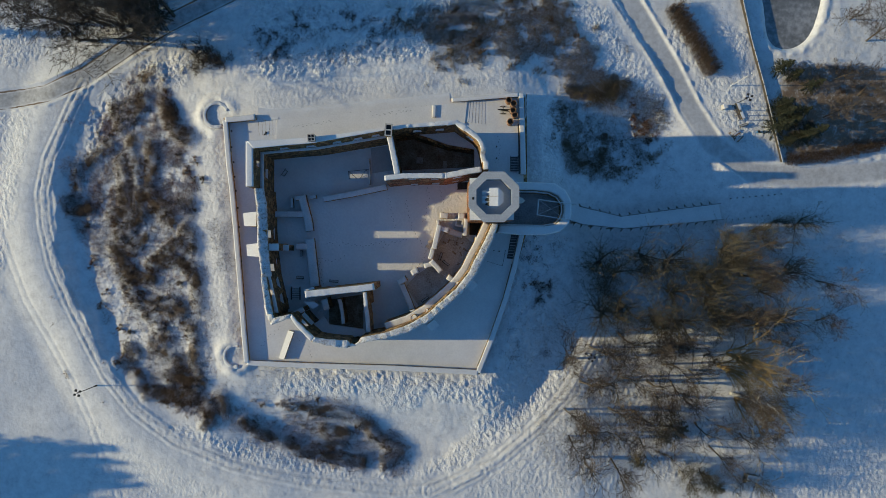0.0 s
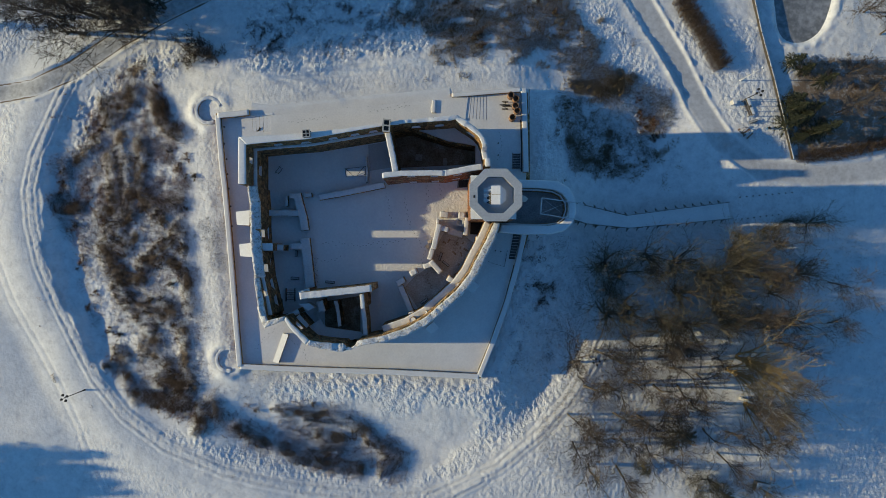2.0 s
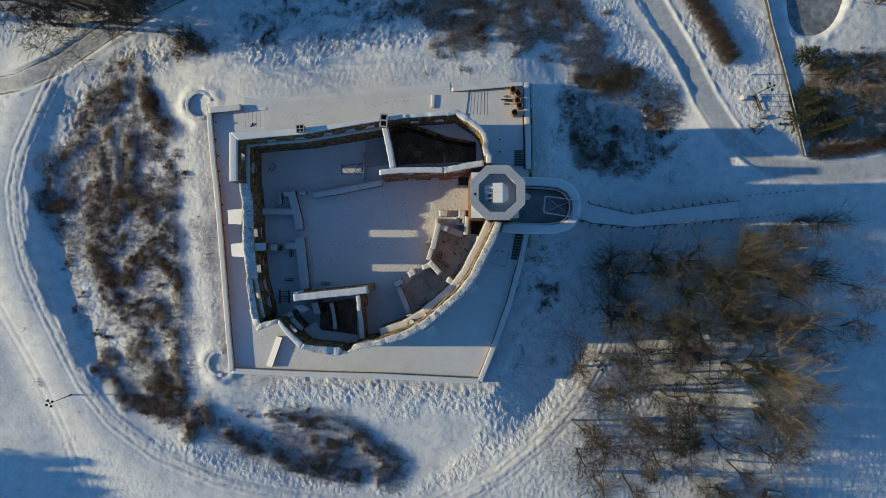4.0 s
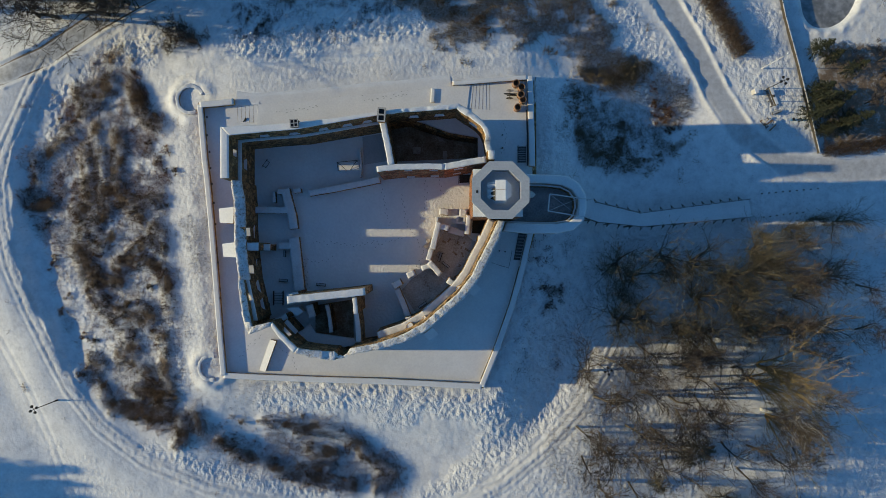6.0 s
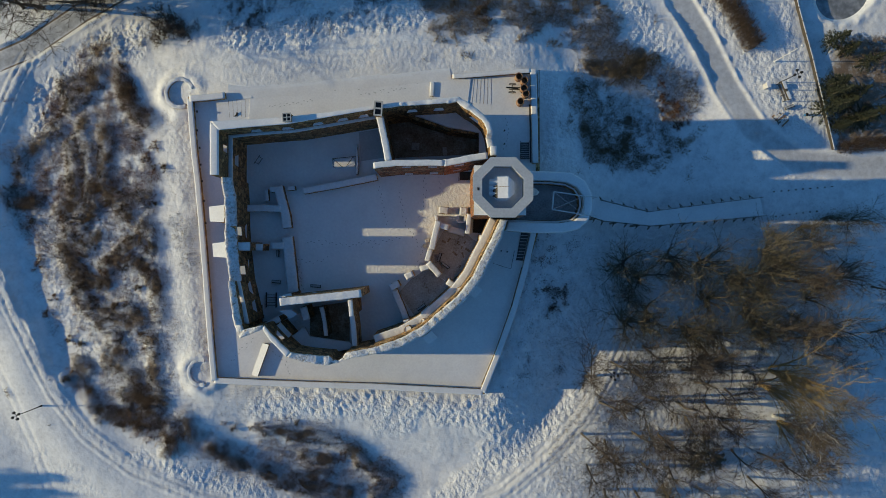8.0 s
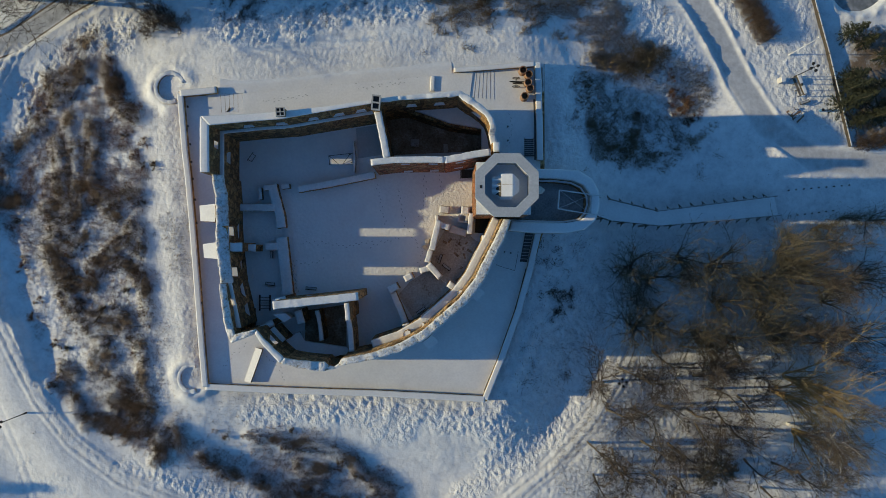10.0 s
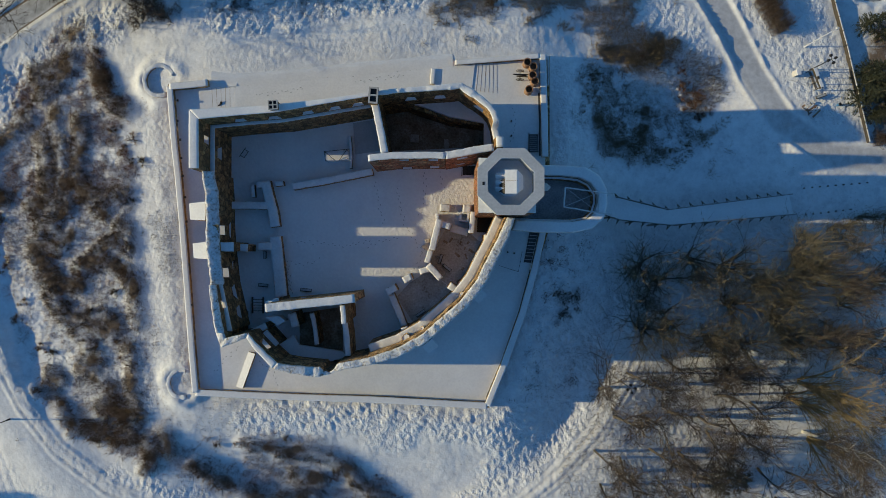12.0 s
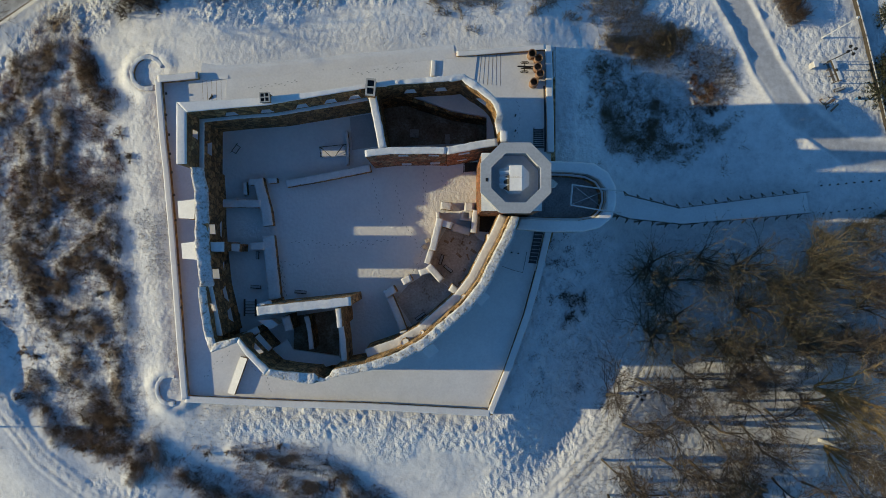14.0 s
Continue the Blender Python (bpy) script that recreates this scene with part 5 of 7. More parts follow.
# drawbridge frame of pale steel over the barbican court
ob = thing("drawbridge_frame", "pale steel frame with crossed wires above the barbican court", "steel frame")
F = [(18.45, 9.56), (23.59, 8.84), (23.44, 5.74), (18.21, 6.62)]
for name, a, b, r in (("beam", 0, 1, 0.11), ("beam", 1, 2, 0.14), ("beam", 2, 3, 0.11), ("beam", 3, 0, 0.15), ("wire", 0, 2, 0.035), ("wire", 1, 3, 0.035)):
    m = Mesh()
    m.rod((*F[a], 6.85), (*F[b], 6.85), r)
    part(name, m, STEEL, ob)

for a, b in ((1, (25.80, 8.69)), (2, (25.65, 5.55))):
    m = Mesh()
    m.rod((*F[a], 6.85), (*b, 6.3), 0.1)
    part("beam", m, STEEL, ob)

# ---- footbridge ----
NB = [(24.80, 9.17), (27.63, 8.49), (35.79, 6.57), (45.98, 7.93), (56.51, 9.29)]
SB = [(25.00, 5.82), (27.85, 4.91), (36.07, 4.11), (46.34, 5.02), (57.18, 6.05)]
deck_z = [1.6, 1.5, 1.1, 0.2, -0.9]
ob = thing("footbridge", "long wooden footbridge under snow with dark timber rails", "bridge")
m, under = Mesh(), Mesh()
for i in range(4):
    m.prism([SB[i], SB[i + 1], NB[i + 1], NB[i]], [deck_z[i] - 0.05, deck_z[i + 1] - 0.05, deck_z[i + 1] - 0.05, deck_z[i] - 0.05], [deck_z[i] + 0.12, deck_z[i + 1] + 0.12, deck_z[i + 1] + 0.12, deck_z[i] + 0.12])
    under.prism([SB[i], SB[i + 1], NB[i + 1], NB[i]], [deck_z[i] - 0.35, deck_z[i + 1] - 0.35, deck_z[i + 1] - 0.35, deck_z[i] - 0.35], [deck_z[i] - 0.06, deck_z[i + 1] - 0.06, deck_z[i + 1] - 0.06, deck_z[i] - 0.06])
beams = part("deck_beams", under, PLANK, ob)
part("snowy_deck", m, SNOW, beams, "trodden snow on the deck")
for line in (NB, SB):
    for i in range(1 if line is NB else 0, 4):
        a, b = Vector((*line[i], deck_z[i] + 1.15)), Vector((*line[i + 1], deck_z[i + 1] + 1.15))
        m = Mesh()
        m.rod(a, b, 0.11, sides=4)
        rail = part("handrail", m, DARK, ob)
        m = Mesh()
        lift = Vector((0, 0.03, 0.1))
        m.rod(a + lift, b + lift, 0.03, sides=4)
        part("rail_snow", m, SNOW, rail, "thin line of snow on the handrail")
        m = Mesh()
        m.rod(a - Vector((0, 0, 0.55)), b - Vector((0, 0, 0.55)), 0.06, sides=4)
        part("rail", m, DARK, ob)
        k = max(2, round((b - a).length / 1.9))
        for j in range(k):
            p = a.lerp(b, j / k)
            m = Mesh()
            m.box(p.x, p.y, p.z - 1.6, 0.13, 0.13, 1.66)
            stake = part("post", m, DARK, ob)
            side = 1 if line is NB else -1
            m = Mesh()
            m.rod((p.x, p.y, p.z - 0.1), (p.x - 0.2, p.y + side * 0.62, p.z - 1.25), 0.07, sides=4)
            m.rod((p.x, p.y, p.z - 1.2), (p.x - 0.23, p.y + side * 0.7, p.z - 1.2), 0.07, sides=4)
            part("brace", m, DARK, stake)
for i, t in ((0, 0.5), (1, 0.3), (1, 0.8), (2, 0.3), (2, 0.75)):
    for line in (NB, SB):
        x, y = (a + (b - a) * t for a, b in zip(line[i], line[i + 1]))
        m = Mesh()
        m.rod((x, y, -6.0), (x, y, deck_z[i] - 0.3), 0.16)
        part("pile", m, PLANK, ob)

# ---- things on the terrace ----
def gabion(x, y, z, r, h, lean):
    ob = thing("gabion", "tall brown wicker gabion with a dark open top", "gabion", "gabions at the gun", at=pose(x, y, z, lean, -lean * 0.6, 0))
    m, n = Mesh(), 14
    ring = lambda q, w: [(q * math.cos(2 * math.pi * i / n), q * math.sin(2 * math.pi * i / n), w) for i in range(n)]
    rows = [(r, 0), (r * 1.05, h * 0.5), (r, h), (r * 0.86, h), (r * 0.86, h * 0.35)]
    m.add([p for q, w in rows for p in ring(q, w)], [(k * n + i, k * n + (i + 1) % n, (k + 1) * n + (i + 1) % n, (k + 1) * n + i) for k in range(4) for i in range(n)])
    basket = part("basket", m, RUST, ob)
    m = Mesh()
    m.add(ring(r * 0.85, h * 0.36), [tuple(range(n))])
    part("fill", m, EARTH, ob, "dark earth fill")
    for w in (0.12, 0.5, 0.93):
        m = Mesh()
        m.add(ring(r * 1.02, h * w) + ring(r * 1.1, h * w + 0.03) + ring(r * 1.02, h * w + 0.1), [(k * n + i, k * n + (i + 1) % n, (k + 1) * n + (i + 1) % n, (k + 1) * n + i) for k in range(2) for i in range(n)])
        part("hoop", m, RUST, basket)


for (x, y), h in zip([(13.14, 29.67), (14.09, 28.99), (14.01, 27.70), (14.36, 26.76), (13.42, 25.38)], (2.0, 1.9, 1.8, 1.7, 2.0)):
    gabion(x, y, YARD, 0.6, h, 2)

px, py = (12.07, 27.87)
ob = thing("cannon", "small field cannon with spoked wheels on the terrace", "cannon", at=pose(px, py, YARD, 0, 0, 178))
m = Mesh()
m.rod((-1.0, 0, 0.75), (1.1, 0, 0.95), 0.17, 0.11, 10)
part("barrel", m, IRON, ob)
m = Mesh()
m.box(-0.7, 0.16, 0.35, 2.4, 0.1, 0.3)
m.box(-0.7, -0.16, 0.35, 2.4, 0.1, 0.3)
part("carriage", m, DARK, ob)
m = Mesh()
m.rod((0, -0.75, 0.6), (0, 0.75, 0.6), 0.06)
part("axle", m, IRON, ob)
for s in (-0.7, 0.7):
    m = Mesh()
    for i in range(12):
        a, b = 2 * math.pi * i / 12, 2 * math.pi * (i + 1) / 12
        m.rod((0.6 * math.cos(a), s, 0.62 + 0.6 * math.sin(a)), (0.6 * math.cos(b), s, 0.62 + 0.6 * math.sin(b)), 0.05, sides=4)
        if i % 2:
            m.rod((0, s, 0.62), (0.6 * math.cos(a), s, 0.62 + 0.6 * math.sin(a)), 0.03, sides=4)
    part("wheel", m, DARK, ob)

# stair wells beside the barbican, built shallow, their shade put into dark treads
for plan, flip in (([(13.75, 3.0), (15.1, 3.0), (14.0, -2.0), (12.85, -1.9)], 0), ([(13.53, 18.63), (15.08, 18.63), (15.09, 15.70), (13.54, 15.69)], 1)):
    ob = thing("terrace_stair", "steep stone stair with treads darkened for the shade of its well", "stairs", "terrace stairs")
    for i in range(9):
        t0, t1 = i / 9, (i + 1) / 9
        a, b = [tuple(u + (w - u) * t for u, w in zip(plan[0], plan[3])) for t in (t0, t1)]
        d, c = [tuple(u + (w - u) * t for u, w in zip(plan[1], plan[2])) for t in (t0, t1)]
        m = Mesh()
        m.prism([a, d, c, b], YARD - 0.1, YARD + 0.05 + 0.03 * (i if flip else 8 - i) + 0.02)
        part("tread", m, SHADE_STONE, ob)
        e = Mesh()
        z = YARD + 0.07 + 0.03 * (i if flip else 8 - i)
        a2 = tuple(u + (w - u) * 0.2 for u, w in zip(a, b))
        d2 = tuple(u + (w - u) * 0.2 for u, w in zip(d, c))
        e.prism([a, d, d2, a2], z, z + 0.012)
        part("tread_edge", e, SLAB, ob)
    for p, q in ((plan[0], plan[3]), (plan[1], plan[2])):
        m = Mesh()
        m.rod((*p, YARD + 1.0), (*q, YARD + 1.0), 0.035, sides=4)
        rail = part("handrail", m, IRON, ob)
        for e in (p, q):
            m = Mesh()
            m.rod((*e, YARD), (*e, YARD + 1.0), 0.035, sides=4)
            part("post", m, IRON, rail)

px, py = (-1.86, 27.73)
low_wall("wall_walk_stub", [(px + 0.15, py + 1.2), (px, py - 1.3)], 0.7, YARD, 1.92, STONE, "short wall stub across the raised walk under snow", 77, 0.1, 0.03, cap_material=SNOW)

# ---- round foundations at the terrace corners ----
for (x, y), r, a0, a1 in (((-45.86, 27.13), 2.45, 20, 300), ((-42.18, -21.72), 2.2, 70, 290)):
    ob = thing("round_foundation", "round stone foundation half buried in snow", "foundation", "round corner foundations", kind="structure")
    k = 16
    pts = [radians(a0 + (a1 - a0) * i / k) for i in range(k + 1)]
    outer = [(x + (r + 0.2) * math.cos(a), y + (r + 0.35) * math.sin(a)) for a in pts]
    inner = [(x + (r - 0.3) * math.cos(a), y + (r - 0.3) * math.sin(a)) for a in pts]
    rim = float(ground_height(x - 2.0, y)) + 0.6
    raise_wall(ob, outer, inner, -2.0, [rim] * (k + 1), STONE, ragged=0.14, seed=81, snow=0.12, over=0.05)
    m = Mesh()
    m.prism(inner, -2.0, rim - 0.6)
    part("snow_fill", m, SNOW, ob)

# ---- courtyard furniture ----
def bench(x, y, turn, length, label="dark wooden bench with snow lying on its seat", foot=YARD + 0.02):
    ob = thing("bench", label, "bench", "wooden benches", at=pose(x, y, foot, 0, 0, turn))
    m = Mesh()
    m.box(0, 0, 0.4, length, 0.5, 0.06)
    seat = part("seat", m, DARK, ob)
    m = Mesh()
    m.box(0, 0.02, 0.464, length * 0.9, 0.32, 0.07)
    part("seat_snow", m, SLAB, seat, "slab of frozen snow on the seat")
    m = Mesh()
    m.box(0, -0.24, 0.55, length, 0.05, 0.16)
    m.box(-length * 0.38, -0.24, 0.4, 0.08, 0.05, 0.2)
    m.box(length * 0.38, -0.24, 0.4, 0.08, 0.05, 0.2)
    part("backrest", m, DARK, ob)
    for s in (-1, 1):
        m = Mesh()
        m.box(s * length * 0.38, 0, 0, 0.12, 0.36, 0.42)
        part("leg", m, DARK, ob)


for (x, y), turn, length in (((-21.90, -6.45), -5, 1.8), ((0.57, -2.83), -38, 1.6), ((-0.47, -1.46), 72, 1.6), ((-3.62, -10.08), 35, 1.7), ((-28.71, -5.71), -5, 1.6), ((-28.47, -0.88), 88, 1.2)):
    bench(x, y, turn, length)

px, py = (-16.88, 14.83)
ob = thing("market_frame", "open metal frame over a snow-covered bench top", "frame", at=pose(px, py, YARD, 0, 0, 6))
m = Mesh()
m.box(0, 0, 0.75, 3.6, 1.5, 0.12)
part("table_top", m, SNOW, ob)
for x in (-1.7, 1.7):
    for y in (-0.65, 0.65):
        m = Mesh()
        m.rod((x, y, 0), (x, y, 2.0), 0.045, sides=4)
        part("leg", m, IRON, ob)
for a, b in (((-1.9, 0.75, 2), (2.2, 0.75, 2)), ((-1.8, -0.75, 2), (-1.8, 0.75, 2)), ((-1.7, 0.7, 2), (-0.4, -0.7, 1)), ((1.7, 0.7, 2), (0.2, -0.7, 1))):
    m = Mesh()
    m.rod(a, b, 0.05, sides=4)
    part("strut", m, IRON, ob)
px, py = (-31.95, 15.37)
ob = thing("trestle", "small dark metal trestle standing in the snow", "trestle", at=pose(px, py, YARD, 0, 0, 55))
for a, b in (((-0.6, -0.4, 0), (-0.6, 0, 1)), ((-0.6, 0.4, 0), (-0.6, 0, 1)), ((0.6, -0.4, 0), (0.6, 0, 1)), ((0.6, 0.4, 0), (0.6, 0, 1)), ((-0.9, 0, 1), (0.9, 0, 1)), ((-0.6, -0.4, 0.1), (0.6, -0.4, 0.1))):
    m = Mesh()
    m.rod(a, b, 0.05, sides=4)
    part("bar", m, IRON, ob)
px, py = (-29.61, -8.89)
ob = thing("ladder_rack", "wooden ladder-like rack lying by the wall", "rack", at=pose(px, py, YARD, 0, 0, 0))
for y in (-0.9, -0.45, 0, 0.45, 0.9):
    m = Mesh()
    m.box(0, y, 0.5, 1.7, 0.09, 0.09)
    part("rung", m, PLANK, ob)
for x in (-0.85, 0.85):
    m = Mesh()
    m.box(x, 0, 0, 0.1, 2.6, 0.6)
    part("rail", m, DARK, ob)
px, py = (3.27, 5.24)
ob = thing("well_kerb", "small square stone kerb rimmed with snow", "well", at=pose(px, py, YARD, 0, 0, -5))
m = Mesh()
for x, y, sx, sy in ((-0.6, 0, 0.35, 1.5), (0.6, 0, 0.35, 1.5), (0, 0.6, 0.85, 0.3), (0, -0.6, 0.85, 0.3)):
    m.box(x, y, 0, sx, sy, 1.6)
part("kerb", m, CAP, ob)
# loose stone outlines on the floor of the east range
rng = random.Random(4)
for px, py in [(2.72, 1.14), (3.41, 0.28), (2.21, -0.76), (3.08, -3.00), (3.93, 1.15), (4.45, -0.15), (1.16, 1.57), (0.30, 1.30), (3.59, -1.01), (2.48, -4.91)]:
    m = Mesh()
    m.box(0, 0, 0, rng.uniform(0.4, 1.0), rng.uniform(0.25, 0.4), 0.25)
    ob = single("stone_block", m, EARTH, "loose dark stone block on the chamber floor", "stone", "loose stones")
    ob.matrix_world = pose(px, py, YARD, 0, 0, rng.uniform(0, 180))

hatch_rail = thing("hatch_rail", "low iron rail round the cellar hatch", "railing")
spots = [(2.92, 13.54), (2.84, 11.90), (5.08, 12.00)]
for a, b in zip(spots[:-1], spots[1:]):
    m = Mesh()
    m.rod((*a, YARD + 0.95), (*b, YARD + 0.95), 0.05, sides=4)
    part("rail", m, IRON, hatch_rail)
for a in spots:
    m = Mesh()
    m.rod((*a, YARD - 0.1), (*a, YARD + 0.97), 0.05, sides=4)
    part("post", m, IRON, hatch_rail)

# a low chain barrier on the shaded terrace
barrier = thing("chain_barrier", "low dark chain between iron stakes on the terrace", "barrier")
spots = [(8.92, -2.45), (10.39, -2.96), (11.94, -3.39), (12.28, -1.75), (12.53, -0.29)]
for (ax, ay), (bx, by) in zip(spots[:-1], spots[1:]):
    m = Mesh()
    m.rod((ax, ay, YARD + 0.4), ((ax + bx) / 2, (ay + by) / 2, YARD + 0.28), 0.035, sides=4)
    m.rod(((ax + bx) / 2, (ay + by) / 2, YARD + 0.28), (bx, by, YARD + 0.4), 0.035, sides=4)
    part("chain", m, IRON, barrier)
for x, y in spots:
    m = Mesh()
    m.rod((x, y, YARD - 0.1), (x, y, YARD + 0.45), 0.05, 0.04, 6)
    part("stake", m, IRON, barrier)

# edging posts along the path beyond the footbridge
for line, count in (([(59.39, 10.42), (69.73, 11.35)], 9), ([(59.94, 6.05), (67.25, 6.97)], 7)):
    for i in range(count):
        x, y = (a + (b - a) * i / (count - 1) for a, b in zip(*line))
        z = float(ground_height(x, y))
        m = Mesh()
        m.rod((x, y, z - 0.3), (x, y, z + 0.42), 0.11, 0.1, 6)
        post = single("path_post", m, DARK, "short dark timber post edging the snowy path", "post", "path posts")
        m = Mesh()
        m.rod((x, y, z + 0.42), (x, y, z + 0.5), 0.1, 0.05, 6)
        part("snow_cap", m, SNOW, post)

# floodlights along the terrace parapets
def floodlight(x, y, z, turn):
    ob = thing("floodlight", "small dark floodlight on the terrace parapet", "floodlight", "terrace floodlights", at=pose(x, y, z, 0, 0, turn))
    m = Mesh()
    m.box(0, 0, 0, 0.1, 0.1, 0.25)
    part("bracket", m, IRON, ob)
    m = Mesh()
    m.box(0.05, 0, 0.25, 0.22, 0.34, 0.24)
    part("housing", m, IRON, ob)


for x, y in [(-42.41, 23.63), (-42.39, 20.38), (-41.95, 17.38), (-41.77, 14.47), (-41.50, 11.65), (-41.14, 8.23), (-40.87, 4.38), (-40.41, -2.46), (-40.04, -8.88)]:
    floodlight(x, y, 1.95, 0)
# chained bollards and blocks on the shaded side of the terrace
for x, y in [(10.74, 20.56), (10.74, 18.24), (10.21, -0.30), (11.25, -0.46)]:
    ob = thing("bollard", "short dark iron bollard on the terrace", "bollard", "terrace bollards", at=pose(x, y, YARD))
    m = Mesh()
    m.rod((0, 0, -0.05), (0, 0, 0.8), 0.1, 0.08, 8)
    part("shaft", m, IRON, ob)
    m = Mesh()
    m.rod((0, 0, 0.8), (0, 0, 0.92), 0.13, 0.05, 8)
    part("cap", m, IRON, ob)
for (x, y), sx, sy, sz, turn in (((-4.67, 17.80), 1.3, 1.2, 0.5, -4), ((0.41, 16.96), 0.7, 1.4, 0.4, 3), ((-2.63, 1.46), 0.7, 0.6, 0.6, 20), ((-3.14, 0.51), 0.6, 0.6, 0.5, 40)):
    m = Mesh()
    m.box(0, 0, 0, sx, sy, sz)
    single("stone_block", m, THIN, "squared stone block with thin snow", "stone", "loose stones").matrix_world = pose(x, y, YARD, 0, 0, turn)
px, py = (-35.78, 23.28)
ob = thing("timber_pile", "small dark pile of boards under a little snow", "timber pile", at=pose(px, py, YARD, 0, 0, 30))
for k in range(4):
    m = Mesh()
    m.box(0.08 * k - 0.1, 0.06 * k - 0.1, 0.06 * k, 0.8 - 0.1 * k, 0.2, 0.05, 14 * k)
    part("board", m, DARK, ob)
for (x, y), turn in (((-2.03, -15.32), 38), ((5.72, -7.24), 48)):
    ob = thing("wall_hatch", "small snow-covered hatch at the foot of the wall", "hatch", "wall hatches", at=pose(x, y, YARD, 0, 0, turn))
    m = Mesh()
    m.add([(-1, -0.8, 0), (1, -0.8, 0), (1, 0.8, 0), (-1, 0.8, 0), (-1, -0.8, 0.35), (1, -0.8, 0.35), (1, 0.8, 0.9), (-1, 0.8, 0.9)], [(0, 1, 5, 4), (1, 2, 6, 5), (2, 3, 7, 6), (3, 0, 4, 7), (4, 5, 6, 7)])
    part("cover", m, SNOW, ob)
# footprints trodden into the snow
def trail(mesh, line, z, pace=0.55, wander=0.08):
    for (ax, ay), (bx, by) in zip(line[:-1], line[1:]):
        k = int(math.dist((ax, ay), (bx, by)) / pace)
        turn = math.degrees(math.atan2(by - ay, bx - ax))
        for i in range(k):
            t = i / k
            s = 0.14 * (-1) ** i
            mesh.box(ax + (bx - ax) * t + rng.gauss(0, wander) - s * math.sin(radians(turn)), ay + (by - ay) * t + rng.gauss(0, wander) + s * math.cos(radians(turn)), z, 0.26, 0.12, 0.006, turn + rng.gauss(0, 12))


prints = Mesh()
for line in ([(-11.81, 1.52), (-16.13, 0.55), (-19.59, 1.05), (-23.92, 1.21)], [(-25.64, -1.57), (-23.04, -2.42), (-20.44, -2.06), (-19.58, -0.68)], [(-7.52, 9.75), (-6.46, 4.56), (-4.46, 1.11), (-2.98, -0.61)], [(-0.61, 12.37), (0.27, 8.91)], [(-7.49, 1.97), (-10.94, 1.09), (-12.67, 0.22)], [(-4.44, -3.21), (-3.32, -0.61), (-2.73, 1.12)], [(-25.20, -2.43), (-24.76, -5.02), (-24.40, -7.18)], [(-24.94, -3.12), (-24.50, -5.45), (-24.14, -7.61)], [(-24.68, -2.60), (-25.11, -4.59), (-24.32, -6.32)], [(-3.65, 16.25), (-3.20, 12.36), (-3.02, 8.47), (-4.04, 5.01)], [(-10.98, 10.77), (-10.27, 7.14), (-9.57, 3.69)]):
    trail(prints, line, YARD + 0.021)
for line in ([(-36.6, -19.6), (-34.6, -17.4), (-32.4, -15.2)], [(-29.4, -18.0), (-27.2, -19.6), (-26.4, -22.4)], [(10.8, 17.6), (11.6, 20.4), (10.9, 23.2)], [(-38.0, 18.0), (-37.6, 10.0), (-37.9, 8.0)]):
    trail(prints, line, YARD + 0.001)
for line in ([(-33.0, 26.3), (-20.0, 27.6), (-8.0, 28.7), (-3.0, 29.1)], [(-30.0, 24.6), (-22.0, 25.8)], [(-14.0, 26.9), (-6.0, 28.0)]):
    trail(prints, line, 1.722, 0.48, 0.12)
single("footprints", prints, SLAB, "trails of footprints trodden into the courtyard and terrace snow", "footprints", kind="stuff")

# ---- lamps, fence, boards ----
def lamp_post(x, y, h, heads, turn, label, metal):
    z = float(ground_height(x, y))
    ob = thing("lamp_post", label, "street lamp", "lamp posts", at=pose(x, y, z, 0, 0, turn))
    m = Mesh()
    m.rod((0, 0, -0.5), (0, 0, h), 0.09, 0.05, 8)
    part("pole", m, metal, ob)
    m = Mesh()
    m.rod((0, 0, -0.2), (0, 0, 0.6), 0.16, 0.14, 8)
    part("foot", m, metal, ob)
    for dx, dy in heads:
        m = Mesh()
        m.rod((0, 0, h - 0.25), (dx, dy, h), 0.04, sides=4)
        arm = part("arm", m, metal, ob)
        m = Mesh()
        m.rod((dx, dy, h - 0.15), (dx, dy, h + 0.15), 0.25, 0.18, 8)
        part("lamp_head", m, metal, arm)


px, py = (-71.56, -28.21)
lamp_post(px, py, 6.8, ((0.6, 0), (-0.6, 0), (0, 0.6), (0, -0.6)), 30, "tall four-headed lamp post beside the ring track", IRON)
px, py = (59.33, 33.68)
lamp_post(px, py, 7.6, ((0.9, 0.0),), 30, "single-armed lamp post near the garden fence", STEEL)

lamp_post(60.3, 29.9, 6.0, ((0.6, 0), (-0.6, 0), (0, 0.6), (0, -0.6)), 20, "tall four-headed lamp post beside the shelter", IRON)
lamp_post(29.4, -21.6, 6.0, ((0.6, 0), (-0.6, 0), (0, 0.6), (0, -0.6)), 10, "tall four-headed lamp post at the edge of the wood", IRON)

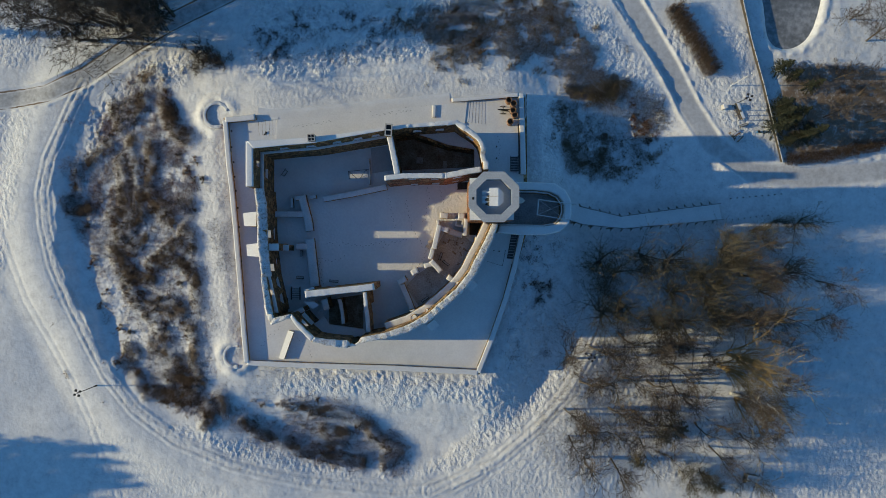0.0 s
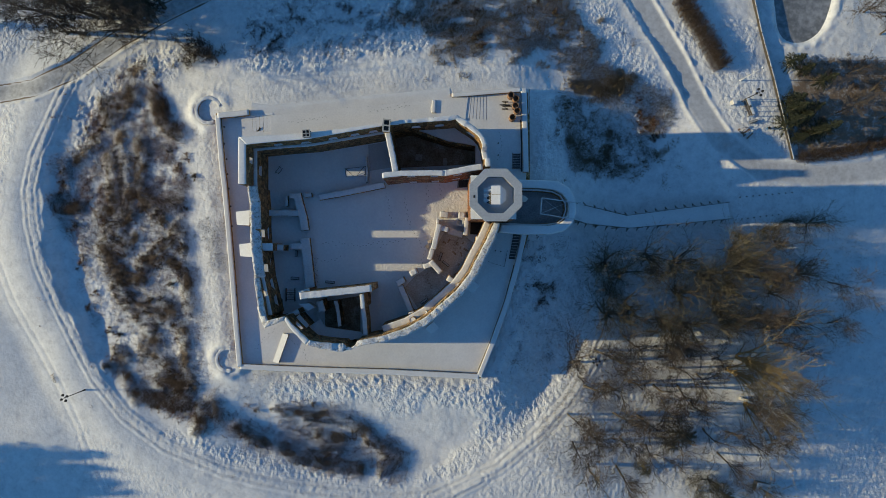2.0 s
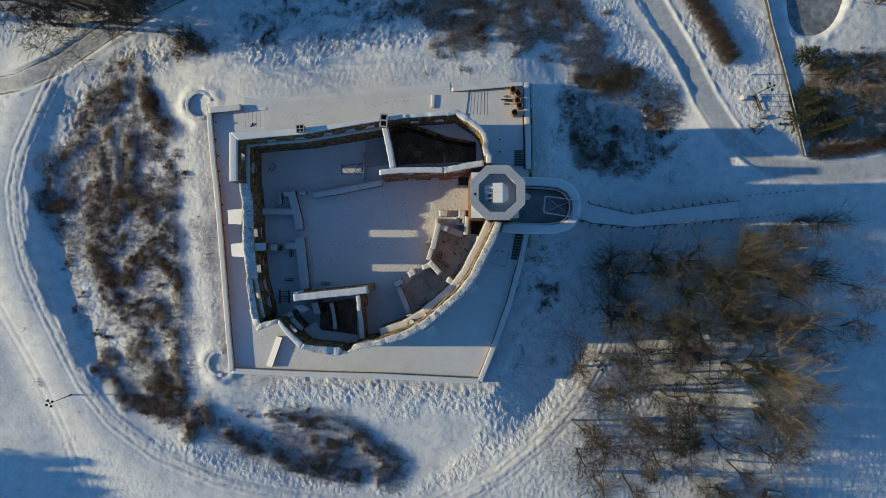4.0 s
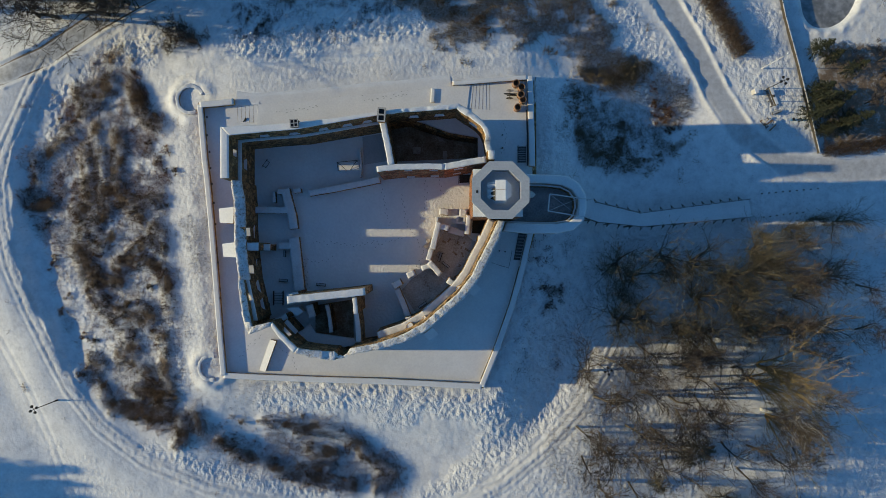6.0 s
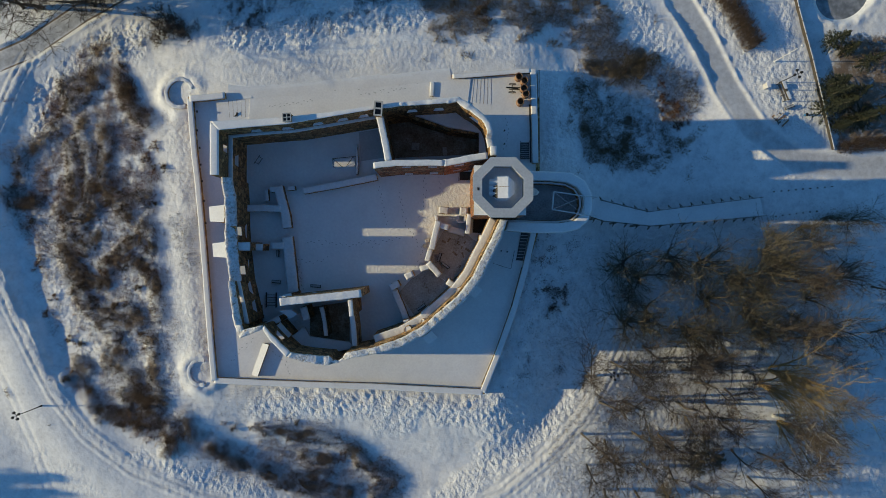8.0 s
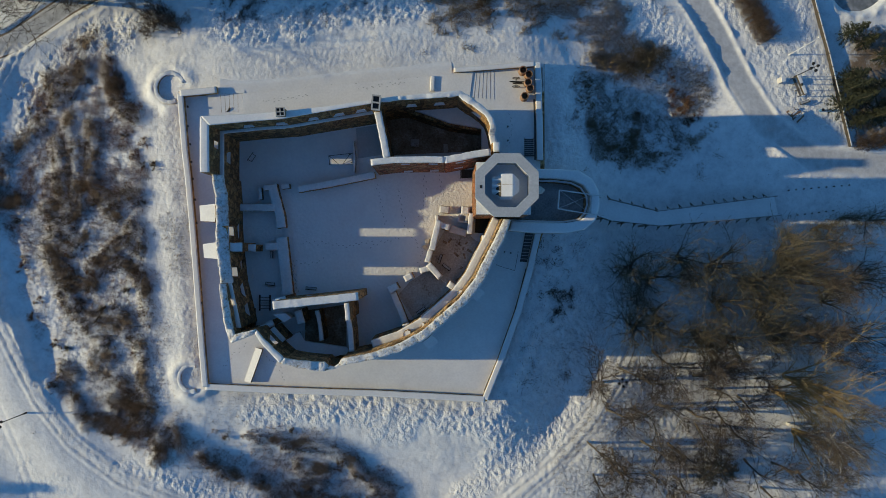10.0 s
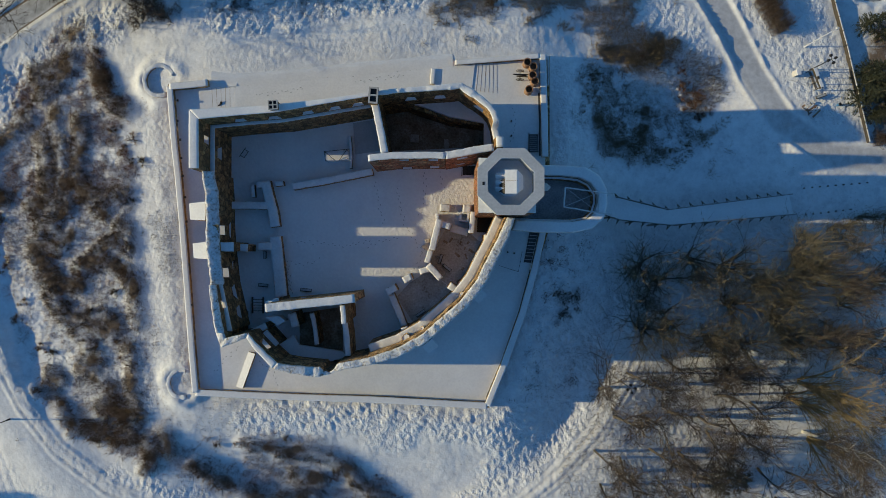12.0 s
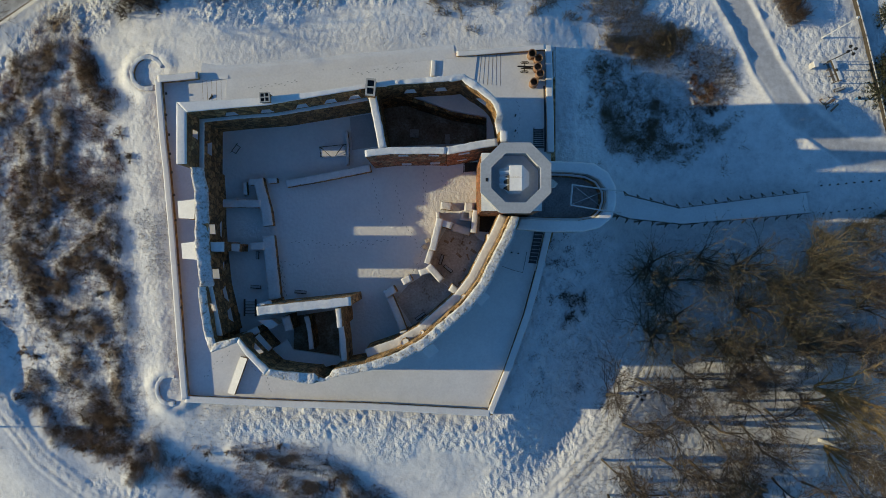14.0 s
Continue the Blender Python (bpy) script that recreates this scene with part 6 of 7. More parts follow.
LINE = [(60.42, 55.68), (63.20, 42.94), (65.75, 33.68), (69.56, 17.83)]
fence = thing("fence", "dark board fence along the garden plot dusted with snow", "fence")
for a, b in zip(LINE[:-1], LINE[1:]):
    k = max(1, round(math.dist(a, b) / 2.4))
    for i in range(k):
        p, q = [tuple(u + (w - u) * t for u, w in zip(a, b)) for t in (i / k, (i + 1) / k)]
        mx, my = (p[0] + q[0]) / 2, (p[1] + q[1]) / 2
        turn = math.degrees(math.atan2(q[1] - p[1], q[0] - p[0]))
        m = Mesh()
        m.box(mx, my, -1.7, math.dist(p, q) - 0.02, 0.06, 1.2, turn)
        board = part("panel", m, DARK, fence)
        m = Mesh()
        m.box(mx, my, -0.5, math.dist(p, q) - 0.1, 0.14, 0.06, turn)
        part("rail_snow", m, SNOW, board)
        m = Mesh()
        m.box(p[0], p[1], -1.8, 0.14, 0.14, 1.45, turn)
        part("post", m, DARK, fence)
m = Mesh()
m.prism(POND, -2.6, -2.05)
single("pond", m, ICE, "small frozen pond with grey ice", "pond", kind="structure")

px, py = (60.26, 27.99)
ob = thing("shelter", "narrow dark roofed shelter on four posts", "shelter", at=pose(px, py, float(ground_height(px, py)), 0, 0, 22))
for y in (-1.6, -0.5, 0.6, 1.6):
    m = Mesh()
    m.rod((0, y, -0.3), (0, y, 2.25), 0.07, sides=6)
    part("post", m, DARK, ob)
m = Mesh()
m.box(0.25, 0, 0.45, 0.4, 3.0, 0.07)
part("seat", m, PLANK, ob)
for y in (-0.95, 0.95):
    m = Mesh()
    m.box(0.06, y, 2.34, 0.5, 1.45, 0.07)
    part("roof_snow", m, SNOW, ob, "flat slab of snow on the roof")
m = Mesh()
m.add([(-0.34, -1.8, 2.1), (0, -1.8, 2.35), (0.34, -1.8, 2.1), (-0.34, 1.8, 2.1), (0, 1.8, 2.35), (0.34, 1.8, 2.1)], [(0, 1, 4, 3), (1, 2, 5, 4), (0, 2, 1), (3, 4, 5), (0, 3, 5, 2)])
part("roof", m, DARK, ob)
px, py = (63.75, -47.67)
ob = thing("garden_shed", "small low shed with snow on its roof", "shed", at=pose(px, py, float(ground_height(px, py)), 0, 0, -12))
m = Mesh()
m.box(0, 0, -0.3, 2.4, 1.9, 1.9)
part("walls", m, PLANK, ob)
m = Mesh()
m.add([(-1.4, -1.1, 1.6), (1.4, -1.1, 1.6), (1.4, 1.1, 1.9), (-1.4, 1.1, 1.9), (-1.4, -1.1, 1.8), (1.4, -1.1, 1.8), (1.4, 1.1, 2.1), (-1.4, 1.1, 2.1)], [(0, 1, 5, 4), (1, 2, 6, 5), (2, 3, 7, 6), (3, 0, 4, 7), (4, 5, 6, 7), (3, 2, 1, 0)])
part("roof", m, SNOW, ob)
bench(61.86, 25.47, 20, 1.7, "low bench in the snow beside the road", float(ground_height(61.86, 25.47)))
bpy.context.view_layer.update()
px, py = (57.68, 29.19)
ob = thing("utility_box", "grey utility box with a thick cap of snow", "utility box", at=pose(px, py, float(ground_height(px, py)), 0, 0, 12))
m = Mesh()
m.box(0, 0, -0.2, 0.6, 0.9, 1.5)
part("cabinet", m, PALE, ob)
m = Mesh()
m.box(0, 0, 1.302, 0.66, 0.96, 0.14)
part("snow_cap", m, SNOW, ob)
px, py = (64.8, 24.1)
ob = thing("litter_bin", "small blue litter bin standing in the snow", "bin", at=pose(px, py, float(ground_height(px, py)), 0, 0, 0))
m = Mesh()
m.rod((0, 0, -0.2), (0, 0, 0.75), 0.2, 0.24, sides=10)
part("bin_body", m, BLUE, ob)
m = Mesh()
m.rod((0, 0, 0.752), (0, 0, 0.82), 0.27, 0.2, sides=10)
part("lid", m, IRON, ob, "dark lid")
px, py = (60.3, 23.2)
ob = thing("picnic_table", "broken picnic table of weathered boards half buried in snow", "table", at=pose(px, py, float(ground_height(px, py)) + 0.05, 0, 0, 35))
for k, (x, y, z, length, turn) in enumerate(((-0.1, 0.55, 0.62, 1.9, 4), (0.05, 0.2, 0.66, 1.9, -2), (0.0, -0.2, 0.6, 1.8, 3), (0.3, -0.95, 0.4, 1.7, 9), (-0.2, 1.25, 0.38, 1.6, -5))):
    m = Mesh()
    m.box(x, y, z, length, 0.26, 0.07, turn)
    board = part("board", m, RUST if k != 2 else PLANK, ob)
    if k % 2 == 0:
        m = Mesh()
        m.box(x + 0.2, y, z + 0.072, length * 0.6, 0.2, 0.06, turn)
        part("board_snow", m, SNOW, board)
for x in (-0.7, 0.7):
    m = Mesh()
    m.rod((x, -1.0, -0.2), (x, 0.35, 0.62), 0.06, sides=4)
    m.rod((x, 1.3, -0.2), (x, -0.05, 0.62), 0.06, sides=4)
    part("leg_frame", m, DARK, ob)


# ---- plants ----
def grow(rng, mesh_limbs, mesh_twigs, base, way, length, radius, level, spread, twig, twigs):
    """A limb of three bends with side limbs, and twigs on the outer levels."""
    p, d = Vector(base), Vector(way).normalized()
    pieces = 3 if level else 2
    for i in range(pieces):
        d = (d + Vector((rng.gauss(0, 1), rng.gauss(0, 1), rng.gauss(0, 0.6))) * (0.11 if level > 1 else 0.17) + Vector((0, 0, 0.05))).normalized()
        q = p + d * length / pieces
        r0, r1 = max(0.02, radius * (1 - i / (pieces + 0.6))), max(0.014, radius * (1 - (i + 1) / (pieces + 0.6)))
        if level:
            mesh_limbs.rod(p, q, max(0.042, r0), max(0.02, r1), 4 if level > 1 else 3, caps=False)
        else:
            mesh_twigs.spike(p, q + d * 0.25, r0)
        if level > 0 and (i > 0 or level < 3):
            for _ in range(rng.choice((2, 3, 3))):
                side = Vector((rng.gauss(0, 1), rng.gauss(0, 1), rng.gauss(0, 0.35)))
                side = (side - d * side.dot(d)).normalized()
                grow(rng, mesh_limbs, mesh_twigs, p.lerp(q, rng.random()), d * (1 - spread) + side * spread + Vector((0, 0, 0.12)), length * rng.uniform(0.42, 0.66), r1 * 0.68, level - 1, spread, twig, twigs)
        if level <= 1:
            for _ in range(twigs - 2 if level else twigs - 1):
                s = p.lerp(q, rng.random())
                side = Vector((rng.gauss(0, 1), rng.gauss(0, 1), rng.gauss(0.2, 0.5))).normalized()
                mesh_twigs.spike(s, s + (d * 0.7 + side * 0.65) * rng.uniform(0.35, 1.1) * twig, 0.0165)
        p = q


def tree_model(seed, height, spread, bark, twig_material, label, twigs=5, splay=0.45, name="bare_tree", stems=1, lean=(0, 0), stout=0.02):
    rng = random.Random(seed)
    ob = thing(name, label, "tree", "bare trees", at=pose(0, 0, -500))
    limbs, twig_mesh = Mesh(), Mesh()
    for k in range(stems):
        way = Vector((lean[0] + rng.gauss(0, 0.1), lean[1] + rng.gauss(0, 0.1), 1)) if stems == 1 else Vector((lean[0] + rng.gauss(0, splay), lean[1] + rng.gauss(0, splay), 1))
        grow(rng, limbs, twig_mesh, (0, 0, -0.5), way, height * (0.72 if stems == 1 else 0.62), stout * height * (1 if stems == 1 else 0.6), 3 if stems == 1 else 2, spread, 0.068 * height, twigs)
    part("trunk", limbs, bark, ob)
    part("crown", twig_mesh, twig_material, ob)
    return ob


def shrub_model(seed, r, h, material, label, stems=26, name="bare_shrub", twig=0.0165):
    rng = random.Random(seed)
    m = Mesh()
    lobes = [(rng.gauss(0, 0.45) * r, rng.gauss(0, 0.45) * r, rng.uniform(0.35, 0.8)) for _ in range(4)]
    for _ in range(stems):
        a, out = rng.uniform(0, 2 * math.pi), r * rng.random() ** 0.6
        lx, ly, size = rng.choice(lobes)
        foot = Vector((lx + 0.2 * out * math.cos(a), ly + 0.2 * out * math.sin(a), -0.15))
        tip = Vector((lx + size * out * math.cos(a), ly + size * out * math.sin(a), h * rng.uniform(0.4, 1.0)))
        m.spike(foot, tip, 0.024)
        for _ in range(10):
            s = foot.lerp(tip, rng.uniform(0.25, 0.97))
            e = s + Vector((rng.gauss(0, 1), rng.gauss(0, 1), rng.gauss(0.4, 0.5))).normalized() * rng.uniform(0.3, 0.8)
            m.spike(s, e, twig)
    ob = single(name, m, material, label, "shrub", "bare shrubs")
    ob.matrix_world = pose(0, 0, -500)
    return ob


def fir_model(seed, height, r, label, whorls=4.5, sprays=12, needle=0.07, needles=None, name="fir_tree", taper=1.1):
    rng = random.Random(seed)
    ob = thing(name, label, "tree", "evergreen trees", at=pose(0, 0, -500))
    m = Mesh()
    m.rod((0, 0, -0.3), (0, 0, height), 0.16, 0.02, 6)
    part("trunk", m, BARK, ob)
    m = Mesh()
    k = int(height * whorls)
    for i in range(k):
        z = height * (0.08 + 0.9 * i / k)
        reach = r * (1 - (i / k) ** taper) * rng.uniform(0.75, 1.1) + 0.15
        for _ in range(3):
            a = rng.uniform(0, 2 * math.pi)
            tip = Vector((reach * math.cos(a), reach * math.sin(a), z - 0.25 * reach))
            root = Vector((0, 0, z))
            m.spike(root, tip, 0.04)
            for _ in range(sprays):
                s = root.lerp(tip, rng.uniform(0.2, 1))
                m.spike(s, s + Vector((rng.gauss(0, 1), rng.gauss(0, 1), -0.25)).normalized() * rng.uniform(0.2, 0.5) * (0.5 + 0.5 * reach / r), needle)
    part("foliage", m, needles or NEEDLE, ob)
    return ob


def place(model, x, y, turn, size, lift=0.0):
    z = float(ground_height(x, y)) + lift
    ob = copy_thing(model, pose(x, y, z, 0, 0, turn))
    ob.scale = (size, size, size)
    return ob


def discard(models):
    for ob in models:
        for o in [*ob.children_recursive, ob]:
            bpy.data.objects.remove(o)


rng = random.Random(12)
TREES = {
    "brown": [tree_model(31 + i, 13.0, 0.62, BARK, TWIG, "tall bare deciduous tree with fine brown twigs", 5) for i in range(3)],
    "olive": [tree_model(41 + i, 12.5, 0.52, BARK, OLIVE, "bare many-stemmed tree with dense olive-brown twigs", 5, 0.42, stems=6) for i in range(4)],
    "sparse": [tree_model(46 + i, 11.0, 0.52, BARK, OLIVE, "thin bare tree with olive-brown twigs", 4, 0.4, stems=5, stout=0.027) for i in range(3)],
    "gold": [tree_model(51 + i, 12.0, 0.48, OLIVE, GOLD, "bare willow with golden yellow twigs", 5) for i in range(2)],
    "leaning gold": [tree_model(56, 17.0, 0.42, GOLD, GOLD, "tall bare willow with golden limbs, leaning over", 5, 0.22, stems=6, lean=(0.4, -0.06))],
    "drooping gold": [tree_model(57, 17.0, 0.42, GOLD, GOLD, "bare willow with golden-brown limbs, leaning out", 5, 0.2, stems=5, lean=(0.3, -0.3))],
    "birch": [tree_model(61, 20.0, 0.4, BIRCH, TWIG, "bare birch with white bark", 7, lean=(0.0, 0.22))],
    "slim": [tree_model(71 + i, 14.0, 0.5, BARK, TWIG, "slender bare tree with a thin crown", 3, stout=0.019) for i in range(3)],
    "distant": [tree_model(91, 13.0, 0.55, BARK, TWIG, "bare deciduous tree at the edge of the snowfield", 3, 0.3, stems=2)],
    "far fir": [fir_model(83, 8.0, 2.4, "dark green fir at the edge of the snowfield", 3.0, 5, 0.16)],
    "great": [tree_model(95 + i, 15.0, 0.6, BARK, TWIG, "large bare deciduous tree with a dense dark crown beside the road", 6, stout=0.022) for i in range(2)],
    "fir": [fir_model(81, 7.0, 2.2, "dark green fir", 5.5, 20, 0.055), fir_model(82, 9.0, 2.6, "dark green fir", 5.0, 20, 0.055)],
    "juniper": [fir_model(85, 7.0, 3.0, "broad dark olive evergreen standing among bare trees", 5.0, 22, 0.05, OLIVE, "evergreen_tree", 3.0)],
}


def plant(kind, spots, low, high):
    for x, y in spots:
        place(rng.choice(TREES[kind]), x, y, rng.uniform(0, 360), rng.uniform(low, high))


plant("sparse", [(33.18, -2.42), (36.41, -5.07), (41.59, -1.04), (46.20, -2.77), (32.95, -13.13), (36.98, -10.83), (43.32, -13.71)], 1.15, 1.4)
plant("sparse", [(59.45, -4.49), (48.50, -14.86), (58.30, 0.12)], 1.1, 1.4)
plant("sparse", [(57.0, -8.0), (62.0, -4.0), (66.0, -9.0), (69.0, -14.0), (63.0, -14.5), (71.0, -5.0)], 0.9, 1.15)
plant("sparse", [(53.11, -5.07), (47.35, -9.10), (54.61, -10.48)], 1.1, 1.35)
plant("slim", [(60.96, -5.47), (63.19, -11.61), (56.49, -14.40), (62.63, -16.08), (59.84, -1.56)], 0.8, 1.05)
plant("brown", [(77.70, -6.59), (77.70, -14.96)], 0.77, 1.09)
plant("olive", [(64.20, 4.08), (68.74, 5.78), (73.27, 5.22), (59.66, 2.38), (66.47, 1.81)], 0.55, 0.8)
plant("slim", [(25.93, -22.96), (30.32, -20.21), (34.71, -21.86), (39.11, -19.66), (43.50, -21.86), (46.80, -19.66), (28.12, -27.35), (32.52, -27.35), (37.46, -26.80), (42.40, -27.35), (47.35, -27.35), (24.83, -32.85), (29.22, -33.94), (34.16, -32.85), (39.11, -33.40), (25.93, -38.34), (30.87, -38.34), (35.81, -38.34), (40.21, -39.44), (29.22, -42.73), (34.71, -43.28), (51.19, -25.16), (50.09, -30.65), (44.05, -30.10), (45.70, -24.06), (28.67, -36.14)], 0.8, 1.2)
zone = [(28.81, 0.11), (55.82, 2.36), (69.32, 0.11), (68.20, -17.89), (29.93, -17.89)]
for _ in range(7):
    x, y = rng.uniform(33, 68), rng.uniform(-18, 2)
    if inside(np.array(x), np.array(y), zone):
        place(rng.choice(TREES["olive"] + TREES["slim"]), x, y, rng.uniform(0, 360), rng.uniform(0.55, 0.8))
for kind, (x, y), size in zip(("leaning gold", "leaning gold", "drooping gold", "birch"), [(58.8, -21.6), (57.0, -24.2), (60.6, -30.9), (60.02, -30.07)], (1.25, 1.0, 1.0, 1.0)):
    place(TREES[kind][0], x, y, 0, size)
plant("brown", [(67.65, -18.87), (54.26, -22.22), (64.86, -35.61)], 0.66, 0.92)
plant("slim", [(63.5, -22.6), (66.8, -27.0), (61.8, -38.2), (57.2, -36.8), (55.4, -41.0), (52.6, -36.2), (47.2, -17.6), (41.0, -16.6), (36.2, -17.2)], 0.8, 1.05)
plant("juniper", [(47.3, -36.6)], 1.0, 1.05)
plant("juniper", [(40.0, -43.6), (56.0, -48.6), (45.2, -38.6)], 0.65, 0.8)
plant("olive", [(53.57, -46.59), (63.69, -47.71), (51.32, -48.28)], 0.55, 0.75)
plant("great", [(-66.4, 46.4), (-71.8, 43.3), (-62.0, 43.6), (-68.5, 50.4), (-75.5, 43.2), (-61.0, 48.5), (-78.2, 47.0), (-57.0, 52.0), (-63.5, 54.0), (-69.5, 46.6), (-73.5, 51.0), (-58.4, 45.4), (-55.5, 48.0)], 1.05, 1.3)
# the last three stand at the view's edge, added to shade the road and bank
plant("fir", [(-63.63, 48.92), (-62.00, 47.83), (-60.5, 51.2), (-66.8, 53.0), (-72.0, 54.0)], 1.5, 1.8)
plant("fir", [(-57.6, 47.0), (-61.0, 44.6)], 1.1, 1.3)
plant("fir", [(68.71, 29.27), (70.42, 25.84), (73.85, 23.55), (67.56, 24.69), (69.85, 21.84), (74.99, 33.27), (71.56, 35.55), (69.0, 37.0), (68.6, 27.4), (71.4, 27.4), (72.6, 22.6)], 0.75, 1.1)
plant("brown", [(87.33, 42.88), (83.95, 47.38), (85.64, 31.62), (80.57, 35.00), (87.33, 26.00), (78.32, 27.12)], 0.61, 0.92)
# woods outside the view, which shade the corners of the snowfield
for kind, x0, x1, y0, y1, count, low, high in (
        ("far fir", -166, -150, -66, -41.0, 46, 2.7, 3.1),
        ("far fir", -105, -103, 44.6, 45.0, 2, 0.9, 1.1), ("distant", -84, -50, 55, 66, 14, 1.2, 1.6), ("far fir", -66, -20, 62, 74, 14, 1.0, 1.5),
        ("distant", 98, 112, -55, 10, 14, 0.8, 1.2)):
    for _ in range(count):
        place(rng.choice(TREES[kind]), rng.uniform(x0, x1), rng.uniform(y0, y1), rng.uniform(0, 360), rng.uniform(low, high))

SHRUBS = {
    "brown": [shrub_model(101 + i, 1.5, 1.2, SCRUB, "bare brown shrub standing in snow", 26, twig=0.03) for i in range(4)],
    "red": [shrub_model(111 + i, 1.4, 1.05, RED, "bare russet shrub standing in snow", 24, twig=0.028) for i in range(3)],
    "dark": [shrub_model(121 + i, 1.9, 2.0, TWIG, "dense dark leafless shrub", 40, twig=0.022) for i in range(2)],
    "olive": [shrub_model(131 + i, 1.8, 1.1, WEED, "olive-brown leafless shrub in the moat", 18) for i in range(3)],
}


def scatter(zone, kinds, count, low, high, fit=0.5, seed=1):
    xs, ys = [p[0] for p in zone], [p[1] for p in zone]
    made = 0
    for _ in range(count * 12):
        x, y = rng.uniform(min(xs), max(xs)), rng.uniform(min(ys), max(ys))
        if made >= count:
            break
        if not inside(np.array(x), np.array(y), zone) or lattice(x, y, 6.0, seed) < fit * rng.uniform(0.7, 1.2):
            continue
        place(rng.choice(SHRUBS[rng.choice(kinds)]), x, y, rng.uniform(0, 360), rng.uniform(low, high))
        made += 1


def clumps(spots, kinds, each, reach, low, high):
    for x, y in spots:
        for _ in range(each):
            place(rng.choice(SHRUBS[rng.choice(kinds)]), x + rng.gauss(0, reach), y + rng.gauss(0, reach * 0.8), rng.uniform(0, 360), rng.uniform(low, high))


def rank(lines, kinds, step, wander, low, high):
    """Shrubs crowding along lines."""
    for line in lines:
        for (ax, ay), (bx, by) in zip(line[:-1], line[1:]):
            far = math.dist((ax, ay), (bx, by))
            for k in range(max(1, round(far / step))):
                t = (k + rng.random()) * step / max(far, step)
                ob = place(rng.choice(SHRUBS[rng.choice(kinds)]), ax + (bx - ax) * t + rng.gauss(0, wander), ay + (by - ay) * t + rng.gauss(0, wander), rng.uniform(0, 360), rng.uniform(low, high))


rank(BANDS_NORTHWEST + BANDS_WEST, ("brown", "brown", "brown", "red"), 2.1, 0.5, 0.6, 1.0)
rank(BANDS_SOUTHWEST, ("brown", "brown", "red"), 2.1, 0.5, 0.6, 1.0)
rank(BANDS_SOUTH, ("brown", "brown", "red"), 1.7, 0.75, 0.4, 0.75)
rank(BANDS_THIN, ("red", "brown"), 3.0, 0.9, 0.45, 0.85)
rank(BANDS_MOAT, ("olive",), 1.5, 0.6, 0.65, 1.0)
rank([[(24.81, 28.86), (26.26, 25.70), (27.00, 22.99), (28.09, 20.10)], [(29.91, 18.66), (32.80, 19.21), (35.50, 20.85)], [(30.09, 17.12), (36.42, 15.97), (40.49, 16.53)]], ("olive",), 1.5, 0.6, 0.7, 1.1)
rank([[(39.34, 29.22), (40.70, 26.53), (42.68, 24.73)], [(41.60, 25.18), (45.21, 22.94)]], ("red",), 1.4, 0.7, 0.6, 0.9)
clumps([(38.73, 30.30), (39.55, 27.61), (40.72, 24.92), (42.24, 22.58)], ("red",), 2, 0.7, 0.4, 0.7)
scatter(NORTH_SCRUB, ("brown", "olive"), 20, 0.7, 1.0, 0.25, 23)
scatter(GARDEN, ("dark", "brown"), 16, 0.6, 1.0, 0.25, 26)
for (x, y), s in zip([(-51.55, 39.59), (-49.23, 39.01), (-46.91, 37.85), (-49.23, 40.75), (-45.17, 39.01), (-48.07, 37.27), (18.11, -7.43), (20.43, -8.94), (22.18, -8.24), (19.27, -10.91), (-35.88, 42.49), (-32.97, 41.33), (-30.65, 47.72), (-28.91, 45.40), (-34.14, 40.17), (-19.04, 47.72)], (1.5, 1.7, 1.6, 1.4, 1.3, 1.5, 0.9, 1.1, 0.8, 0.7, 0.6, 0.7, 0.6, 0.7, 0.5, 0.6)):
    place(rng.choice(SHRUBS["dark"]), x, y, rng.uniform(0, 360), s)
def hedge(line, wide, low, high, count, material, label):
    m = Mesh()
    for (ax, ay), (bx, by) in zip(line[:-1], line[1:]):
        far = math.dist((ax, ay), (bx, by))
        nx, ny = (by - ay) / far, (ax - bx) / far
        for _ in range(int(count * far)):
            t, side = rng.random(), max(-wide, min(wide, rng.gauss(0, wide * 0.55)))
            x, y = ax + (bx - ax) * t + nx * side, ay + (by - ay) * t + ny * side
            p = Vector((x, y, -1.6))
            q = p + Vector((rng.gauss(0, 0.3), rng.gauss(0, 0.3), rng.uniform(low, high)))
            m.spike(p, q, 0.03)
            for _ in range(5):
                s = p.lerp(q, rng.uniform(0.4, 1))
                m.spike(s, s + Vector((rng.gauss(0, 0.3), rng.gauss(0, 0.3), rng.uniform(0.1, 0.4))), 0.022)
    single("hedge", m, material, label, "hedge", "garden hedges")


hedge([(47.30, 50.08), (49.04, 46.96), (51.01, 44.07), (52.74, 41.17), (54.13, 38.86), (55.75, 36.20)], 1.9, 1.3, 2.1, 125, SCRUB, "dense brown leafless hedge beside the road")
hedge([(70.59, 18.46), (77.33, 18.93), (84.29, 20.32), (91.03, 21.94)], 1.2, 0.6, 1.3, 80, SCRUB, "low brown leafless hedge along the garden bank")
discard([m for k in TREES.values() for m in k] + [m for k in SHRUBS.values() for m in k])

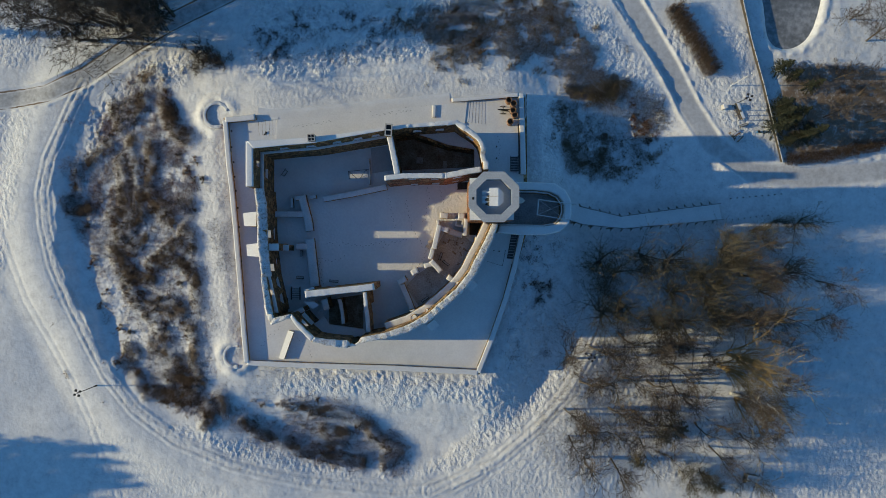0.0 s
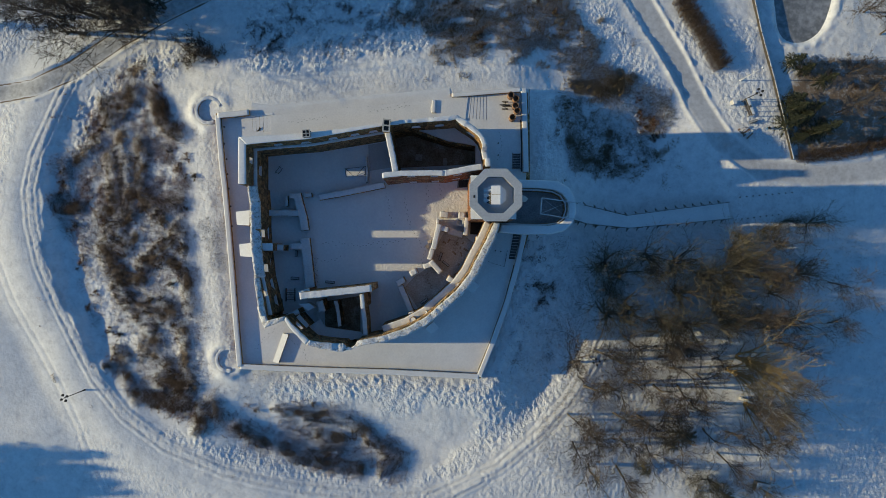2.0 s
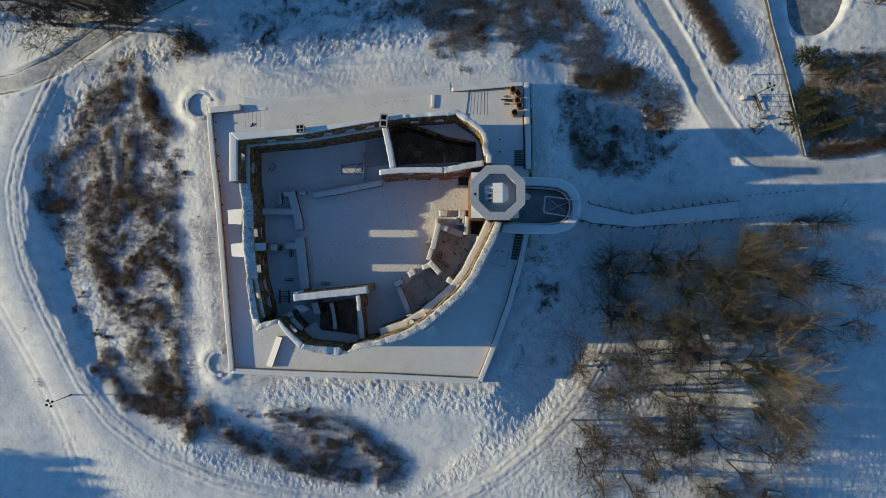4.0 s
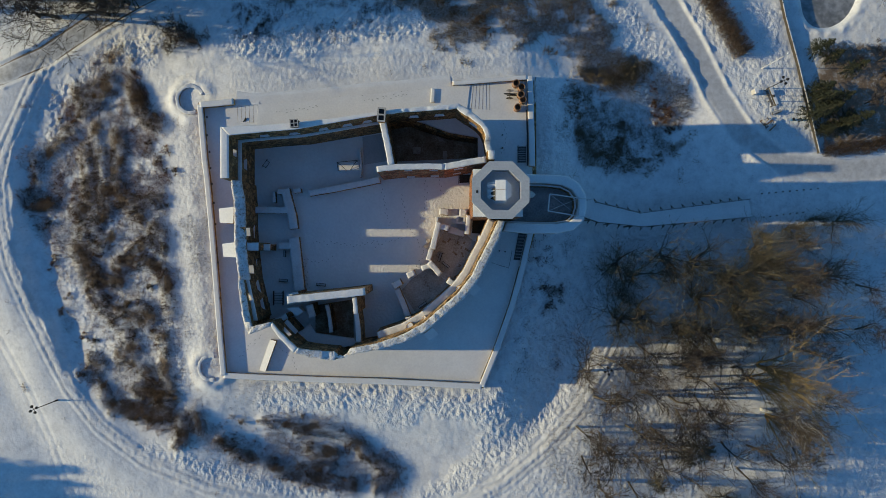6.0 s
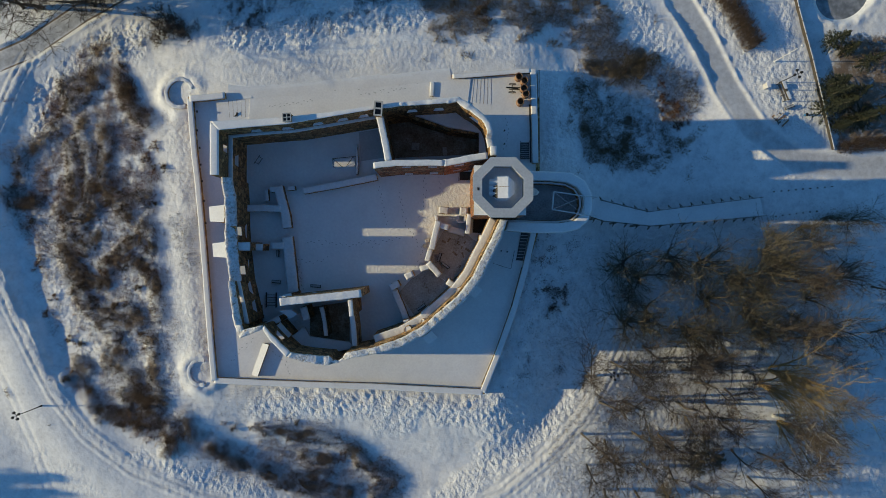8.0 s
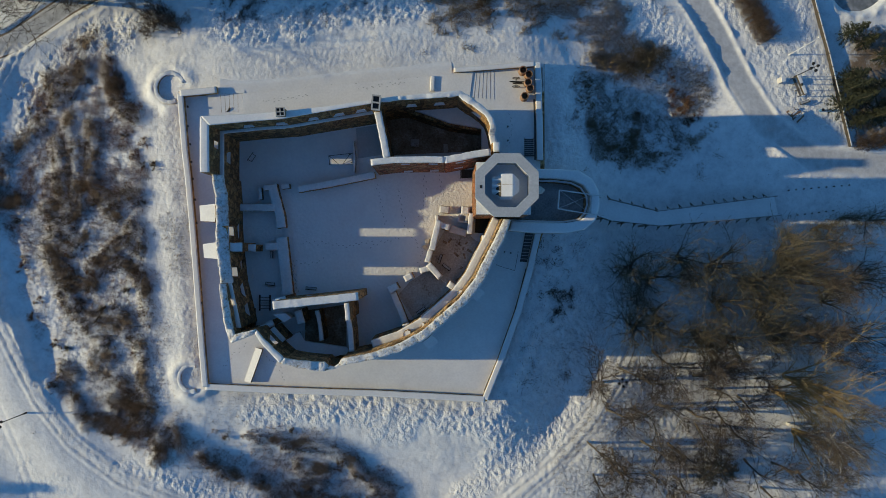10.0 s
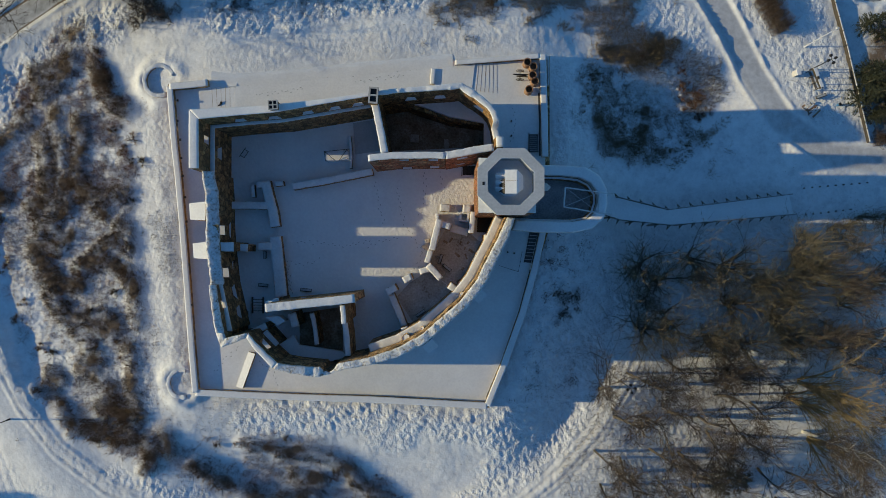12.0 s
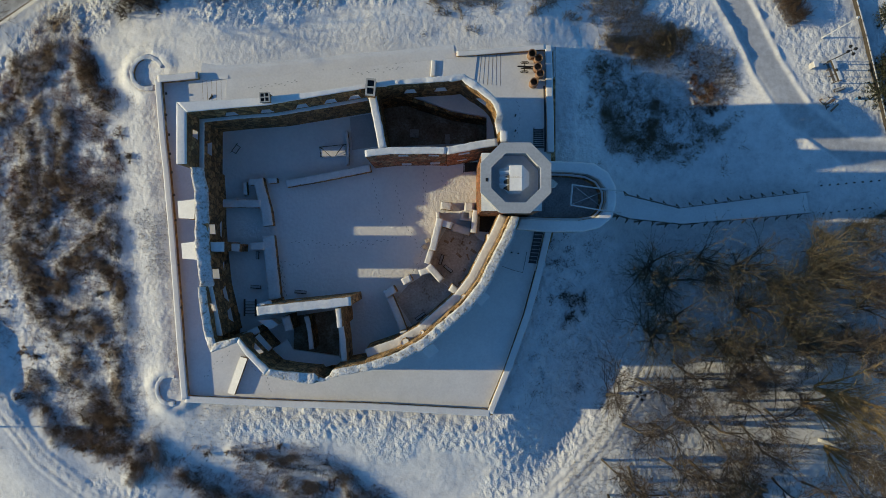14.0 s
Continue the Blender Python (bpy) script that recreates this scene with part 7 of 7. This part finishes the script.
# dry grass and thicket stems standing out of the snow
def spikes(name, material, foot, tip, radius):
    """A mesh of thin three-sided stems from foot to tip."""
    n = len(foot)
    way = tip - foot
    way /= np.linalg.norm(way, axis=1)[:, None]
    u = np.cross(way, [0.83, 0.31, 0.46])
    u *= radius / np.linalg.norm(u, axis=1)[:, None]
    w = np.cross(way, u)
    co = np.stack([foot + u, foot - u * 0.5 + w * 0.87, foot - u * 0.5 - w * 0.87, tip], 1).reshape(-1, 3)
    tris = (np.arange(n)[:, None, None] * 4 + np.array([[0, 1, 3], [1, 2, 3], [2, 0, 3]])).reshape(-1, 3)
    me = bpy.data.meshes.new(name)
    me.vertices.add(n * 4)
    me.vertices.foreach_set("co", co.ravel())
    me.loops.add(tris.size)
    me.loops.foreach_set("vertex_index", tris.ravel())
    me.polygons.add(len(tris))
    me.polygons.foreach_set("loop_start", np.arange(len(tris)) * 3)
    me.materials.append(material)
    me.update(calc_edges=True)
    return me


def standing(name, zones, material, label, low, high, lean, radius, patch, least, seed, crowd=0.0, reach=1.9):
    """Stems over the zones, in patches, crowding along the lines of shrubs where crowd is given."""
    feet, tips = [], []
    for zone, count in zones:
        xs, ys = [p[0] for p in zone], [p[1] for p in zone]
        x = np.random.uniform(min(xs) - 3, max(xs) + 3, count)
        y = np.random.uniform(min(ys) - 3, max(ys) + 3, count)
        d = np.where(inside(x, y, zone), 1, -1) * far_from(x, y, zone + zone[:1])
        thick = lattice(x, y, patch, seed) * 0.6 + lattice(x, y, patch * 0.35, seed + 1) * 0.4 + np.clip(d, -3, 1) * 0.12 + crowd * (np.exp(-(near_bands(x, y) / reach) ** 2) - 0.5)
        keep = thick > least
        x, y = x[keep], y[keep]
        z = ground_height(x, y)
        h = np.random.uniform(low, high, len(x))
        feet.append(np.stack([x, y, z - 0.1], 1))
        tips.append(np.stack([x + np.random.normal(0, lean, len(x)) * h, y + np.random.normal(0, lean, len(x)) * h, z + h], 1))
    tagged(new(name, spikes(name, material, np.concatenate(feet), np.concatenate(tips), radius)), label, "undergrowth", kind="stuff")


NORTHWEST_SCRUB = [(-72, 20), (-68, 28), (-60, 35), (-56, 33), (-52, 22), (-51, 10), (-64, 6), (-73, 10)]
standing("dry_grass", ((WEST_SCRUB, 16000), (SOUTH_SCRUB, 9000), (NORTH_SCRUB, 9000), (MOAT_SCRUB, 6000), (WOOD, 9000)), STRAW, "dry straw-coloured grass standing out of the snow", 0.3, 0.8, 0.5, 0.022, 5.0, 0.58, 31)
EDGE_WEST = [(-49.48, 24.88), (-43.96, 23.79), (-42.29, 4.46), (-41.73, -6.58), (-40.62, -17.63), (-38.96, -22.05), (-42.27, -23.15), (-45.37, -13.21), (-46.48, 0.04), (-47.82, 12.19)]
EDGE_SOUTH = [(-50.20, -23.26), (-40.22, -23.25), (-24.69, -24.90), (-9.16, -25.99), (-9.16, -28.77), (-26.91, -28.78), (-40.22, -29.35), (-48.53, -28.80)]
standing("edge_grass", ((EDGE_WEST, 26000), (EDGE_SOUTH, 5000)), STRAW, "short dry grass standing out of thin snow beside the terrace", 0.12, 0.35, 0.7, 0.02, 2.5, 0.5, 71)
standing("thicket", ((WEST_SCRUB, 280000), (NORTHWEST_SCRUB, 50000), (SOUTH_SCRUB, 105000)), SCRUB, "brown thicket of thin bare stems", 0.35, 1.3, 0.6, 0.03, 2.0, 0.62, 20, 1.0, 1.7)
standing("olive_thicket", ((NORTH_SCRUB, 60000), (MOAT_SCRUB, 20000), (WOOD, 3000)), WEED, "olive-brown thicket of thin bare stems", 0.4, 1.0, 0.85, 0.025, 2.4, 0.45, 20)
standing("russet_thicket", ((WEST_SCRUB, 84000), (NORTHWEST_SCRUB, 40000), (SOUTH_SCRUB, 30000), (MOAT_SCRUB, 3000)), RED, "russet thicket of thin bare stems", 0.25, 0.9, 0.7, 0.021, 2.6, 0.42, 51, 0.22, 2.6)
MOAT_EAST = [(11.32, 2.48), (28.41, 3.07), (30.18, -6.96), (29.00, -17.57), (20.75, -24.64), (11.91, -24.05), (13.68, -14.03)]
BANK_NORTH = [(-41.10, 43.08), (-30.65, 49.46), (-16.72, 50.04), (-7.43, 44.24), (-9.75, 38.43), (-26.01, 38.43), (-38.78, 37.27)]
standing("bank_tufts", ((MOAT_EAST, 20000), (BANK_NORTH, 26000)), TWIG, "small dark tufts of dead weeds in the snow", 0.25, 0.6, 0.7, 0.03, 1.1, 0.66, 61)
standing("wood_undergrowth", ((WOOD_SOUTH, 16000),), SCRUB, "thin brown undergrowth beneath the bare trees", 0.25, 0.7, 0.9, 0.02, 5.0, 0.44, 91)
